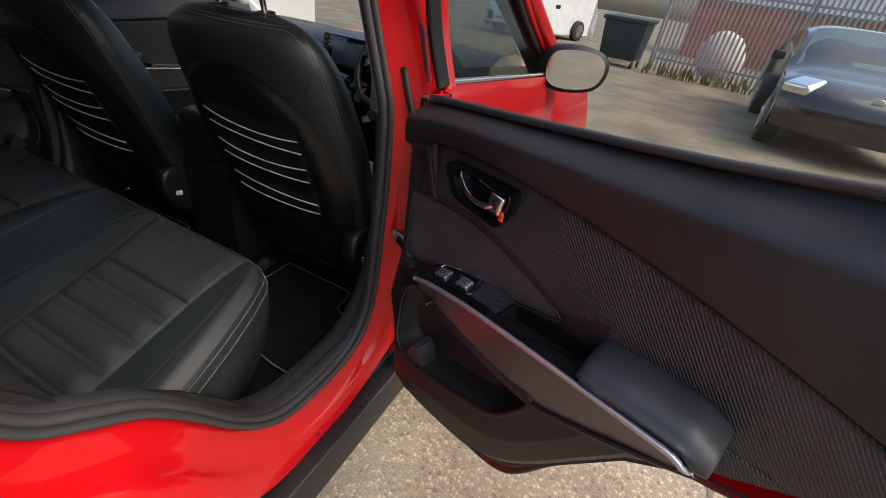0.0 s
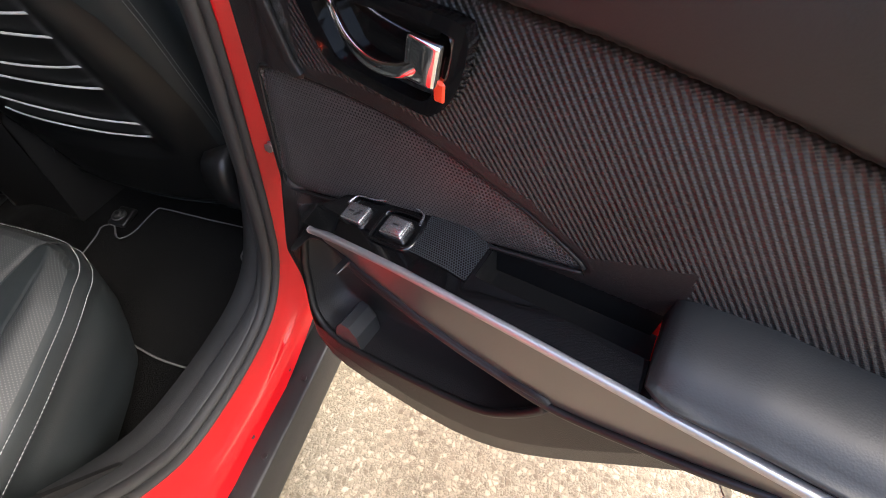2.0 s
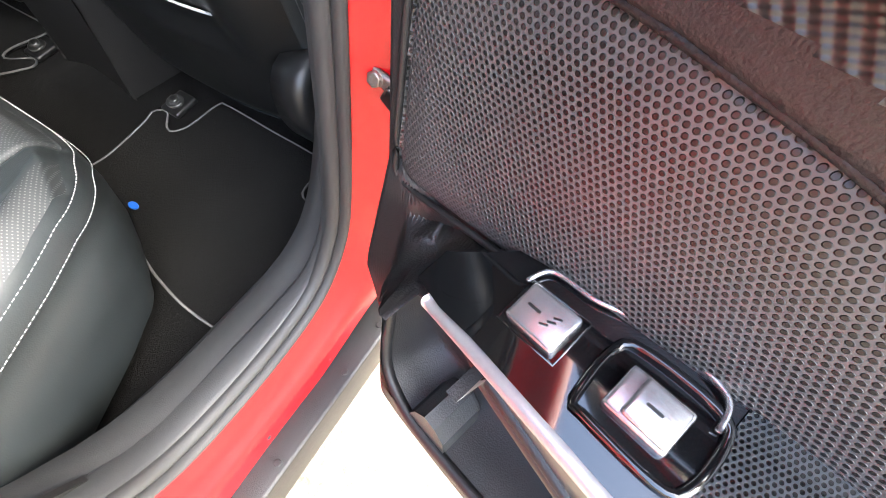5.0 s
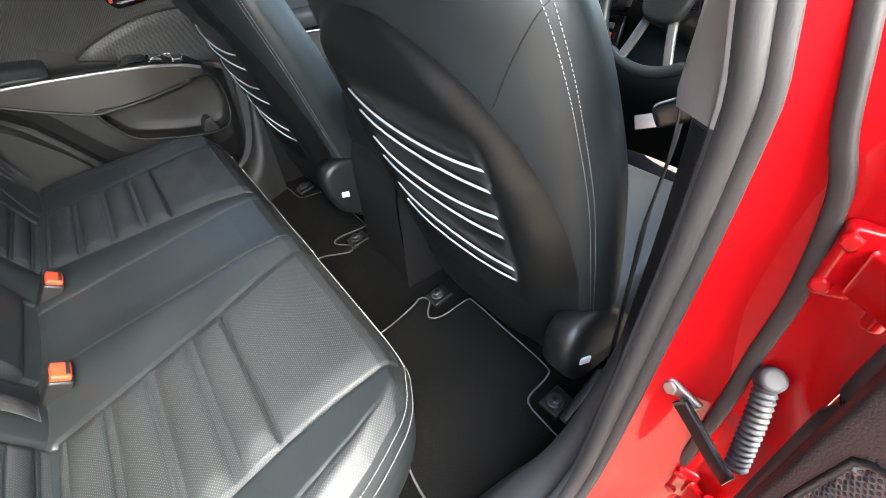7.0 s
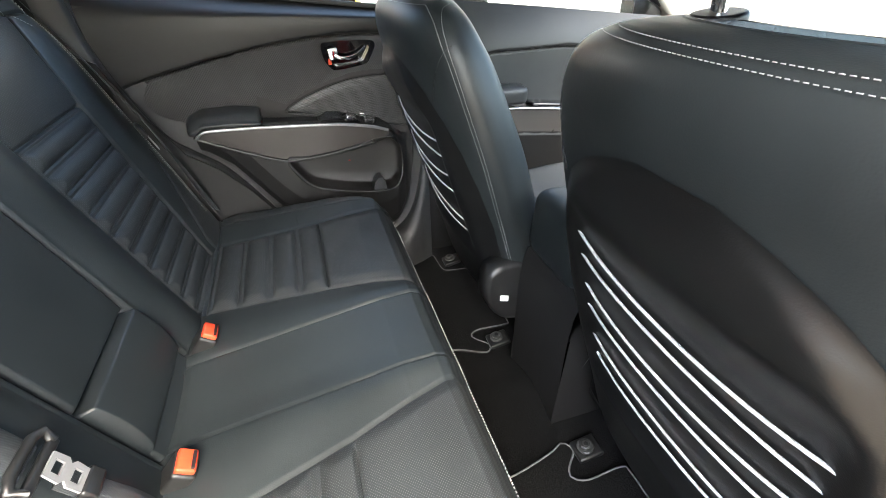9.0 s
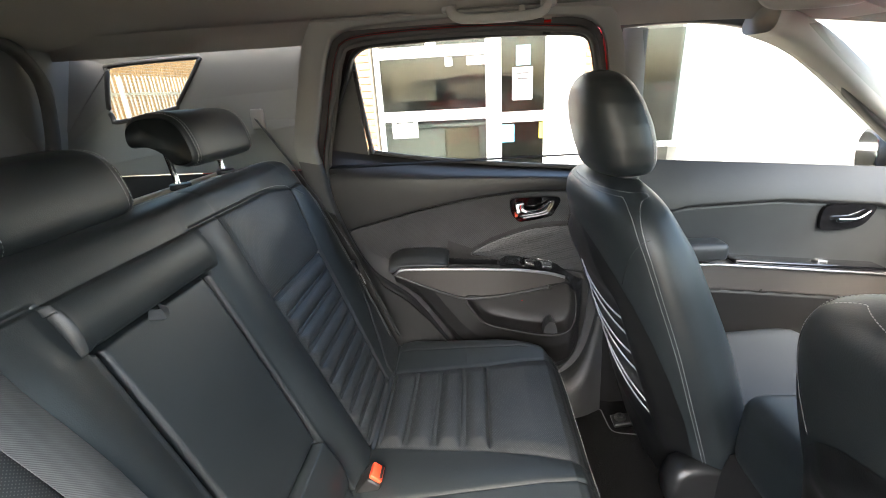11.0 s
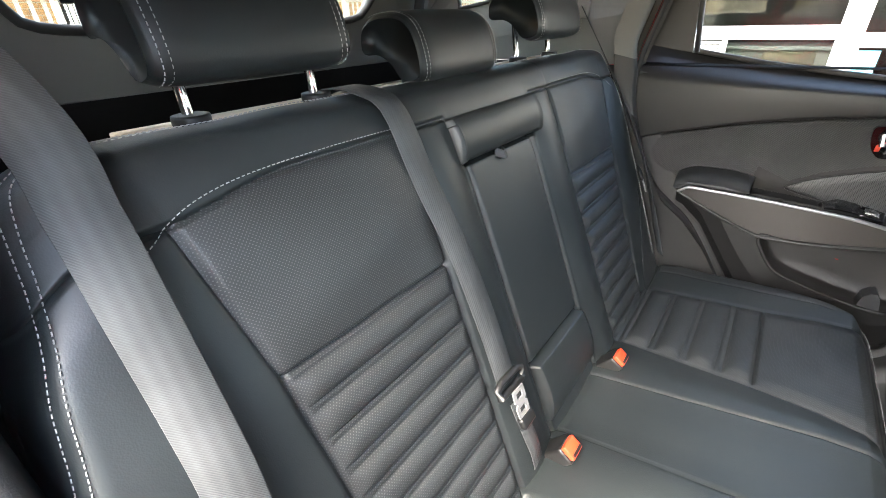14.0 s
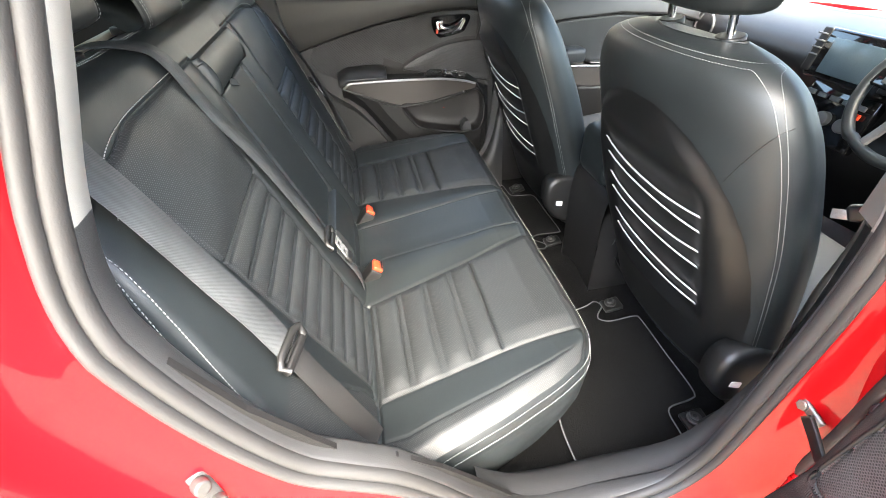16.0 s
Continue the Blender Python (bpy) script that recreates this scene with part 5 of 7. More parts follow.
    hw_ = np.interp(tz, (0, 0.02, 0.06, 0.14, 0.30, 0.50, 0.70, 0.84, 0.93, 0.98, 1.0), (0.070, 0.096, 0.112, 0.120, 0.124, 0.122, 0.113, 0.097, 0.074, 0.045, 0.012))
    dp_ = np.interp(tz, (0, 0.02, 0.06, 0.14, 0.30, 0.50, 0.70, 0.84, 0.93, 0.98, 1.0), (0.034, 0.048, 0.056, 0.062, 0.066, 0.066, 0.060, 0.050, 0.038, 0.024, 0.006))
    ang_ = np.linspace(0, 2 * math.pi, 48, endpoint=False)
    ex_ = 0.78
    H = np.array([[(w_ * math.copysign(abs(math.cos(a_)) ** ex_, math.cos(a_)), 0.705 - 0.022 * t_ + 0.012 * math.cos(t_ * 3) + d_ * math.copysign(abs(math.sin(a_)) ** ex_, math.sin(a_)), 1.188 + lift + 0.190 * t_) for a_ in ang_] for t_, w_, d_ in zip(tz, hw_, dp_)])
    hr = part("head_restraint", mesh_of(H.reshape(-1, 3), grid_faces(40, 48, False, True) + [tuple(range(48))[::-1], tuple(range(39 * 48, 40 * 48))]), LEATHER, s, "black leather head restraint")
    for k in (4, 20):
        loop = H[2:39, k]
        nrm = loop - H[2:39].mean(1)
        part("stitching", stitches(loop + nrm * 0.010, nrm), STITCH, hr)
    for px in (-0.07, 0.07):
        part("headrest_post", tube([(px, 0.725, 1.13), (px, 0.705, 1.22 + lift)], 0.0065, 12), CHROME, s, "chrome headrest post")
        part("post_guide", drum(0.021, 0.012, 0.003, 20, pose(px, 0.718, 1.168, 8)), SOFT, s)
    # cushion, recliner covers, rails
    cp = spline([(0.86, 0.56), (0.90, 0.60), (1.10, 0.615), (1.30, 0.63), (1.36, 0.60), (1.36, 0.52), (1.30, 0.46)], 24)
    C = np.array([[(u * 0.255, y, z + 0.03 * abs(u) ** 3 - 0.08 * max(0, abs(u) - 0.93) / 0.07) for y, z in cp] for u in np.linspace(-1, 1, 33)])
    part("seat_cushion", sheet(C, flip=True), PERF, s, "black leather seat cushion")
    part("cushion_base", block(0.48, 0.46, 0.10, 0.02, 3, Matrix.Translation((0, 1.10, 0.50))), SOFT, s)
    for sg in (1,):
        rc = spline([(0.80, 0.64), (0.79, 0.57), (0.825, 0.50), (0.88, 0.478), (0.95, 0.480), (1.02, 0.50), (0.95, 0.585), (0.88, 0.65)], 36, True)
        part("recliner_cover", prism([(y, z) for y, z in rc], 0.05, basis((sg * 0.250, 0, 0), (0, 1, 0), (0, 0, 1), (sg, 0, 0)) @ Matrix.Translation((0, 0, -0.035)), 0.016, True), SOFT, s, "smooth black recliner cover")
        part("seat_rail", block(0.035, 0.44, 0.06, 0.004, m=Matrix.Translation((sg * 0.19, 1.20, 0.345))), RUBBER, s)
        part("seat_rail", block(0.035, 0.44, 0.06, 0.004, m=Matrix.Translation((-sg * 0.19, 1.20, 0.345))), RUBBER, s)
    part("seat_label", block(0.004, 0.020, 0.016, 0.001, 1, pose(0.2680, 0.835, 0.56, 0, 0, -20)), WHITEPAPER, s, "small white sticker")
    # lower rear apron
    A = np.array([[(x, y + 0.02 * (x / 0.22) ** 2, z) for y, z in ((0.835, 0.50), (0.85, 0.47), (0.875, 0.44), (0.93, 0.42))] for x in np.linspace(-0.22, 0.22, 9)])
    part("lower_apron", sheet(A, flip=True), SHELL, s)
    return s


driver = front_seat("black leather driver seat with silver cords across its back", "front seats", 0.012)
driver.location = (0.362, 0.014, -0.004)
passenger = front_seat("black leather passenger seat with silver cords on its back", "front seats", -0.018)
passenger.location = (-0.368, -0.045, -0.012)


# ---- seat belts and buckles ----
def ribbon(points, width, face, thick=0.0016):
    """A flat strap along points whose broad side faces the way given."""
    p = spline(points, 60)
    return sweep(p, rounded(width, thick, thick * 0.45, 2), up=face)


def strap(points, normals, width=0.047, thick=0.0016):
    """A flat strap whose broad side follows a normal for each point."""
    k = len(points)
    p = spline(points, 70)
    nr = np.stack([np.interp(np.linspace(0, 1, 70), np.linspace(0, 1, k), np.asarray(normals, float)[:, c]) for c in range(3)], 1)
    t = tangents(p)
    a = np.cross(t, nr)
    a /= np.linalg.norm(a, axis=1, keepdims=True)
    b = np.cross(a, t)
    sec = rounded(width, thick, thick * 0.45, 2)
    P = p[:, None] + a[:, None] * sec[None, :, :1] + b[:, None] * sec[None, :, 1:]
    arc = np.r_[0, np.cumsum(np.linalg.norm(np.diff(p, axis=0), axis=1))]
    uv = np.stack([np.broadcast_to(sec[None, :, 0], P.shape[:2]), np.broadcast_to(arc[:, None], P.shape[:2])], -1)
    m_ = len(sec)
    return mesh_of(P.reshape(-1, 3), grid_faces(70, m_, False, True) + [tuple(range(m_))[::-1], tuple(range(69 * m_, 70 * m_))], True, uv.reshape(-1, 2))


def tongue(parent, at, along, face, big=True):
    """Steel belt tongue in a black plastic slot piece."""
    z = Vector(face).normalized()
    y = Vector(along).normalized()
    y = (y - z * y.dot(z)).normalized()
    x = y.cross(z)
    m = basis(at, x, y, z)
    bar = part("tongue_grip", tube([m @ Vector(v) for v in ((-0.031, 0.012, 0.003), (-0.034, -0.004, 0.003), (-0.022, -0.010, 0.003), (0.022, -0.010, 0.003), (0.034, -0.004, 0.003), (0.031, 0.012, 0.003))], 0.0058, 10), SOFT, parent, "black plastic belt grip")
    part("grip_plate", block(0.066, 0.012, 0.008, 0.003, 2, m @ Matrix.Translation((0, 0.012, 0.002))), SOFT, bar)
    return m


def buckle(at, along, group):
    b = thing("seat_belt_buckle", "black seat belt buckle with an orange release button", "buckle", group, at=at)
    y = Vector(along).normalized()
    x = Vector((1, 0, 0))
    z = x.cross(y)
    m = basis((0, 0, 0), x, y, z) @ Matrix.Diagonal((1.3, 1.25, 1.25, 1))
    part("buckle_case", block(0.034, 0.062, 0.026, 0.006, 3, m @ Matrix.Translation((0, -0.031, 0))), SOFT, b)
    part("release_button", block(0.027, 0.010, 0.021, 0.003, 2, m @ Matrix.Translation((0, 0.002, 0.001))), ORANGE, b, "orange release button")
    part("button_slot", block(0.022, 0.003, 0.004, 0.001, 1, m @ Matrix.Translation((0, 0.008, -0.005))), SOFT, b)
    part("buckle_stalk", block(0.026, 0.06, 0.012, 0.004, 2, m @ Matrix.Translation((0, -0.085, -0.004))), SOFT, b)
    return b


buckle((0.152, 0.172, 0.604), (0.05, 0.55, 0.72), "rear buckles")
buckle((-0.122, 0.172, 0.602), (0.0, 0.55, 0.72), "rear buckles")

# belt of the outer right place, hanging over the bolster to its low anchor
belt = thing("seat_belt", "grey seat belt hanging loose over the outer bolster", "seat belt", "rear seat belts")
part("webbing", strap([(0.640, -0.205, 1.335), (0.598, -0.098, 1.215), (0.594, -0.068, 1.145), (0.594, -0.042, 1.085), (0.594, -0.010, 1.000), (0.596, 0.020, 0.928), (0.602, 0.044, 0.866)], [(0.3, 0.8, 0.5)] + [(0.16, 0.9, 0.36)] * 4 + [(0.22, 0.88, 0.33)] * 2, 0.046), WEBBING, belt, "woven grey webbing")
part("lower_webbing", strap([(0.603, 0.048, 0.858), (0.604, 0.066, 0.80), (0.605, 0.094, 0.715), (0.606, 0.122, 0.635), (0.608, 0.135, 0.59)], [(0.30, 0.88, 0.33)] * 2 + [(0.55, 0.75, 0.33)] * 3, 0.040), DARKWEB, belt, "dark lower strap")
tongue(belt, (0.602, 0.048, 0.860), (0.02, 0.35, -0.9), (0.30, 0.88, 0.33))
part("pillar_guide", block(0.02, 0.03, 0.055, 0.006, 3, Matrix.Translation((0.646, -0.215, 1.34))), GREYTRIM, belt)
rs = thing("release_strap", "thin black loop beside the bench bolster", "strap", at=tuple(REAR_SEAT.location))
part("loop", sweep(spline([(0.648, -0.100, 1.03), (0.656, -0.092, 1.012), (0.660, -0.078, 0.98), (0.658, -0.071, 0.94), (0.648, -0.076, 0.92)], 30), rounded(0.010, 0.004, 0.0015), up=(1, 0, 0)), SOFT, rs)
# middle belt, over the top of the backrest to its buckle
mid = thing("seat_belt", "grey middle seat belt lying down the backrest, steel tongue showing", "seat belt", "rear seat belts", at=tuple(REAR_SEAT.location))
line = [(0.254, 0.640, 0.005), (0.248, 0.60, 0.008), (0.236, 0.50, 0.013), (0.229, 0.40, 0.014), (0.224, 0.30, 0.014), (0.224, 0.22, 0.015), (0.226, 0.17, 0.016)]
pn = [ON_BACK(x, s, l) for x, s, l in line]
pts = [np.array((0.250, -0.235, 1.14)), np.array((0.252, -0.17, 1.168))] + [p for p, _ in pn]
nrs = [np.array((0, -0.3, 0.9)), np.array((0, 0, 1.0))] + [np.array((0.02, n_[1], n_[2])) for _, n_ in pn]
part("webbing", strap(pts, nrs), WEBBING, mid, "woven grey webbing")
tm = tongue(mid, (0.226, 0.115, 0.752), (0.02, 0.35, -0.9), (0.05, 0.93, 0.36))
plate = [(-0.011, 0.0), (0.011, 0.0), (0.012, 0.016), (0.008, 0.020), (0.012, 0.024), (0.011, 0.040), (-0.011, 0.040), (-0.012, 0.024), (-0.008, 0.020), (-0.012, 0.016)]
bmp = holed(plate, [[(-0.006, 0.005), (0.006, 0.005), (0.006, 0.014), (-0.006, 0.014)], [(-0.006, 0.025), (0.006, 0.025), (0.006, 0.034), (-0.006, 0.034)]], lambda u, v: tuple(tm @ Vector((u * 1.25, v * 1.2 + 0.012, 0.010))), 0.003, tuple(tm.to_3x3() @ Vector((0, 0, 1))))
part("steel_tongue", bmp, TONGUE, mid, "bright steel tongue with two slots")
part("lower_webbing", strap([(0.226, 0.128, 0.72), (0.224, 0.150, 0.67), (0.215, 0.165, 0.62), (0.205, 0.17, 0.575)], [(0.05, 0.9, 0.36)] * 4, 0.03), WEBBING, mid)
part("latch_plate", block(0.036, 0.020, 0.012, 0.004, 2, pose(0.226, 0.150, 0.692, -60)), SOFT, mid)
# belt of the left place
lb = thing("seat_belt", "grey seat belt running from the pillar beside the backrest", "seat belt", "rear seat belts", at=(-0.03, -0.025, -0.01))
part("webbing", strap([(-0.662, -0.19, 1.285), (-0.655, -0.165, 1.25), (-0.62, -0.042, 1.077), (-0.578, 0.030, 0.975), (-0.577, 0.072, 0.890), (-0.592, 0.114, 0.765), (-0.612, 0.155, 0.62)], [(-0.2, 0.85, 0.4), (-0.3, 0.85, 0.4), (-0.35, 0.85, 0.35), (-0.38, 0.85, 0.35), (-0.4, 0.85, 0.35), (-0.5, 0.8, 0.35), (-0.6, 0.7, 0.3)]), WEBBING, lb, "woven grey webbing")
lm = tongue(lb, (-0.566, 0.06, 0.872), (-0.05, 0.4, -0.9), (-0.35, 0.85, 0.35))
part("steel_tongue", block(0.022, 0.045, 0.003, 0.001, 1, lm @ Matrix.Translation((0.02, 0.03, 0.006))), TONGUE, lb)
part("pillar_guide", block(0.02, 0.035, 0.055, 0.006, 3, Matrix.Translation((-0.672, -0.192, 1.288))), GREYTRIM, lb)
# driver belt beside the centre pillar
db = thing("seat_belt", "black front seat belt hanging slack beside the centre pillar", "seat belt")
part("webbing", strap([(0.652, 0.815, 1.33), (0.645, 0.84, 1.12), (0.655, 0.84, 1.02), (0.660, 0.842, 0.95), (0.657, 0.842, 0.86), (0.661, 0.842, 0.786), (0.667, 0.85, 0.60), (0.66, 0.90, 0.40)], [(0.94, 0.33, 0.0)] * 8), RUBBER, db, "black webbing edge-on")
part("tongue_grip", block(0.046, 0.016, 0.024, 0.007, 3, pose(0.658, 0.836, 0.990, 0, -28, 20)), SOFT, db)
part("steel_tongue", block(0.024, 0.003, 0.014, 0.001, 2, pose(0.634, 0.828, 0.974, -20, -20, 20)), STEEL, db)
part("height_lever", block(0.018, 0.11, 0.022, 0.006, 3, pose(0.655, 0.83, 0.50, 40)), SOFT, db)


# ---- floor mats ----
def mat_sheet(outline, label):
    """A carpet mat with a bound edge."""
    t = thing("floor_mat", label, "floor mat", "rear floor mats")
    loop = spline(outline, 140, True)
    part("mat_carpet", holed([tuple(v) for v in loop], [], lambda x, y: (x, y, 0.321), 0.008, (0, 0, -1)), MATPILE, t)
    edge = part("bound_edge", tube(np.concatenate([loop, np.full((140, 1), 0.3205)], 1), 0.0022, 8, True), BINDING, t, "grey overlocked edge")
    return t


R_MAT = [(x + 0.036 + 0.02 * max(0.0, x - 0.2), y) for x, y in [(0.148, 0.60), (0.146, 0.70), (0.125, 0.80), (0.112, 0.835), (0.135, 0.850), (0.165, 0.822), (0.185, 0.815), (0.200, 0.845), (0.197, 0.925), (0.215, 0.938), (0.34, 0.936), (0.46, 0.934), (0.482, 0.915), (0.490, 0.855), (0.505, 0.835), (0.56, 0.830), (0.590, 0.825), (0.606, 0.78), (0.606, 0.66), (0.604, 0.585), (0.585, 0.560), (0.50, 0.558), (0.42, 0.572), (0.36, 0.588), (0.25, 0.594)]]
mr = mat_sheet(R_MAT, "black carpet mat with grey bound edge and a small blue badge")
part("blue_badge", drum(0.0085, 0.003, 0.001, 20, pose(0.318, 0.648, 0.3235) @ Matrix.Diagonal((1.3, 0.8, 1, 1))), BLUE, mr, "small blue oval badge")
mat_sheet([(-x, y - 0.05 if y > 0.75 else y) for x, y in R_MAT], "black carpet mat with grey bound edge on the far side")
for sx_, sy_ in ((0.580, 0.875), (0.178, 0.872), (-0.580, 0.822), (-0.178, 0.822)):
    cl = thing("floor_anchor", "round steel bolt on a black floor bracket", "bolt", "floor bolts")
    part("bracket", block(0.048, 0.058, 0.014, 0.006, 3, pose(sx_, sy_ + 0.006, 0.326, 10)), SOFT, cl)
    part("washer", drum(0.0175, 0.006, 0.002, 28, pose(sx_, sy_, 0.3375, 10)), DARKBOLT, cl)
    part("bolt_head", drum(0.011, 0.008, 0.002, 6, pose(sx_, sy_ - 0.001, 0.3435, 10)), DARKBOLT, cl)
    part("socket", drum(0.005, 0.004, 0, 6, pose(sx_, sy_ - 0.001, 0.3465, 10)), SOFT, cl)


# ---- rear doors, drawn closed; the right one is swung open on its hinges ----
ARC = [(0.735, 1.02), (0.690, 1.038), (0.66, 1.044), (0.614, 1.047), (0.53, 1.046), (0.409, 1.034), (0.307, 1.018), (0.21, 0.998), (0.103, 0.971), (0.015, 0.945), (-0.05, 0.918), (-0.10, 0.895)]
BELT = [(0.745, 1.094), (0.69, 1.101), (0.527, 1.115), (0.381, 1.129), (0.266, 1.142), (0.167, 1.157), (0.06, 1.175), (-0.02, 1.195), (-0.085, 1.21)]
LOW = [(-0.085, 1.02), (-0.06, 0.93), (-0.02, 0.865), (0.04, 0.815), (0.102, 0.775), (0.15, 0.755), (0.204, 0.711), (0.269, 0.618), (0.285, 0.594), (0.305, 0.566), (0.33, 0.533), (0.355, 0.504), (0.38, 0.481), (0.41, 0.461), (0.45, 0.446), (0.50, 0.437), (0.58, 0.434), (0.64, 0.44), (0.677, 0.458), (0.70, 0.50), (0.715, 0.55), (0.728, 0.62), (0.740, 0.66), (0.752, 0.72)]
GRILLE_EDGE = [(0.722, 0.933), (0.68, 0.938), (0.62, 0.937), (0.555, 0.930), (0.496, 0.914), (0.43, 0.890), (0.385, 0.866), (0.373, 0.856), (0.380, 0.849), (0.462, 0.832), (0.564, 0.813), (0.646, 0.796), (0.722, 0.780), (0.734, 0.790), (0.732, 0.85), (0.728, 0.91)]
BEZEL = [(0.630, 1.028), (0.56, 1.032), (0.498, 1.029), (0.488, 1.018), (0.494, 0.985), (0.510, 0.963), (0.53, 0.960), (0.60, 0.972), (0.618, 0.989)]
LEDGE = [(0.70, 0.76), (0.665, 0.783), (0.616, 0.803), (0.509, 0.824), (0.40, 0.832), (0.286, 0.838), (0.222, 0.840), (0.159, 0.840), (0.135, 0.820)]
SATIN_LINE = [(0.605, 0.760), (0.591, 0.752), (0.486, 0.738), (0.408, 0.732), (0.345, 0.733), (0.27, 0.760), (0.212, 0.785), (0.138, 0.817)]
POCKET = [(0.660, 0.762), (0.640, 0.764), (0.605, 0.757), (0.486, 0.738), (0.408, 0.732), (0.352, 0.733), (0.375, 0.682), (0.415, 0.640), (0.487, 0.618), (0.56, 0.603), (0.623, 0.597), (0.668, 0.606), (0.688, 0.640), (0.693, 0.69), (0.684, 0.74)]


def along(table, y):
    t = sorted(table)
    return np.interp(y, [a for a, _ in t], [b for _, b in t])


def ledge_x(y):
    return np.interp(y, (0.13, 0.16, 0.29, 0.5, 0.64, 0.70), (0.690, 0.684, 0.690, 0.703, 0.718, 0.735))


def rear_door():
    d = thing("rear_car_door", "open red rear door with black corded inner panel", "car door", "rear doors")
    ny, nz = 316, 270
    yv = np.linspace(-0.085, 0.752, ny)
    T = np.linspace(0, 1, nz)
    Y = np.broadcast_to(yv[:, None], (ny, nz)).copy()
    lo, hi = along(LOW, yv), along(BELT, yv)
    Z = lo[:, None] + (hi - lo)[:, None] * T[None]
    arc, led = along(ARC, Y), along(LEDGE, Y)
    x = np.full((ny, nz), 0.772)
    # corded middle panel, softly domed
    x -= 0.010 * np.sin(np.pi * np.clip((Z - led) / np.maximum(arc - led, 0.02), 0, 1)) ** 0.5 * (Z < arc)
    # padded top
    t = np.clip((Z - arc) / np.maximum(along(BELT, Y) - arc, 0.02), 0, 1)
    padx = 0.748 + 0.008 * t - 0.008 * np.sin(np.pi * t) + 0.046 * smoothstep(t, 0.60, 1.0) ** 1.4
    x = np.where(Z >= arc, padx, x)
    x += 0.010 * groove(Z - arc, 0.004)
    # lower body under the ledge
    body = (Z < led) & (Y < 0.735) & (Y > 0.128)
    lx = ledge_x(Y)
    sat = along(SATIN_LINE, Y)
    low = along(LOW, Y)
    lowx = np.interp(Z - low, (0, 0.012, 0.05, 0.12), (0.768, 0.742, 0.715, 0.702))
    k = np.clip((led - Z) / np.maximum(led - sat, 0.004), 0, 1)
    step = smoothstep(led - Z, -0.0005, 0.0005 + 0.034 * smoothstep(Y, 0.650, 0.690))
    x = np.where(body, x * (1 - step) + step * np.where(Z >= sat, lx + 0.012 * k, np.minimum(lowx, 0.745)), x)
    x = np.where((Z < led) & (Y <= 0.128), np.minimum(x, np.interp(Z - low, (0, 0.02), (0.785, 0.768))), x)
    rim_w = smoothstep(Y, 0.665, 0.722)
    x = np.where((Z < led) & (Y > 0.66), x * (1 - rim_w) + rim_w * np.interp(Z - low, (0, 0.02), (0.775, 0.742)), x)
    pk = inside(Y, Z, POCKET)
    gr = inside(Y, Z, GRILLE_EDGE)
    gdist = line_distance(Y, Z, GRILLE_EDGE + GRILLE_EDGE[:1])
    x = np.where(gr, 0.768 - 0.003 * np.clip(gdist / 0.02, 0, 1), x)
    x += 0.0035 * groove(gdist, 0.0022)
    frontstrip = (Y > np.interp(Z, (0.93, 0.945, 1.035), (0.662, 0.662, 0.685))) & (Z < arc) & ~gr & (Z > 0.935)
    x = np.where(frontstrip, 0.760, x)
    fx = np.interp(Z, (0.68, 0.79), (0.742, 0.766))
    fx += (0.776 - fx) * (1 - smoothstep(Z - low, 0.0, 0.025))
    front = smoothstep(Y, 0.694, 0.716) * (1 - smoothstep(Z - arc, -0.012, -0.002)) * ~gr
    x = x * (1 - front) + fx * front
    x += (0.792 - x) * smoothstep(Y, 0.738, 0.752) ** 2
    region = []
    weave_low = np.interp(Y, (-0.1, 0.13, 0.30, 0.372, 0.43, 0.496, 0.555, 0.62, 0.66, 0.74), (0, 0, 0.90, 0.872, 0.905, 0.929, 0.945, 0.952, 0.95, 2))
    for i in range(ny - 1):
        row = []
        for j in range(nz - 1):
            y, z = Y[i, j], Z[i, j]
            if 0.300 < y < 0.453 and np.ptp(x[i:i + 2, j:j + 2]) > 0.010 and abs(z - led[i, j]) < 0.02:
                row.append("")
            elif z >= arc[i, j]:
                row.append("upper_pad")
            elif gr[i, j]:
                row.append("speaker_grille")
            elif pk[i:i + 2, j:j + 2].any():
                row.append("")
            elif z < led[i, j] and 0.128 < y < 0.652 and z >= sat[i, j]:
                row.append("satin_panel")
            elif z < led[i, j] and y > 0.128:
                row.append("lower_panel")
            elif z >= weave_low[i, j] and y < 0.69 and not frontstrip[i, j]:
                row.append("corded_panel")
            else:
                row.append("panel_surround")
        region.append(row)
    P = np.stack([x, Y, Z], -1)
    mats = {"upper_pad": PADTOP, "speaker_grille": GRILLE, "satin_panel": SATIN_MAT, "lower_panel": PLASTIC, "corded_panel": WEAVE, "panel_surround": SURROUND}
    labels = {"upper_pad": "soft grained dark upper pad", "speaker_grille": "perforated speaker grille", "corded_panel": "panel embossed with slanting cords", "satin_panel": "satin grey-brown strip panel"}
    pad(P, np.zeros_like(P), np.zeros((ny, nz)), np.stack([Y, Z], -1), region, d, mats, labels)

    def skin(y, z, lift):
        i, j = np.argmin(np.abs(yv - y)), 0
        j = np.argmin(np.abs(Z[i] - z))
        return np.array((x[i, j] - lift, y, z))

    # rim of the grille
    g3 = spline(GRILLE_EDGE, 120, True)
    part("grille_rim", tube(np.array([(0.7660, a, b) for a, b in g3]), 0.0022, 8, True), PLASTIC, d)
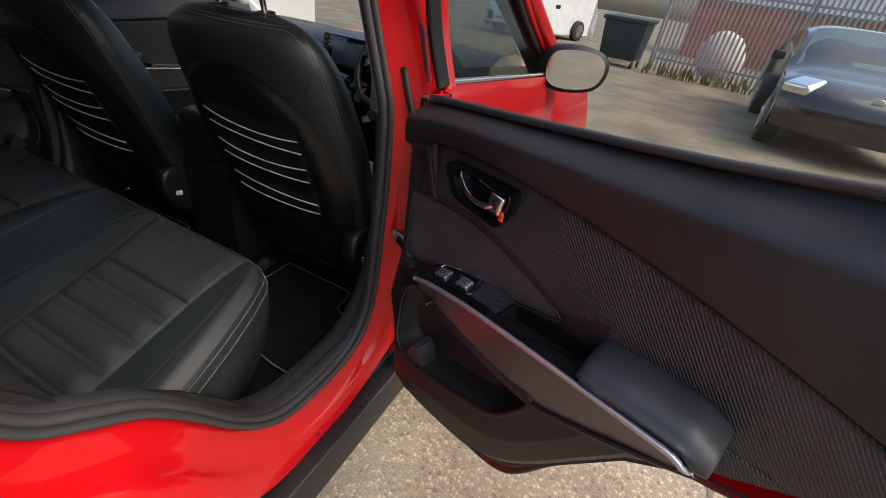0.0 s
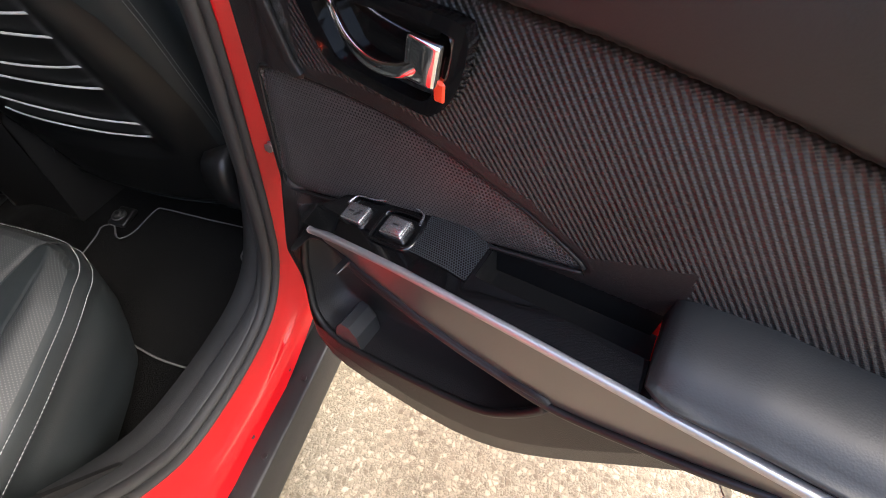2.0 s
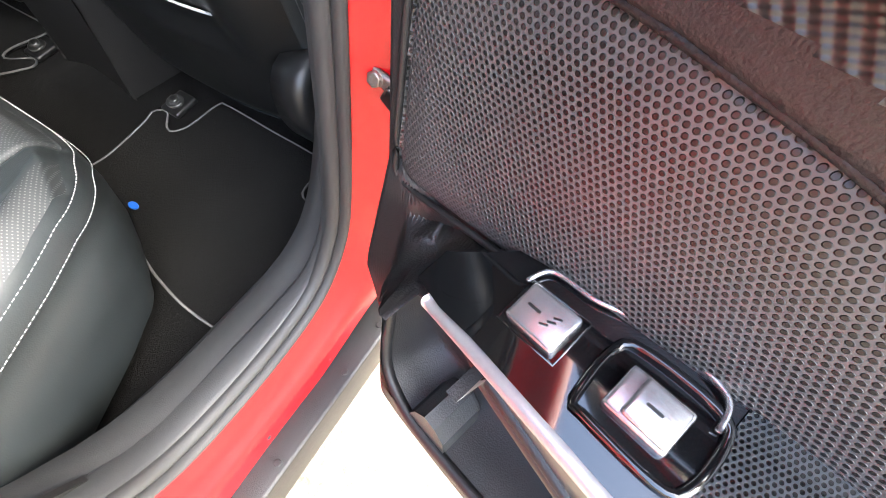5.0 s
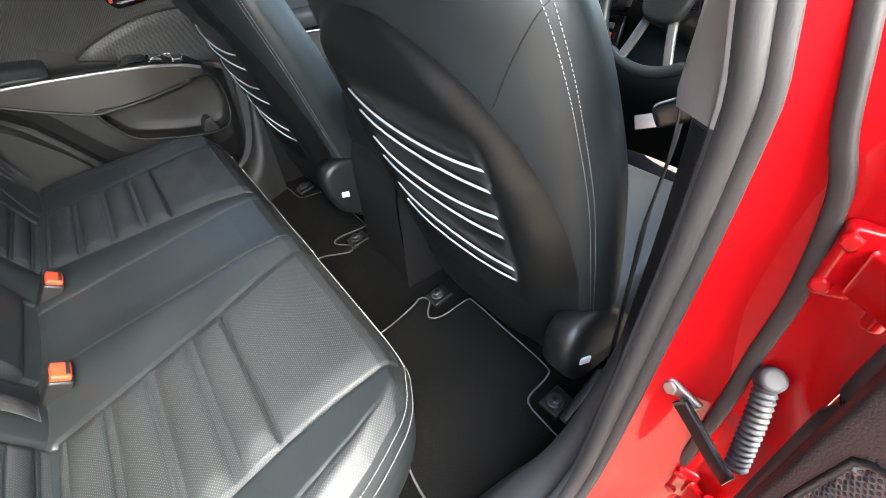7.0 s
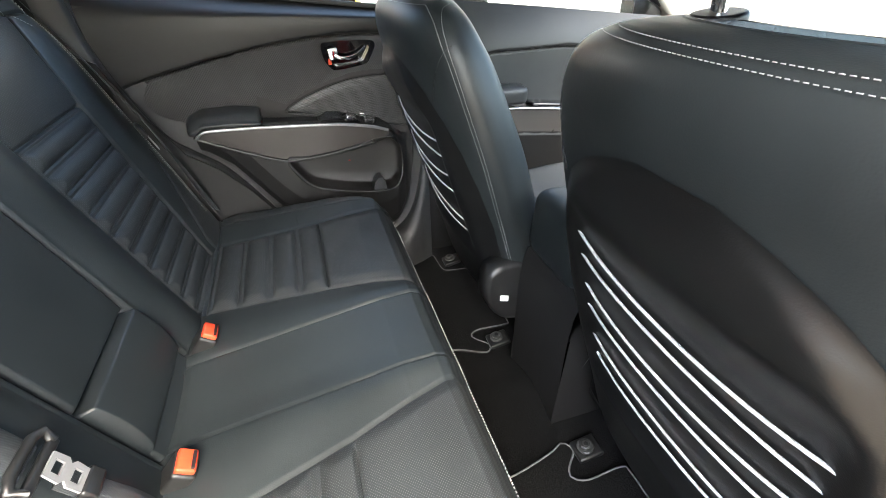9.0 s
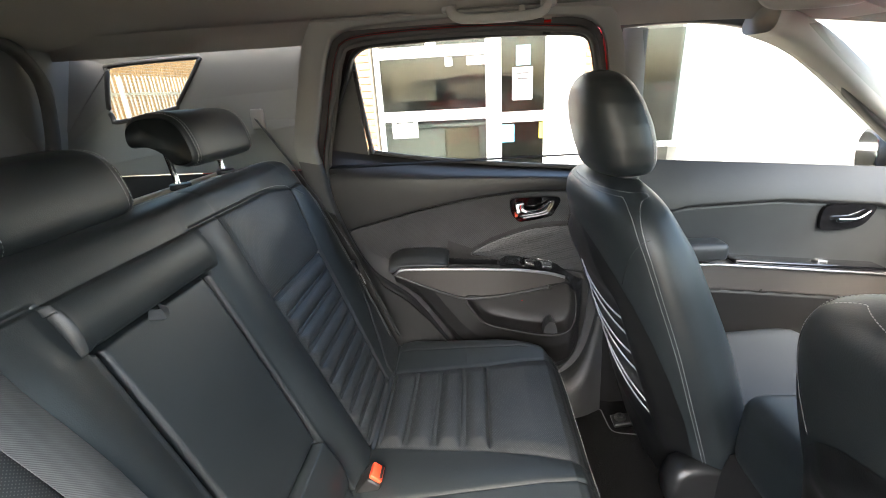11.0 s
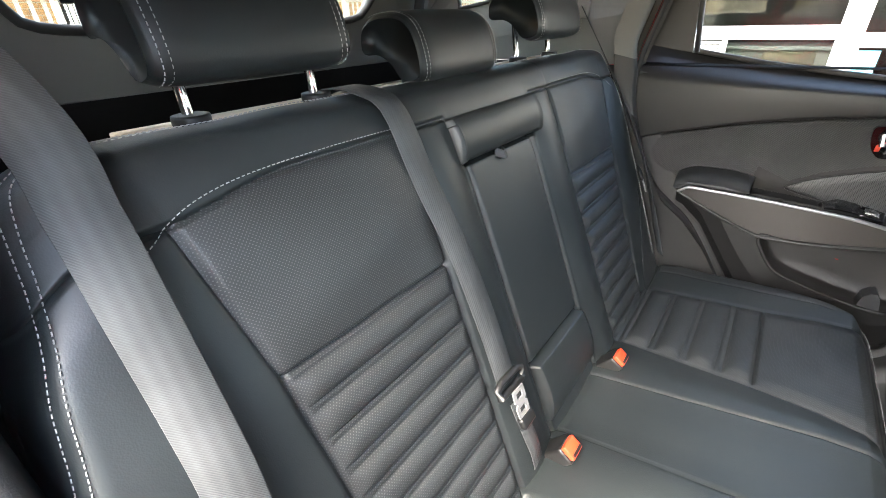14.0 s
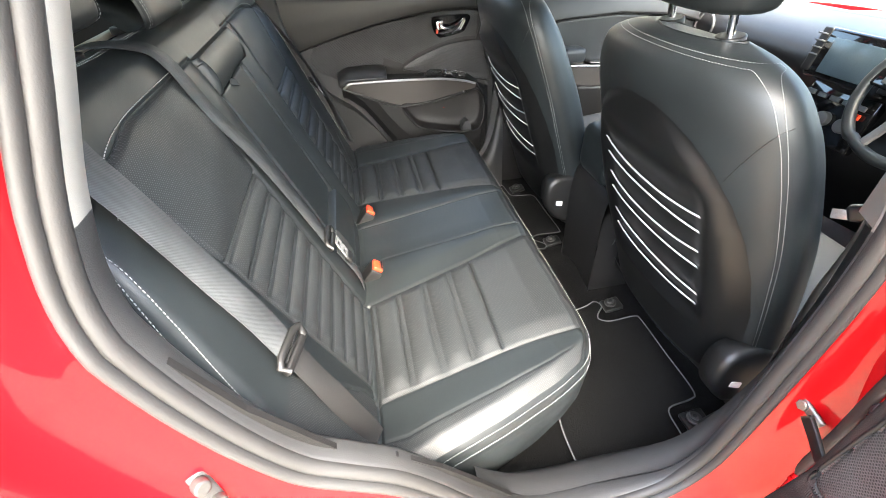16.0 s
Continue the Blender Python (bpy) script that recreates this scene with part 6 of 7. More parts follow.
    # upright trim blade and handle
    part("trim_blade", sweep(np.array([(0.752, 0.687, 1.037), (0.753, 0.680, 1.0), (0.757, 0.668, 0.955), (0.76, 0.664, 0.943)]), rounded(0.012, 0.006, 0.002), up=(1, 0, 0)), PADTOP, d, "dark upright trim")
    bz = spline(BEZEL, 48, True)
    cup = [(np.mean([a for a, _ in BEZEL]) + (a - np.mean([c for c, _ in BEZEL])) * 0.80, np.mean([b for _, b in BEZEL]) + (b - np.mean([c for _, c in BEZEL])) * 0.74) for a, b in bz]
    h = part("handle_bezel", holed([tuple(v) for v in bz], [cup], lambda a, b: (0.7435, a, b), 0.014, (1, 0, 0)), GLOSS, d, "gloss black handle surround")
    part("handle_cup", holed(cup, [], lambda a, b: (0.762, a, b), 0.003, (1, 0, 0)), GLOSS, h)
    lev = spline([(0.752, 0.606, 1.016), (0.742, 0.585, 1.0), (0.736, 0.56, 0.991), (0.735, 0.535, 0.992), (0.738, 0.518, 1.0)], 24)
    part("door_lever", sweep(lev, rounded(0.010, 0.007, 0.003), up=(1, 0, 0), scale=np.linspace(0.55, 1.25, 24)), CHROME, h, "chrome door lever")
    part("lock_toggle", block(0.012, 0.026, 0.030, 0.003, 2, pose(0.739, 0.517, 1.002, 8)), CHROME, h, "chrome lock toggle")
    part("lock_mark", block(0.008, 0.010, 0.016, 0.002, 1, pose(0.746, 0.507, 0.981, 0)), ORANGE, h)
    # ledge: gloss switch plate, perforated tray, grab recess, bright strip
    def ledge(y, k, lift=0.0):
        xi, zi = ledge_x(np.array(y)), along(LEDGE, y)
        return (float(xi + (0.776 - xi) * k), y, float(zi + 0.004 + (0.016 if y > 0.46 else 0.0) * k * min(1.0, (y - 0.46) / 0.02 if y > 0.46 else 0) - 0.035 * (1 if y < 0.452 else 0) * smoothstep(np.array(k), 0.35, 0.5) + lift))
    ys_ = np.linspace(0.295, 0.664, 80)
    ks = np.linspace(0, 1, 12)
    L = np.array([[ledge(float(y), float(k) * (1 if y < 0.62 else 1 - 0.6 * (y - 0.62) / 0.044)) for k in ks] for y in ys_])
    cutk = int(np.argmin(np.abs(ys_ - 0.452)))
    sp = part("switch_plate", sheet(L[cutk:], flip=True), GLOSS, d, "gloss black switch plate")
    part("gloss_rail", sheet(L[: cutk + 1, :5], flip=True), GLOSS, sp)
    part("grab_floor", sheet(L[: cutk + 1, 4:], flip=True), RECESS, d)
    tray_y = np.linspace(0.458, 0.522, 14)
    part("perforated_tray", sheet(np.array([[ledge(float(y), float(k), 0.0015) for k in np.linspace(0.22, 0.92, 10)] for y in tray_y]), np.stack(np.meshgrid(tray_y, np.linspace(0, 0.045, 10), indexing="ij"), -1), flip=True), GRILLE_GLOSS, sp, "perforated gloss tray")
    for yc, nm in ((0.600, "seat_heater_button"), (0.547, "window_switch")):
        c = Vector(ledge(yc, 0.46, 0.0025))
        ex = Vector(ledge(yc - 0.01, 0.46)) - Vector(ledge(yc + 0.01, 0.46))
        ey = Vector(ledge(yc, 0.7)) - Vector(ledge(yc, 0.2))
        ex.normalize(); ey = (ey - ex * ey.dot(ex)).normalized()
        m = basis(c, ex, ey, ex.cross(ey))
        b = part(nm, block(0.028, 0.022, 0.007, 0.0022, 3, m), SILVER, sp, "silver button")
        if nm == "window_switch":
            part("switch_cap", block(0.020, 0.019, 0.004, 0.0018, 2, m @ Matrix.Translation((0.003, 0, 0.0042)) @ pose(0, 0, 0, 0, 6, 0)), SILVER, b)
            part("switch_well", tube(spline([tuple(m @ Vector(v)) for v in ((-0.022, -0.017, -0.002), (-0.024, 0.012, -0.002), (-0.015, 0.019, -0.001), (0.018, 0.019, -0.001), (0.026, 0.010, -0.002), (0.026, -0.012, -0.002), (0.018, -0.019, -0.001), (-0.016, -0.019, -0.001))], 40, True), 0.0024, 8, True), GLOSS, sp)
        part("button_mark", block(0.007, 0.0014, 0.0006, 0, 1, m @ Matrix.Translation((-0.005 if nm != "window_switch" else 0.002, 0, 0.0037 if nm != "window_switch" else 0.0064))), SOFT, b)
        if nm != "window_switch":
            for k, (ox, oy) in enumerate(((0.003, -0.003), (0.005, 0.0), (0.006, 0.003))):
                part("heat_mark", block(0.004, 0.001, 0.0006, 0, 1, m @ Matrix.Translation((ox, oy, 0.0037)) @ pose(0, 0, 0, 0, 0, 25)), SOFT, b)
            part("button_frame", tube([m @ Vector(v) for v in ((-0.0165, -0.0135, -0.003), (-0.017, 0.0125, -0.003), (0.0165, 0.0135, -0.003), (0.017, -0.0125, -0.003))], 0.0011, 6, True), GLOSS, sp)
    part("bezel_line", tube(spline([ledge(y, k, 0.0035) for y, k in ((0.618, 0.60), (0.612, 0.78), (0.590, 0.80), (0.572, 0.86), (0.548, 0.87), (0.530, 0.80), (0.526, 0.62))], 50), 0.0014, 8), SILVER, sp, "silver bezel line beside the buttons")
    st = spline([(float(ledge_x(np.array(y))) - 0.001, y, float(along(LEDGE, y)) - 0.001) for y in (0.650, 0.60, 0.52, 0.44, 0.36, 0.29, 0.22, 0.165, 0.148)] + [(0.700, 0.138, 0.818)], 70)
    part("bright_strip", sweep(st, rounded(0.008, 0.009, 0.003), up=(1, 0, 0)), STRIP, d, "silver trim strip")
    # grab recess wall and armrest
    W_ = np.array([[(0.7725, y, z) for z in np.linspace(float(along(LEDGE, y)) - 0.03, z1, 4)] for y, z1 in ((0.30, 0.90), (0.34, 0.872), (0.372, 0.852), (0.42, 0.845), (0.455, 0.842))])
    part("grab_recess", sheet(W_), RECESS, d)
    rows = []
    yy = np.linspace(0.302, 0.122, 26)
    for q, y in enumerate(yy):
        zc = float(along(LEDGE, y))
        k = min(1.0, math.sin(min(1, (0.305 - y) / 0.022) * math.pi / 2)) * min(1.0, math.sin(min(1.0, (y - 0.116) / 0.05) * math.pi / 2))
        top = np.interp(y, (0.12, 0.16, 0.24, 0.302), (0.866, 0.879, 0.881, 0.874))
        sec = [(0.78, top - 0.006), (0.755, top + 0.001 * k), (0.722, top - 0.003), (0.700, top - 0.011), (0.687, top - 0.026), (0.684, zc + 0.018), (0.687, zc + 0.006), (0.70, zc + 0.001), (0.78, zc)]
        sp_ = spline(sec, 22)
        cxm, czm = 0.735, (top + zc) / 2
        rows.append([(cxm + (a - cxm) * (0.80 + 0.20 * k) if a < cxm else a, y, czm + (b - czm) * (0.72 + 0.28 * k)) for a, b in sp_])
    A = np.array(rows)
    verts, n = A.reshape(-1, 3), A.shape[1]
    part("armrest", mesh_of(verts, grid_faces(26, n) + [tuple(range(n)), tuple(range(25 * n, 26 * n))[::-1]]), LEATHER_ARM, d, "padded dark armrest")
    # dark bead under the satin panel
    bead = spline([(float(ledge_x(np.array(y))) + 0.010, y, z - 0.001) for y, z in SATIN_LINE], 70)
    part("panel_bead", tube(bead, 0.0048, 8), SOFT, d)
    # pocket divider and lip
    pr = spline(POCKET, 140, True)
    pc = np.array((0.53, 0.685))
    px = np.array([skin(*(v + (v - pc) / np.linalg.norm(v - pc) * 0.008), 0.0)[0] for v in pr])
    px = np.convolve(np.r_[px[-8:], px, px[:8]], np.ones(17) / 17, "valid")
    part("pocket_rim", tube(np.column_stack([px + 0.001, pr]), 0.0052, 8, True), PLASTIC, d, "rounded rim of the door bin")
    well = [np.column_stack([np.maximum(px, bx) if bx else px, pc + (pr - pc) * sc]) for bx, sc in ((0, 1.0), (0.735, 0.985), (0.766, 0.965), (0.772, 0.90), (0.773, 0.45), (0.773, 0.02))]
    part("door_pocket", sheet(np.array(well).transpose(1, 0, 2), wrap_u=True), SURROUND, d)
    part("pocket_divider", prism([(0.0, 0.0), (0.045, 0.0), (0.040, 0.030), (0.028, 0.044), (0.016, 0.046), (0.006, 0.030)], 0.045, basis((0.705, 0.635, 0.598), (0, -1, 0), (0, 0, 1), (1, 0, 0)), 0.004), SCUFF, d)
    # outer skin, shut edges, weatherstrip, window
    edge = [(0.752, 1.10), (0.754, 0.95), (0.753, 0.80), (0.750, 0.66), (0.738, 0.50), (0.70, 0.41), (0.60, 0.385), (0.48, 0.375), (0.38, 0.40), (0.30, 0.53), (0.23, 0.66), (0.15, 0.715), (0.06, 0.745), (-0.02, 0.80), (-0.075, 0.90), (-0.10, 1.02), (-0.10, 1.20)]
    e = spline(edge, 90)
    inner = np.stack([np.full(90, 0.786), *(e - (e - np.array((0.40, 0.85))) * 0.035).T], 1)
    mid_ = np.stack([np.full(90, 0.792), *e.T], 1)
    outer = np.stack([np.interp(e[:, 1], (0.37, 0.6, 1.0, 1.2), (0.845, 0.872, 0.875, 0.845)), *e.T], 1)
    part("shut_edge", sheet(np.stack([inner - np.array((0.004, 0, 0)), inner, mid_, (mid_ + outer) / 2, outer], 1), flip=False), RED, d, "red painted door edge")
    O = []
    for y in np.linspace(-0.10, 0.744, 40):
        lo_ = float(along([(a, b) for a, b in edge[2:]], y)) if y < 0.742 else 0.66
        O.append([(float(np.interp(z, (0.37, 0.6, 1.0, 1.2), (0.845, 0.872, 0.875, 0.845))), y, z) for z in np.linspace(lo_, float(along(BELT, y)) - 0.025, 16)])
    part("outer_skin", sheet(np.array(O)), RED, d)
    part("edge_seal", tube(np.concatenate([np.full((90, 1), 0.790), e - (e - np.array((0.40, 0.85))) * 0.012], 1), 0.006, 8), RUBBER, d)
    part("latch_hole", drum(0.008, 0.006, 0.002, 16, pose(0.781, -0.012, 0.872, 0, 90)), SOFT, d)
    belt = np.array([(0.796, y, float(along(BELT, y)) + 0.004) for y in np.linspace(-0.05, 0.735, 40)])
    part("window_seal", sweep(belt, rounded(0.012, 0.014, 0.004), up=(1, 0, 0)), RUBBER, d, "black window weatherstrip")
    fr = spline([(0.806, 0.712, 1.12), (0.788, 0.732, 1.22), (0.760, 0.730, 1.35), (0.738, 0.715, 1.440), (0.734, 0.685, 1.458), (0.733, 0.45, 1.468), (0.735, 0.20, 1.464), (0.740, 0.085, 1.450), (0.757, 0.035, 1.365), (0.787, -0.055, 1.20)], 90)
    part("window_frame", sweep(fr, rounded(0.026, 0.030, 0.008), up=(1, 0, 0)), RED, d, "red window frame")
    part("frame_trim", sweep(fr + np.array((-0.020, 0, 0)) - (fr - np.array((0.77, 0.38, 1.25))) * np.array((0, 0.03, 0.05)), rounded(0.010, 0.028, 0.004), up=(1, 0, 0)), RECESS, d, "black inner window trim")
    fix = [(0.085, 1.172), (-0.045, 1.195), (-0.03, 1.24), (0.030, 1.365), (0.058, 1.425), (0.064, 1.425)]
    part("corner_cover", prism([(a, b) for a, b in fix], 0.014, basis((0.752, 0, 0), (0, 1, 0), (0, 0, 1), (1, 0, 0)), 0.003), SOFT, d, "black triangular window cover")
    part("divider_bar", sweep(np.array([(0.786, 0.090, 1.172), (0.766, 0.079, 1.30), (0.748, 0.070, 1.43)]), rounded(0.012, 0.018, 0.003), up=(1, 0, 0)), RUBBER, d)
    gy = np.linspace(0.065, 0.722, 20)
    Gs = np.array([[(0.806 - 0.29 * (z - 1.12) * 0.80, y + 0.02 * (z - 1.12), z) for z in np.linspace(float(along(BELT, y)) - 0.005, 1.455, 8)] for y in gy])
    gob = part("window_glass", sheet(Gs), GLASS, d, "clear side window")
    gob.visible_shadow = False
    return d


SATIN_MAT = plain("satin_bronze_grey", (0.10, 0.092, 0.086), 0.30, metal=0.45, vary=0.05, coat=0.15)
LEATHER_ARM = leather("armrest_vinyl", colour=(0.026, 0.0275, 0.028), rough=0.45)
HINGE = Vector((0.879, 0.763, 0))
door_r = rear_door()
copy_left = copy_thing(door_r, Matrix.Translation((0.045, 0, -0.008)) @ Matrix.Diagonal((-1, 1, 1, 1)))
for o in copy_left.children:
    if o.name.startswith("window_frame"):
        o.material_slots[0].link, o.material_slots[0].material = "OBJECT", RECESS
tagged(copy_left, "closed rear door, black inner panel with chrome handle and silver strip")
door_r.matrix_basis = Matrix.Translation(HINGE) @ Matrix.Rotation(radians(73), 4, "Z") @ Matrix.Translation(-HINGE)

# hinges, check strap and cable gaiter of the open door
for hz in (0.965, 0.60):
    hg = part("door_hinge", block(0.026, 0.018, 0.062, 0.006, 3, pose(0.826, 0.785, hz - 0.02, 0, 0, 24)), RED, BODY_R, "red painted door hinge")
    part("door_leaf", sweep(spline([(0.836, 0.778, hz - 0.02), (0.858, 0.766, hz - 0.02), (0.886, 0.748, hz - 0.02)], 14), rounded(0.010, 0.040, 0.004), up=(0, 0, 1)), RED, hg)
    part("hinge_pin", drum(0.0065, 0.060, 0.002, 16, Matrix.Translation((0.858, 0.768, hz - 0.02))), RED, hg)
    for dz in (0.02, -0.02):
        part("hinge_bolt", drum(0.007, 0.008, 0.002, 6, pose(0.822, 0.775, hz + dz - 0.02, 90)), RED, hg)
gap = spline([(0.762, 0.768, 1.12), (0.773, 0.770, 1.081), (0.786, 0.778, 1.03), (0.802, 0.783, 0.985), (0.813, 0.784, 0.90), (0.814, 0.784, 0.82), (0.817, 0.782, 0.73), (0.815, 0.784, 0.60), (0.81, 0.786, 0.45)], 60)
part("pillar_gap_seal", sweep(gap, rounded(0.011, 0.014, 0.004), up=(1, 0, 0)), RUBBER, BODY_R, "black rubber strip in the gap beside the front door")
ck = thing("door_check_strap", "dark steel door check strap bolted to the pillar", "door check")
part("pillar_plate", block(0.042, 0.007, 0.017, 0.004, 2, pose(0.782, 0.772, 0.732, 0, 16, 0)), STEEL, ck)
for bx, by in ((0.771, 0.767), (0.792, 0.765)):
    part("bolt_head", drum(0.0085, 0.008, 0.002, 6, pose(bx, by, 0.735 if bx < 0.78 else 0.727, 78)), STEEL, ck)
part("strap_arm", sweep(spline([(0.785, 0.763, 0.730), (0.808, 0.758, 0.718), (0.835, 0.749, 0.706), (0.857, 0.740, 0.702)], 20), rounded(0.007, 0.020, 0.002), up=(0, 0, 1)), SOFT, ck)
ga = thing("cable_gaiter", "ribbed grey rubber cable gaiter between pillar and door", "gaiter")
gpts = spline([(0.834, 0.776, 0.806), (0.840, 0.768, 0.785), (0.846, 0.758, 0.760), (0.854, 0.744, 0.722)], 90)
GREYRUBBER = plain("grey_rubber", (0.036, 0.042, 0.047), 0.6, vary=0.15)
part("ribbed_sleeve", sweep(gpts, circle(0.0092, 12), scale=1 + 0.14 * np.sin(np.arange(90) * 2 * math.pi / 6)), GREYRUBBER, ga)
part("end_boot", drum(0.0115, 0.020, 0.004, 18, pose(0.833, 0.779, 0.812, 40, 0, 30)), GREYRUBBER, ga)
# striker and latch bolt on the rear of the opening
sk = thing("door_striker", "steel door striker bolts on the red pillar", "striker")
DARKSTEEL = plain("dull_steel", (0.05, 0.048, 0.046), 0.5, metal=0.3, vary=0.2)


def facing(p, n, axis):
    return Matrix.Translation(p) @ Vector(n).to_track_quat(axis, "Z" if axis == "X" else "Y").to_matrix().to_4x4()


for p in ((0.768, -0.030, 0.859), (0.772, -0.022, 0.826)):
    part("striker_bolt", drum(0.009, 0.016, 0.003, 16, facing(p, (0.7, 0.65, 0.3), "Z")), DARKSTEEL, sk)
part("striker_base", block(0.006, 0.020, 0.056, 0.003, 2, facing((0.764, -0.030, 0.842), (0.7, 0.65, 0.3), "X")), DARKSTEEL, sk)
wl = thing("warning_label", "round white sticker with a red field on the red jamb", "sticker")
part("sticker_sheet", drum(0.019, 0.002, 0.0006, 22, facing((0.784, -0.130, 0.919), (0.59, 0.73, 0.33), "Z")), WHITEPAPER, wl)
part("printed_bar", block(0.001, 0.018, 0.009, 0.0003, 1, facing((0.7852, -0.1285, 0.9197), (0.59, 0.73, 0.33), "X")), ORANGE, wl, "red printed field")


# ---- front doors ----
def front_door():
    d = thing("front_car_door", "closed front door with dark panel, chrome handle and silver strip", "car door", "front doors")
    ny, nz = 180, 170
    yv = np.linspace(0.80, 1.72, ny)
    Y = np.broadcast_to(yv[:, None], (ny, nz)).copy()
    hi = np.interp(yv, (0.8, 1.2, 1.72), (1.118, 1.090, 1.050))
    Z = 0.42 + (hi - 0.42)[:, None] * np.linspace(0, 1, nz)[None]
    arc = np.interp(Y, (0.8, 1.0, 1.25, 1.5, 1.62, 1.72), (0.93, 0.975, 0.985, 0.965, 0.93, 0.86))
    led = np.interp(Y, (0.8, 1.1, 1.6), (0.825, 0.81, 0.765))
    x = np.full((ny, nz), 0.765)
    t = np.clip((Z - arc) / np.maximum(hi[:, None] - arc, 0.02), 0, 1)
    x = np.where(Z >= arc, 0.742 + 0.045 * t ** 1.5, x)
    x += 0.009 * groove(Z - arc, 0.004)
    x = np.where(Z < led, 0.715 + 0.02 * np.clip((led - Z) / 0.2, 0, 1), x)
    x += 0.006 * groove(Z - (led - 0.085), 0.004)
    region = [["upper_pad" if Z[i, j] > arc[i, j] else ("satin_panel" if led[i, j] - 0.085 < Z[i, j] < led[i, j] else ("lower_panel" if Z[i, j] < led[i, j] else "middle_panel")) for j in range(nz - 1)] for i in range(ny - 1)]
    P = np.stack([x, Y, Z], -1)
    pad(P, np.zeros_like(P), np.zeros((ny, nz)), np.stack([Y, Z], -1), region, d, {"upper_pad": PADTOP, "satin_panel": SATIN_MAT, "lower_panel": PLASTIC, "middle_panel": LEATHER_ARM})
    st = np.array([(0.712, y, float(np.interp(y, (0.8, 1.1, 1.6), (0.825, 0.81, 0.765))) + 0.002) for y in np.linspace(0.82, 1.58, 30)])
    part("bright_strip", sweep(st, rounded(0.007, 0.011, 0.003), up=(1, 0, 0)), SILVER, d, "silver trim strip")
    part("armrest", block(0.075, 0.24, 0.055, 0.022, 4, Matrix.Translation((0.728, 0.98, 0.855))), LEATHER_ARM, d)
    sp = part("switch_plate", block(0.055, 0.42, 0.012, 0.004, 2, pose(0.742, 1.34, 0.80, -5)), GLOSS, d)
    part("window_switch", block(0.024, 0.03, 0.010, 0.003, 2, pose(0.738, 1.38, 0.806, -5)), SILVER, sp)
    bz = spline([(a + 0.0, b) for a, b in ((1.50, 0.965), (1.42, 0.972), (1.37, 0.962), (1.365, 0.915), (1.38, 0.895), (1.46, 0.90), (1.49, 0.92))], 40, True)
    h = part("handle_bezel", holed([tuple(v) for v in bz], [], lambda a, b: (0.752, a, b), 0.012, (1, 0, 0)), GLOSS, d)
    part("door_lever", sweep(spline([(0.744, 1.485, 0.95), (0.738, 1.45, 0.93), (0.740, 1.40, 0.927)], 16), rounded(0.010, 0.008, 0.003), up=(1, 0, 0), scale=np.linspace(0.6, 1.3, 16)), CHROME, h, "chrome door lever")
    O = np.array([[(float(np.interp(z, (0.3, 0.6, 0.95, 1.1), (0.835, 0.872, 0.872, 0.845))), y, z) for z in np.linspace(0.30, float(np.interp(y, (0.775, 1.72), (1.10, 1.03))), 16)] for y in np.linspace(0.775, 1.72, 30)])
    part("outer_skin", sheet(O), RED, d)
    part("shut_face", sheet(np.array([[(x_, 0.788 - 0.012 * (x_ > 0.85), z) for x_ in (0.76, 0.80, 0.845, 0.872)] for z in np.linspace(0.32, 1.09, 12)])), RED, d)
    fr = spline([(0.805, 0.795, 1.10), (0.775, 0.775, 1.25), (0.738, 0.75, 1.43), (0.725, 0.79, 1.460), (0.72, 1.0, 1.452), (0.735, 1.20, 1.385), (0.775, 1.45, 1.20), (0.812, 1.68, 1.055)], 70)
    part("window_frame", sweep(fr, rounded(0.026, 0.034, 0.007), up=(1, 0, 0)), RUBBER, d, "black window frame")
    part("outer_frame", sweep(fr + np.array((0.014, 0, 0.012)), rounded(0.022, 0.030, 0.006), up=(1, 0, 0)), RED, d)
    chrome = np.array([(0.842, y, float(np.interp(y, (0.79, 1.72), (1.105, 1.035)))) for y in np.linspace(0.80, 1.70, 24)])
    part("belt_moulding", sweep(chrome, rounded(0.010, 0.016, 0.004), up=(1, 0, 0)), SILVER, d, "bright window moulding")
    Gs = np.array([[(0.822 - 0.28 * (z - 1.05), y, z) for z in np.linspace(float(np.interp(y, (0.79, 1.72), (1.09, 1.03))), max(1.06, float(np.interp(y, (0.75, 1.0, 1.2, 1.45, 1.7), (1.44, 1.44, 1.375, 1.20, 1.05)))), 6)] for y in np.linspace(0.79, 1.64, 16)])
    g = part("window_glass", sheet(Gs), GLASS, d, "clear side window")
    g.visible_shadow = False
    mh = spline([(-0.10, -0.05), (-0.11, 0.02), (-0.08, 0.065), (0.02, 0.075), (0.085, 0.05), (0.095, -0.01), (0.06, -0.06), (-0.04, -0.075)], 40, True)
    mm = basis((0.945, 1.60, 1.075), (1, 0.49, 0), (0, 0, 1), (-0.49, 1, 0))
    mi = part("door_mirror", prism([tuple(v) for v in mh], 0.085, mm, 0.03, True), SOFT, d, "black door mirror")
    part("mirror_glass", prism([(a * 0.86, b * 0.84) for a, b in mh], 0.004, mm @ Matrix.Translation((0, 0, -0.005))), CHROME, mi, "mirror glass")
    part("mirror_arm", block(0.10, 0.05, 0.03, 0.01, 3, Matrix.Translation((0.855, 1.615, 1.03))), SOFT, mi)
    return d


fd = front_door()
fd2 = copy_thing(fd, Matrix.Translation((0.045, 0, 0)) @ Matrix.Diagonal((-1, 1, 1, 1)))

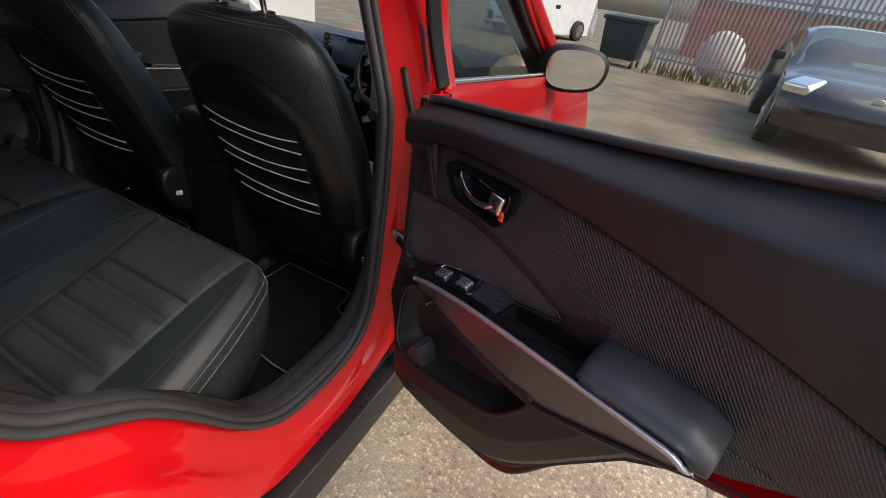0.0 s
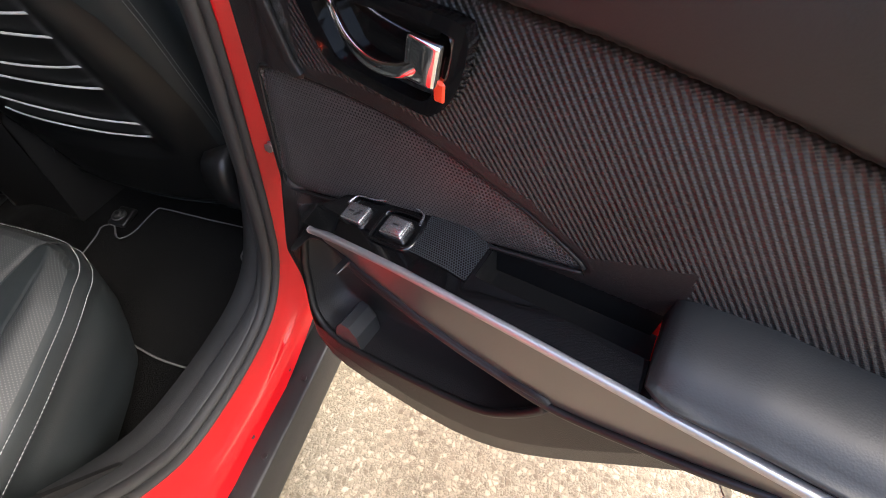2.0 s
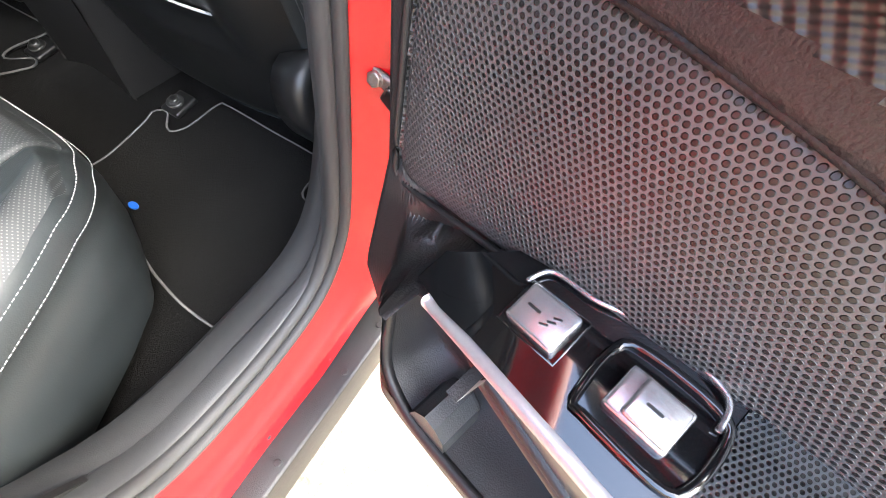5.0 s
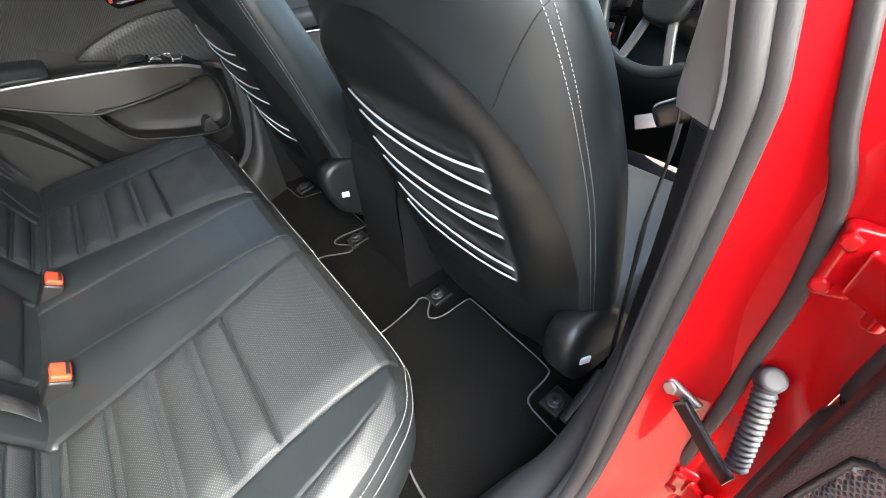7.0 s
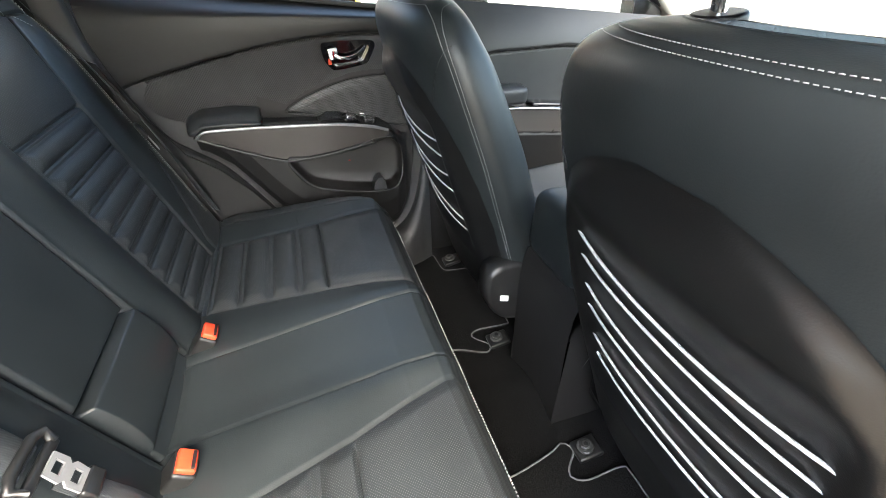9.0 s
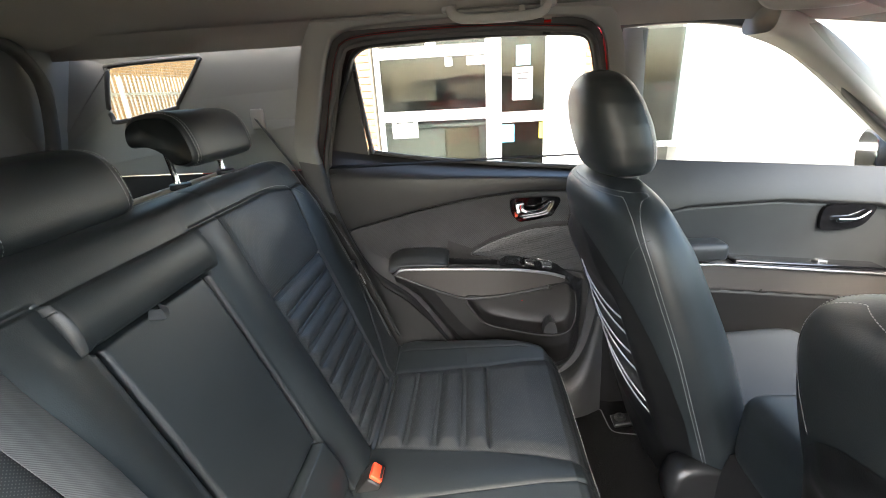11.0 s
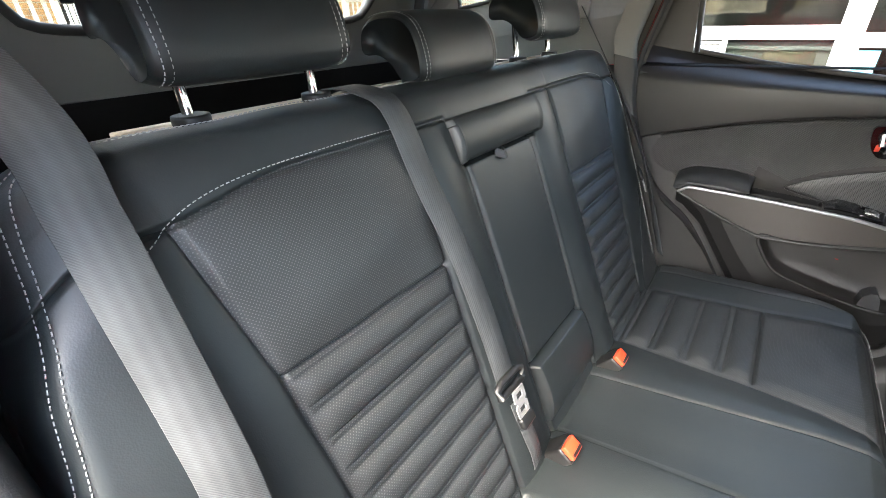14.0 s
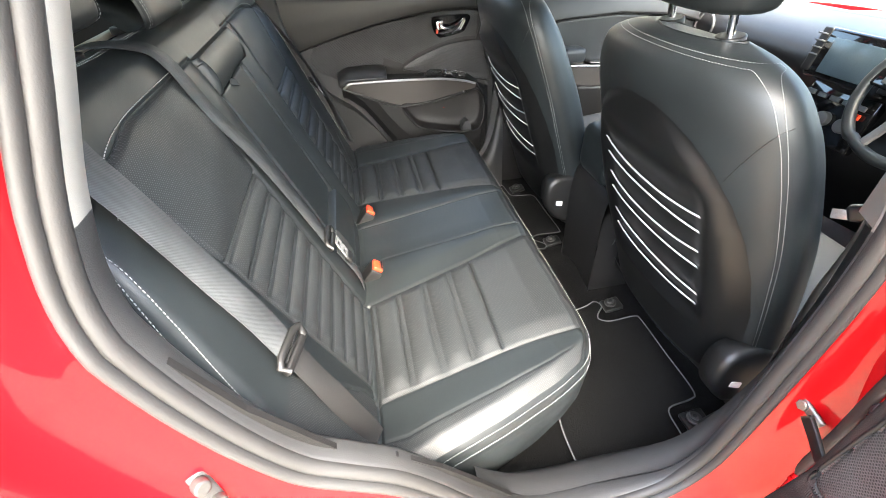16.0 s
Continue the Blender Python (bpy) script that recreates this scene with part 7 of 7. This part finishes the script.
# grab handles and sun visor under the ceiling
def grab(y0, y1, x0=-0.565, z0=1.470):
    g = thing("grab_handle", "pale grey fold-down grab handle on the roof rail", "grab handle", "grab handles")
    pts = spline([(x0, y0, z0 + 0.006), (x0 + 0.012, y0 + 0.012, z0 - 0.018), (x0 + 0.014, y0 + 0.05, z0 - 0.027), (x0 + 0.014, y1 - 0.05, z0 - 0.027), (x0 + 0.012, y1 - 0.012, z0 - 0.018), (x0, y1, z0 + 0.006)], 40)
    part("grip", sweep(pts, rounded(0.020, 0.016, 0.006), up=(1, 0, 0)), GREYTRIM, g)
    for yy_ in (y0, y1):
        part("mount", block(0.030, 0.034, 0.028, 0.008, 3, Matrix.Translation((x0 - 0.004, yy_, z0 + 0.004))), GREYTRIM, g)
    part("coat_hook", block(0.012, 0.014, 0.020, 0.004, 2, Matrix.Translation((x0 + 0.010, y1 - 0.06, z0 - 0.016))), GREYTRIM, g)
    return g


grab(0.34, 0.56, -0.555, 1.498)
grab(1.0, 1.22, -0.555, 1.485)
vis = thing("sun_visor", "folded pale grey sun visor", "sun visor")
part("visor_board", block(0.36, 0.15, 0.016, 0.007, 3, pose(-0.36, 1.22, 1.455, -20)), LINER, vis)


# ---- outside: building, yard wall, fences, bins, parked vehicles ----
BRICKCOL = plain("orange_brick", (0.42, 0.17, 0.085), 0.85, grain=0.6, grain_scale=60, vary=0.35, stain_scale=14)
MORTAR = plain("pale_mortar", (0.36, 0.31, 0.25), 0.9, grain=0.5, grain_scale=200)
YELLOWBRICK = plain("buff_brick", (0.33, 0.175, 0.065), 0.85, grain=0.6, grain_scale=60, vary=0.3, stain_scale=9)
RENDER = plain("white_painted_render", (0.58, 0.57, 0.54), 0.8, grain=0.4, grain_scale=120, vary=0.05)
UPVC = plain("white_window_frame", (0.82, 0.82, 0.80), 0.35, vary=0.03)
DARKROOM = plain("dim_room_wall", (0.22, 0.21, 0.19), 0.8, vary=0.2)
GALV = plain("galvanised_steel", (0.34, 0.35, 0.355), 0.45, metal=0.6, grain=0.2, grain_scale=60, vary=0.25)
BINMAT = plain("dark_bin_plastic", (0.025, 0.03, 0.032), 0.5, vary=0.2)
LEAF = plain("weed_green", (0.10, 0.16, 0.04), 0.6, vary=0.4, grain_scale=80)
TIMBER = plain("raw_timber", (0.45, 0.30, 0.13), 0.7, vary=0.25, grain=0.3, grain_scale=60)
CHAIRWOOD = plain("tan_chair_cover", (0.27, 0.22, 0.15), 0.6, vary=0.2)

BX = -4.6
bld = thing("office_building", "white-rendered office front with brick piers and large white windows", "building")


def wall_block(y0, y1, z0, z1, mat_, nm, x0=BX, thick=0.25, label=""):
    return part(nm, block(thick, y1 - y0, z1 - z0, 0.006, 1, Matrix.Translation((x0 - thick / 2, (y0 + y1) / 2, (z0 + z1) / 2))), mat_, bld, label)


for y0, y1, z0, z1 in ((-1.30, -1.02, 0, 3.4), (1.79, 2.10, 0, 3.4), (2.70, 6.5, 0, 3.4), (-0.72, 1.25, 1.94, 3.4), (1.25, 1.61, 0, 3.4), (-1.25, 1.79, 2.7, 3.4)):
    wall_block(y0, y1, z0, z1, RENDER, "rendered_wall")
piers = []
for y0, y1 in ((-1.02, -0.72), (1.61, 1.79)):
    pr = wall_block(y0, y1, 0, 2.7, MORTAR, "brick_pier", BX + 0.03, 0.25, "orange brick pier")
    piers.append((pr, y0, y1))


def glazed(y0, y1, z0, z1, frame_w=0.055, room=True):
    """A white window: frame, glass and a dim room behind."""
    w = part("window", holed([(y0, z0), (y1, z0), (y1, z1), (y0, z1)], [[(y0 + frame_w, z0 + frame_w), (y1 - frame_w, z0 + frame_w), (y1 - frame_w, z1 - frame_w), (y0 + frame_w, z1 - frame_w)]], lambda a, b: (BX + 0.01, a, b), 0.07, (-1, 0, 0)), UPVC, bld, "white window frame")
    g_ = part("pane", block(0.006, y1 - y0 - 2 * frame_w, z1 - z0 - 2 * frame_w, 0, 1, Matrix.Translation((BX - 0.03, (y0 + y1) / 2, (z0 + z1) / 2))), GLASS, w)
    g_.visible_shadow = False
    return w


for y0, y1, z0, z1 in ((-0.69, 0.60, 1.06, 1.73), (-0.69, 0.60, 0.40, 1.06), (-0.69, -0.05, 1.73, 1.94), (-0.05, 0.60, 1.73, 1.94), (0.66, 1.25, 1.00, 1.94), (0.66, 1.25, 0.30, 1.00), (2.10, 2.70, 0.6, 2.0)):
    glazed(y0, y1, z0, z1)
wall_block(0.60, 0.66, 0.0, 1.94, UPVC, "door_post")
wall_block(-0.72, 0.60, 0.0, 0.40, RENDER, "plinth")
wall_block(0.66, 1.25, 0.0, 0.30, UPVC, "door_kick_panel")
room = thing("office_room", "dim office interior behind the windows, desk and posters", "room", kind="structure")
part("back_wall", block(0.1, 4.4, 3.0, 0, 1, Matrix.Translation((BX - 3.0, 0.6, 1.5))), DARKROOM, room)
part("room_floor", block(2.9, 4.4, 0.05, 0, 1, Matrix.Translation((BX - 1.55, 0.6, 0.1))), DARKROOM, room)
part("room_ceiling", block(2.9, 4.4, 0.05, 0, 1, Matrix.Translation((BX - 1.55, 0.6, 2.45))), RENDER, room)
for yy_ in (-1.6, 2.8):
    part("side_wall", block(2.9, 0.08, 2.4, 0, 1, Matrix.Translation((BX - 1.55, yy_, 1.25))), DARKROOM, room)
desk = thing("reception_desk", "pale office counter behind the window", "desk")
part("counter", block(0.6, 1.5, 0.75, 0.01, 2, Matrix.Translation((BX - 1.2, -0.1, 0.48))), RENDER, desk)
part("counter_top", block(0.7, 1.6, 0.04, 0.01, 2, Matrix.Translation((BX - 1.2, -0.1, 0.88))), UPVC, desk)
chair_o = thing("office_chair", "brown office chair behind the lower window", "chair")
part("chair_back", block(0.10, 0.45, 0.5, 0.04, 4, pose(BX - 0.55, 0.25, 0.62, 0, 0, 20)), CHAIRWOOD, chair_o)
part("chair_seat", block(0.45, 0.45, 0.08, 0.03, 4, Matrix.Translation((BX - 0.6, 0.0, 0.42))), CHAIRWOOD, chair_o)
part("chair_foot", drum(0.25, 0.3, 0.02, 20, Matrix.Translation((BX - 0.6, 0.0, 0.27))), SOFT, chair_o)
for name, lab, y, z, w, h, mat_, bars in (("wall_poster", "large dim picture poster inside the office window", -0.31, 1.43, 0.54, 0.42, plain("dim_photo_print", (0.20, 0.15, 0.11), 0.5, vary=0.6, stain_scale=9), 0), ("window_notice", "white notice sheet on the glass", 0.952, 1.35, 0.22, 0.34, WHITEPAPER, 2), ("window_notice", "pale blue notice on the glass door", 0.958, 1.64, 0.15, 0.20, plain("pale_blue_card", (0.25, 0.60, 0.72), 0.6), 3),
                                              ("window_notice", "cream notice with fine print on the lower pane", -0.40, 0.925, 0.30, 0.21, WHITEPAPER, 5), ("window_notice", "small white card on the glass", 0.14, 1.62, 0.08, 0.09, WHITEPAPER, 0), ("window_notice", "white card with a blue line", 0.44, 1.62, 0.20, 0.09, WHITEPAPER, 1), ("window_notice", "blue and white card on the lower door pane", 0.79, 0.82, 0.15, 0.20, plain("blue_card", (0.12, 0.45, 0.62), 0.6), 2), ("window_notice", "yellow strip on the lower door pane", 1.17, 0.84, 0.05, 0.18, plain("yellow_card", (0.7, 0.62, 0.05), 0.6), 0)):
    nt = thing(name, lab, "notice" if name != "wall_poster" else "poster", "notices on the windows" if name != "wall_poster" else "")
    off = -0.022 if name != "wall_poster" else -0.35
    part("sheet", block(0.003, w, h, 0.0005, 1, Matrix.Translation((BX + off, y, z))), mat_, nt)
    for k in range(bars):
        part("print_bar", block(0.001, w * (0.7 - 0.1 * (k % 2)), h * 0.05, 0, 1, Matrix.Translation((BX + off + 0.0025, y, z + h * (0.32 - 0.16 * k)))), SOFT if mat_ is WHITEPAPER else WHITEPAPER, nt)
ring_n = thing("round_sign_mark", "grey ring printed on the white door notice", "notice", "notices on the windows")
part("ring", tube([(BX - 0.018, 0.952 + 0.085 * math.cos(a), 1.34 + 0.085 * math.sin(a)) for a in np.linspace(0, 2 * math.pi, 36, endpoint=False)], 0.004, 6, True), SATIN, ring_n)


def lettering(text, at, size, matrix, material, owner):
    c = bpy.data.curves.new("letters", "FONT")
    c.body, c.size, c.extrude = text, size, 0.002
    ob = new("letters", c)
    dg = bpy.context.evaluated_depsgraph_get()
    data = bpy.data.meshes.new_from_object(ob.evaluated_get(dg))
    bpy.data.objects.remove(ob)
    o2 = part("letters", data, material, owner)
    o2.matrix_basis = matrix
    return o2


# palisade fences and the brick wall behind the car
def palisade(x0, y0, x1, y1, height, label, tone=GALV, pitch=0.100):
    L = math.hypot(x1 - x0, y1 - y0)
    ux, uy = (x1 - x0) / L, (y1 - y0) / L
    fence = thing("palisade_fence", label, "fence", "palisade fences", at=(x0, y0, 0))
    fence.rotation_euler = (0, 0, math.atan2(uy, ux))
    w = 0.046
    out = [(-w / 2, 0.06), (w / 2, 0.06), (w / 2, height - 0.10), (w * 0.30, height - 0.03), (0.012, height), (-0.012, height), (-w * 0.30, height - 0.03), (-w / 2, height - 0.10)]
    verts = [(a, 0.008 * (1 - (abs(a) / (w / 2)) ** 2) * -1 - 0.004, b) for a, b in out] + [(a, 0.004, b) for a, b in out]
    n = len(out)
    faces = [tuple(range(n)), tuple(range(2 * n - 1, n - 1, -1))] + [(i, i + n, (i + 1) % n + n, (i + 1) % n) for i in range(n)]
    data = mesh_of(verts, faces, False)
    data.name = "pale"
    data.materials.append(tone)
    for i in range(int(L / pitch)):
        ob = new("pale", data)
        ob.parent = fence
        ob.location = (0.08 + i * pitch, -0.03 + 0.004 * math.sin(i * 3.1), 0)
    for hz in (0.35, height - 0.38):
        part("rail", block(L, 0.012, 0.05, 0.003, 1, Matrix.Translation((L / 2, 0.0, hz))), tone, fence)
        part("rail_flange", block(L, 0.045, 0.006, 0, 1, Matrix.Translation((L / 2, 0.022, hz + 0.024))), tone, fence)
    k = 0.0
    while k <= L + 0.01:
        part("fence_post", block(0.06, 0.09, height - 0.05, 0.004, 1, Matrix.Translation((k, 0.06, (height - 0.05) / 2))), tone, fence)
        k += 2.75
    return fence


palisade(-14.0, -6.9, 4.0, -6.9, 1.98, "pale weathered palisade fence along the rear yard wall", plain("weathered_cream_steel", (0.46, 0.42, 0.34), 0.6, vary=0.15), 0.125)
rw = thing("yard_wall", "long buff brick yard wall behind the fence", "wall", kind="structure")
part("wall_core", block(26, 0.3, 4.2, 0, 1, Matrix.Translation((-5, -8.2, 2.1))), MORTAR, rw)
palisade(0.6, 12.7, 11.0, 11.2, 2.2, "grey galvanised palisade fence at the yard edge")
far = thing("brick_shed", "low red brick shed with grey sheet roof beyond the fence", "building")
part("shed_wall", block(16, 0.3, 2.0, 0.01, 1, pose(9, 19.5, 1.0, 0, 0, -10)), plain("red_brick_far", (0.36, 0.13, 0.075), 0.85, vary=0.3, stain_scale=5), far)
part("shed_roof", block(17, 4.0, 0.12, 0.01, 1, pose(9.4, 21.2, 2.35, 12, 0, -10)), plain("grey_sheet_roof", (0.20, 0.20, 0.20), 0.6, vary=0.2), far)
for k, (ox, oy, w_) in enumerate(((2.2, 14.0, 1.2), (4.4, 14.2, 1.4), (6.4, 13.6, 1.0))):
    bag = thing("builders_bag", "off-white builder's bag of rubble behind the fence", "bag", "builder's bags")
    bm = bmesh.new()
    bmesh.ops.create_icosphere(bm, subdivisions=3, radius=0.5)
    for v in bm.verts:
        q = 1 + 0.18 * noise.noise(v.co * 2.3 + Vector((k * 5, 0, 0)))
        v.co = Vector((v.co.x * w_ * q, v.co.y * 0.9 * q, max(-0.4, v.co.z) * 1.25 * q))
    for f in bm.faces:
        f.smooth = True
    part("sack", bm, plain("dirty_canvas", (0.55, 0.50, 0.42), 0.9, grain=0.5, grain_scale=40, vary=0.25), bag).location = (ox, oy + 0.6, 0.5)


def wheelie_bin(x, y, rz):
    b = thing("wheeled_bin", "dark four-wheeled rubbish bin with open timber behind", "bin", at=(x, y, 0))
    b.rotation_euler = (0, 0, radians(rz))
    bm = block(1.05, 0.75, 0.85, 0.03, 3, Matrix.Translation((0, 0, 0.60)))
    for v in bm.verts:
        k = 0.86 + 0.14 * (v.co.z - 0.17) / 0.86
        v.co.x *= k; v.co.y *= k
    part("tub", bm, BINMAT, b)
    part("lid", block(1.14, 0.84, 0.10, 0.03, 3, pose(0, 0, 1.07, 3)), BINMAT, b, "dark bin lid")
    for sx in (-0.42, 0.42):
        for sy in (-0.28, 0.28):
            part("castor", drum(0.085, 0.05, 0.01, 20, pose(sx, sy, 0.085, 0, 90)), RUBBER, b)
    for k in range(4):
        part("tub_rib", block(0.03, 0.78, 0.62, 0.008, 1, Matrix.Translation((-0.42 + k * 0.28, 0, 0.62))), BINMAT, b)
    return b


wheelie_bin(-0.15, 12.9, -10)
pal = thing("timber_pallet", "raw timber pallet leaning by the bin", "pallet")
for k in range(5):
    part("board", block(0.9, 0.02, 0.09, 0.003, 1, pose(-0.4, 13.9 + 0.002 * k, 0.08 + 0.20 * k, 12)), TIMBER, pal)
for k in range(3):
    part("bearer", block(0.09, 0.05, 0.9, 0.003, 1, pose(-0.8 + 0.4 * k, 13.94, 0.46, 12)), TIMBER, pal)


def vehicle(label, paint, at, rz, sx=1.0, sz=1.0, van=False):
    """A parked car or van: body, glasshouse, lights, wheels."""
    c = thing("parked_van" if van else "parked_car", label, "van" if van else "car", at=at)
    c.rotation_euler = (0, 0, radians(rz))
    if van:
        prof = [(-2.2, 0.35), (-2.25, 0.9), (-2.2, 1.75), (-2.0, 1.9), (0.6, 1.92), (1.0, 1.8), (1.55, 1.15), (2.1, 0.98), (2.25, 0.75), (2.25, 0.35)]
    else:
        prof = [(-2.0, 0.35), (-2.05, 0.75), (-1.95, 1.0), (-1.6, 1.35), (-1.0, 1.46), (-0.1, 1.45), (0.45, 1.25), (0.95, 0.98), (1.6, 0.88), (1.95, 0.72), (2.02, 0.5), (1.98, 0.3)]
    pr = spline(prof, 60)
    top = pr[:, 1]
    P = []
    for u in np.linspace(-1, 1, 25):
        row = []
        for a, b in pr:
            wide = 0.88 - 0.16 * smoothstep(np.array(b), 0.9, 1.5)
            drop = 0.10 * abs(u) ** 5 * (b > 0.8)
            nose = 0.28 * abs(u) ** 3 * smoothstep(np.array(a), 1.2, 2.0)
            row.append((u * float(wide), a - float(nose) * 0.9, b * sz - drop))
        P.append(row)
    P = np.array(P)
    part("body_shell", sheet(P), paint, c)
    for sg in (1, -1):
        side = np.array([[(sg * (0.88 - 0.16 * float(smoothstep(np.array(b), 0.9, 1.5))), a - 0.25 * float(smoothstep(np.array(a), 1.2, 2.0)), z * sz - 0.1 * (b > 0.8)) for z in np.linspace(0.28, b, 5)] for a, b in pr])
        part("body_side", sheet(side, flip=sg < 0), paint, c)
        if not van:
            sw = [(-1.5, 0.98), (-1.35, 1.25), (-0.9, 1.36), (-0.15, 1.35), (0.30, 1.20), (0.72, 0.98)]
            part("side_window", prism(sw, 0.01, basis((sg * 0.80, 0, 0), (0, 1, 0), (-sg * 0.18, 0, 0.98), (sg, 0, 0.18)) @ Matrix.Translation((0, 0, 0.0))), GLOSS, c)
        hl = part("headlamp", block(0.30, 0.34, 0.13, 0.045, 4, pose(sg * 0.68, 1.68 if not van else 2.0, 0.78 * sz, -15, 0, sg * -35)), CHROME, c, "clear headlamp")
        part("mirror", block(0.16, 0.09, 0.12, 0.035, 3, Matrix.Translation((sg * 0.98, 0.55, 1.02 * sz))), SOFT, c, "black door mirror")
        for wy in (-1.25, 1.25):
            wh = part("wheel", drum(0.33, 0.22, 0.04, 32, pose(sg * 0.78, wy, 0.33, 0, 90)), RUBBER, c)
            part("rim", drum(0.21, 0.03, 0.01, 24, pose(sg * 0.89, wy, 0.33, 0, 90)), SATIN, wh)
            for k in range(5):
                part("spoke", block(0.02, 0.05, 0.19, 0.006, 1, pose(sg * 0.908, wy, 0.33, 72 * k) @ Matrix.Translation((0, 0, 0.10))), SILVER, wh)
    ws = sheet(np.array([[(u * (0.66 + 0.12 * t), (0.10 if not van else 0.98) + t * (0.78 if not van else 0.56), (1.43 if not van else 1.80) * sz - t * (0.44 if not van else 0.62) * sz + 0.012 - 0.05 * abs(u) ** 3) for t in np.linspace(0, 1, 6)] for u in np.linspace(-1, 1, 12)]))
    part("windscreen", ws, plain("tinted_screen_glass", (0.10, 0.13, 0.13), 0.08, coat=0.5), c, "sloping grey windscreen")
    part("grille", block(1.15, 0.10, 0.26, 0.05, 4, Matrix.Translation((0, 1.90 if not van else 2.2, 0.52))), GLOSS, c)
    part("number_plate", block(0.52, 0.012, 0.11, 0.004, 1, Matrix.Translation((0, 1.97 if not van else 2.27, 0.50))), WHITEPAPER, c, "white plate with dark bars")
    for k in range(5):
        part("plate_bar", block(0.05, 0.004, 0.07, 0, 1, Matrix.Translation((-0.16 + 0.08 * k, 1.978 if not van else 2.278, 0.50))), SOFT, c)
    part("badge", drum(0.07, 0.012, 0.004, 24, pose(0, 1.90 if not van else 2.27, 0.74, 75)), CHROME, c, "oval chrome badge")
    return c


vehicle("black parked hatchback with pale windscreen", plain("black_paint", (0.012, 0.013, 0.015), 0.22, coat=1.0), (3.45, 8.4, 0), 176)
vehicle("white parked van beyond the bin", plain("white_paint", (0.75, 0.75, 0.74), 0.25, coat=0.8), (-3.6, 17.0, 0), 160, van=True)

# weeds along the fence
wd = bmesh.new()
rng = random.Random(4)
for _ in range(380):
    t = rng.random()
    x, y = 0.6 + 10.4 * t + rng.gauss(0, 0.15), 12.55 - 1.5 * t + rng.gauss(0, 0.15)
    a, h = rng.random() * 6.28, 0.08 + 0.26 * rng.random()
    q = Vector((math.cos(a), math.sin(a), 0)) * 0.03
    tip = Vector((x + rng.gauss(0, 0.05), y + rng.gauss(0, 0.05), h))
    b0 = Vector((x, y, 0))
    midp = (b0 + tip) / 2 + Vector((0, 0, 0.02))
    v = [wd.verts.new(p) for p in (b0 - q * 0.5, b0 + q * 0.5, midp + q, tip, midp - q)]
    wd.faces.new(v)
weeds = part("weeds", wd, LEAF)
tagged(weeds, "straggling green weeds along the fence foot", "weeds", kind="stuff")

# pieces: bricks of the piers and the rear wall
def brick_mesh(lx, ly, lz):
    bm = block(lx, ly, lz, 0.004, 1)
    data = bpy.data.meshes.new("brick")
    bm.to_mesh(data)
    bm.free()
    return data


bm_full = brick_mesh(0.02, 0.215, 0.065)
bm_full.materials.append(BRICKCOL)
bm_half = brick_mesh(0.02, 0.10, 0.065)
bm_half.materials.append(BRICKCOL)
for pr, y0, y1 in piers:
    for r in range(9, 32):
        z = 0.04 + r * 0.075
        w = y1 - y0
        if r % 2 == 0:
            spots = [((y0 + y1) / 2, bm_full)]
        else:
            spots = [(y0 + w * 0.25, bm_half), (y0 + w * 0.75, bm_half)]
        for yb, data in spots:
            ob = new("brick", data)
            ob.parent = pr
            ob.location = (BX + 0.036, yb, z)
            ob.scale = (1, w / 0.232, 1)
# rear wall: courses of bricks as one joined sheet
vs, fs = [], []
for r in range(4, 40):
    z0 = 0.02 + r * 0.075
    xx = -16.0 + (0.1125 if r % 2 else 0)
    while xx < 6:
        k = len(vs)
        j = 0.004 * rng.random()
        for dx, dz in ((0, 0), (0.215, 0), (0.215, 0.065), (0, 0.065)):
            vs.append((xx + dx, -8.04 + j, z0 + dz))
        for dx, dz in ((0, 0), (0.215, 0), (0.215, 0.065), (0, 0.065)):
            vs.append((xx + dx, -8.06, z0 + dz))
        fs += [(k, k + 3, k + 2, k + 1), (k, k + 1, k + 5, k + 4), (k + 2, k + 3, k + 7, k + 6), (k + 1, k + 2, k + 6, k + 5), (k + 3, k, k + 4, k + 7)]
        xx += 0.225
bk = part("brick_courses", mesh_of(vs, fs, False), YELLOWBRICK, rw)
bk["kind"] = "stuff"
win = thing("barred_window", "white barred window in the yard wall", "window")
part("window_frame", holed([(-2.48, 1.26), (-1.52, 1.26), (-1.52, 1.90), (-2.48, 1.90)], [[(-2.41, 1.32), (-1.59, 1.32), (-1.59, 1.84), (-2.41, 1.84)]], lambda a, b: (a, -7.98, b), 0.08, (0, -1, 0)), UPVC, win)
for k in range(7):
    part("bar", block(0.03, 0.03, 0.56, 0.004, 1, Matrix.Translation((-2.33 + 0.11 * k, -7.99, 1.58))), UPVC, win)
part("dark_pane", block(0.84, 0.02, 0.54, 0, 1, Matrix.Translation((-2.0, -8.03, 1.58))), GLOSS, win)
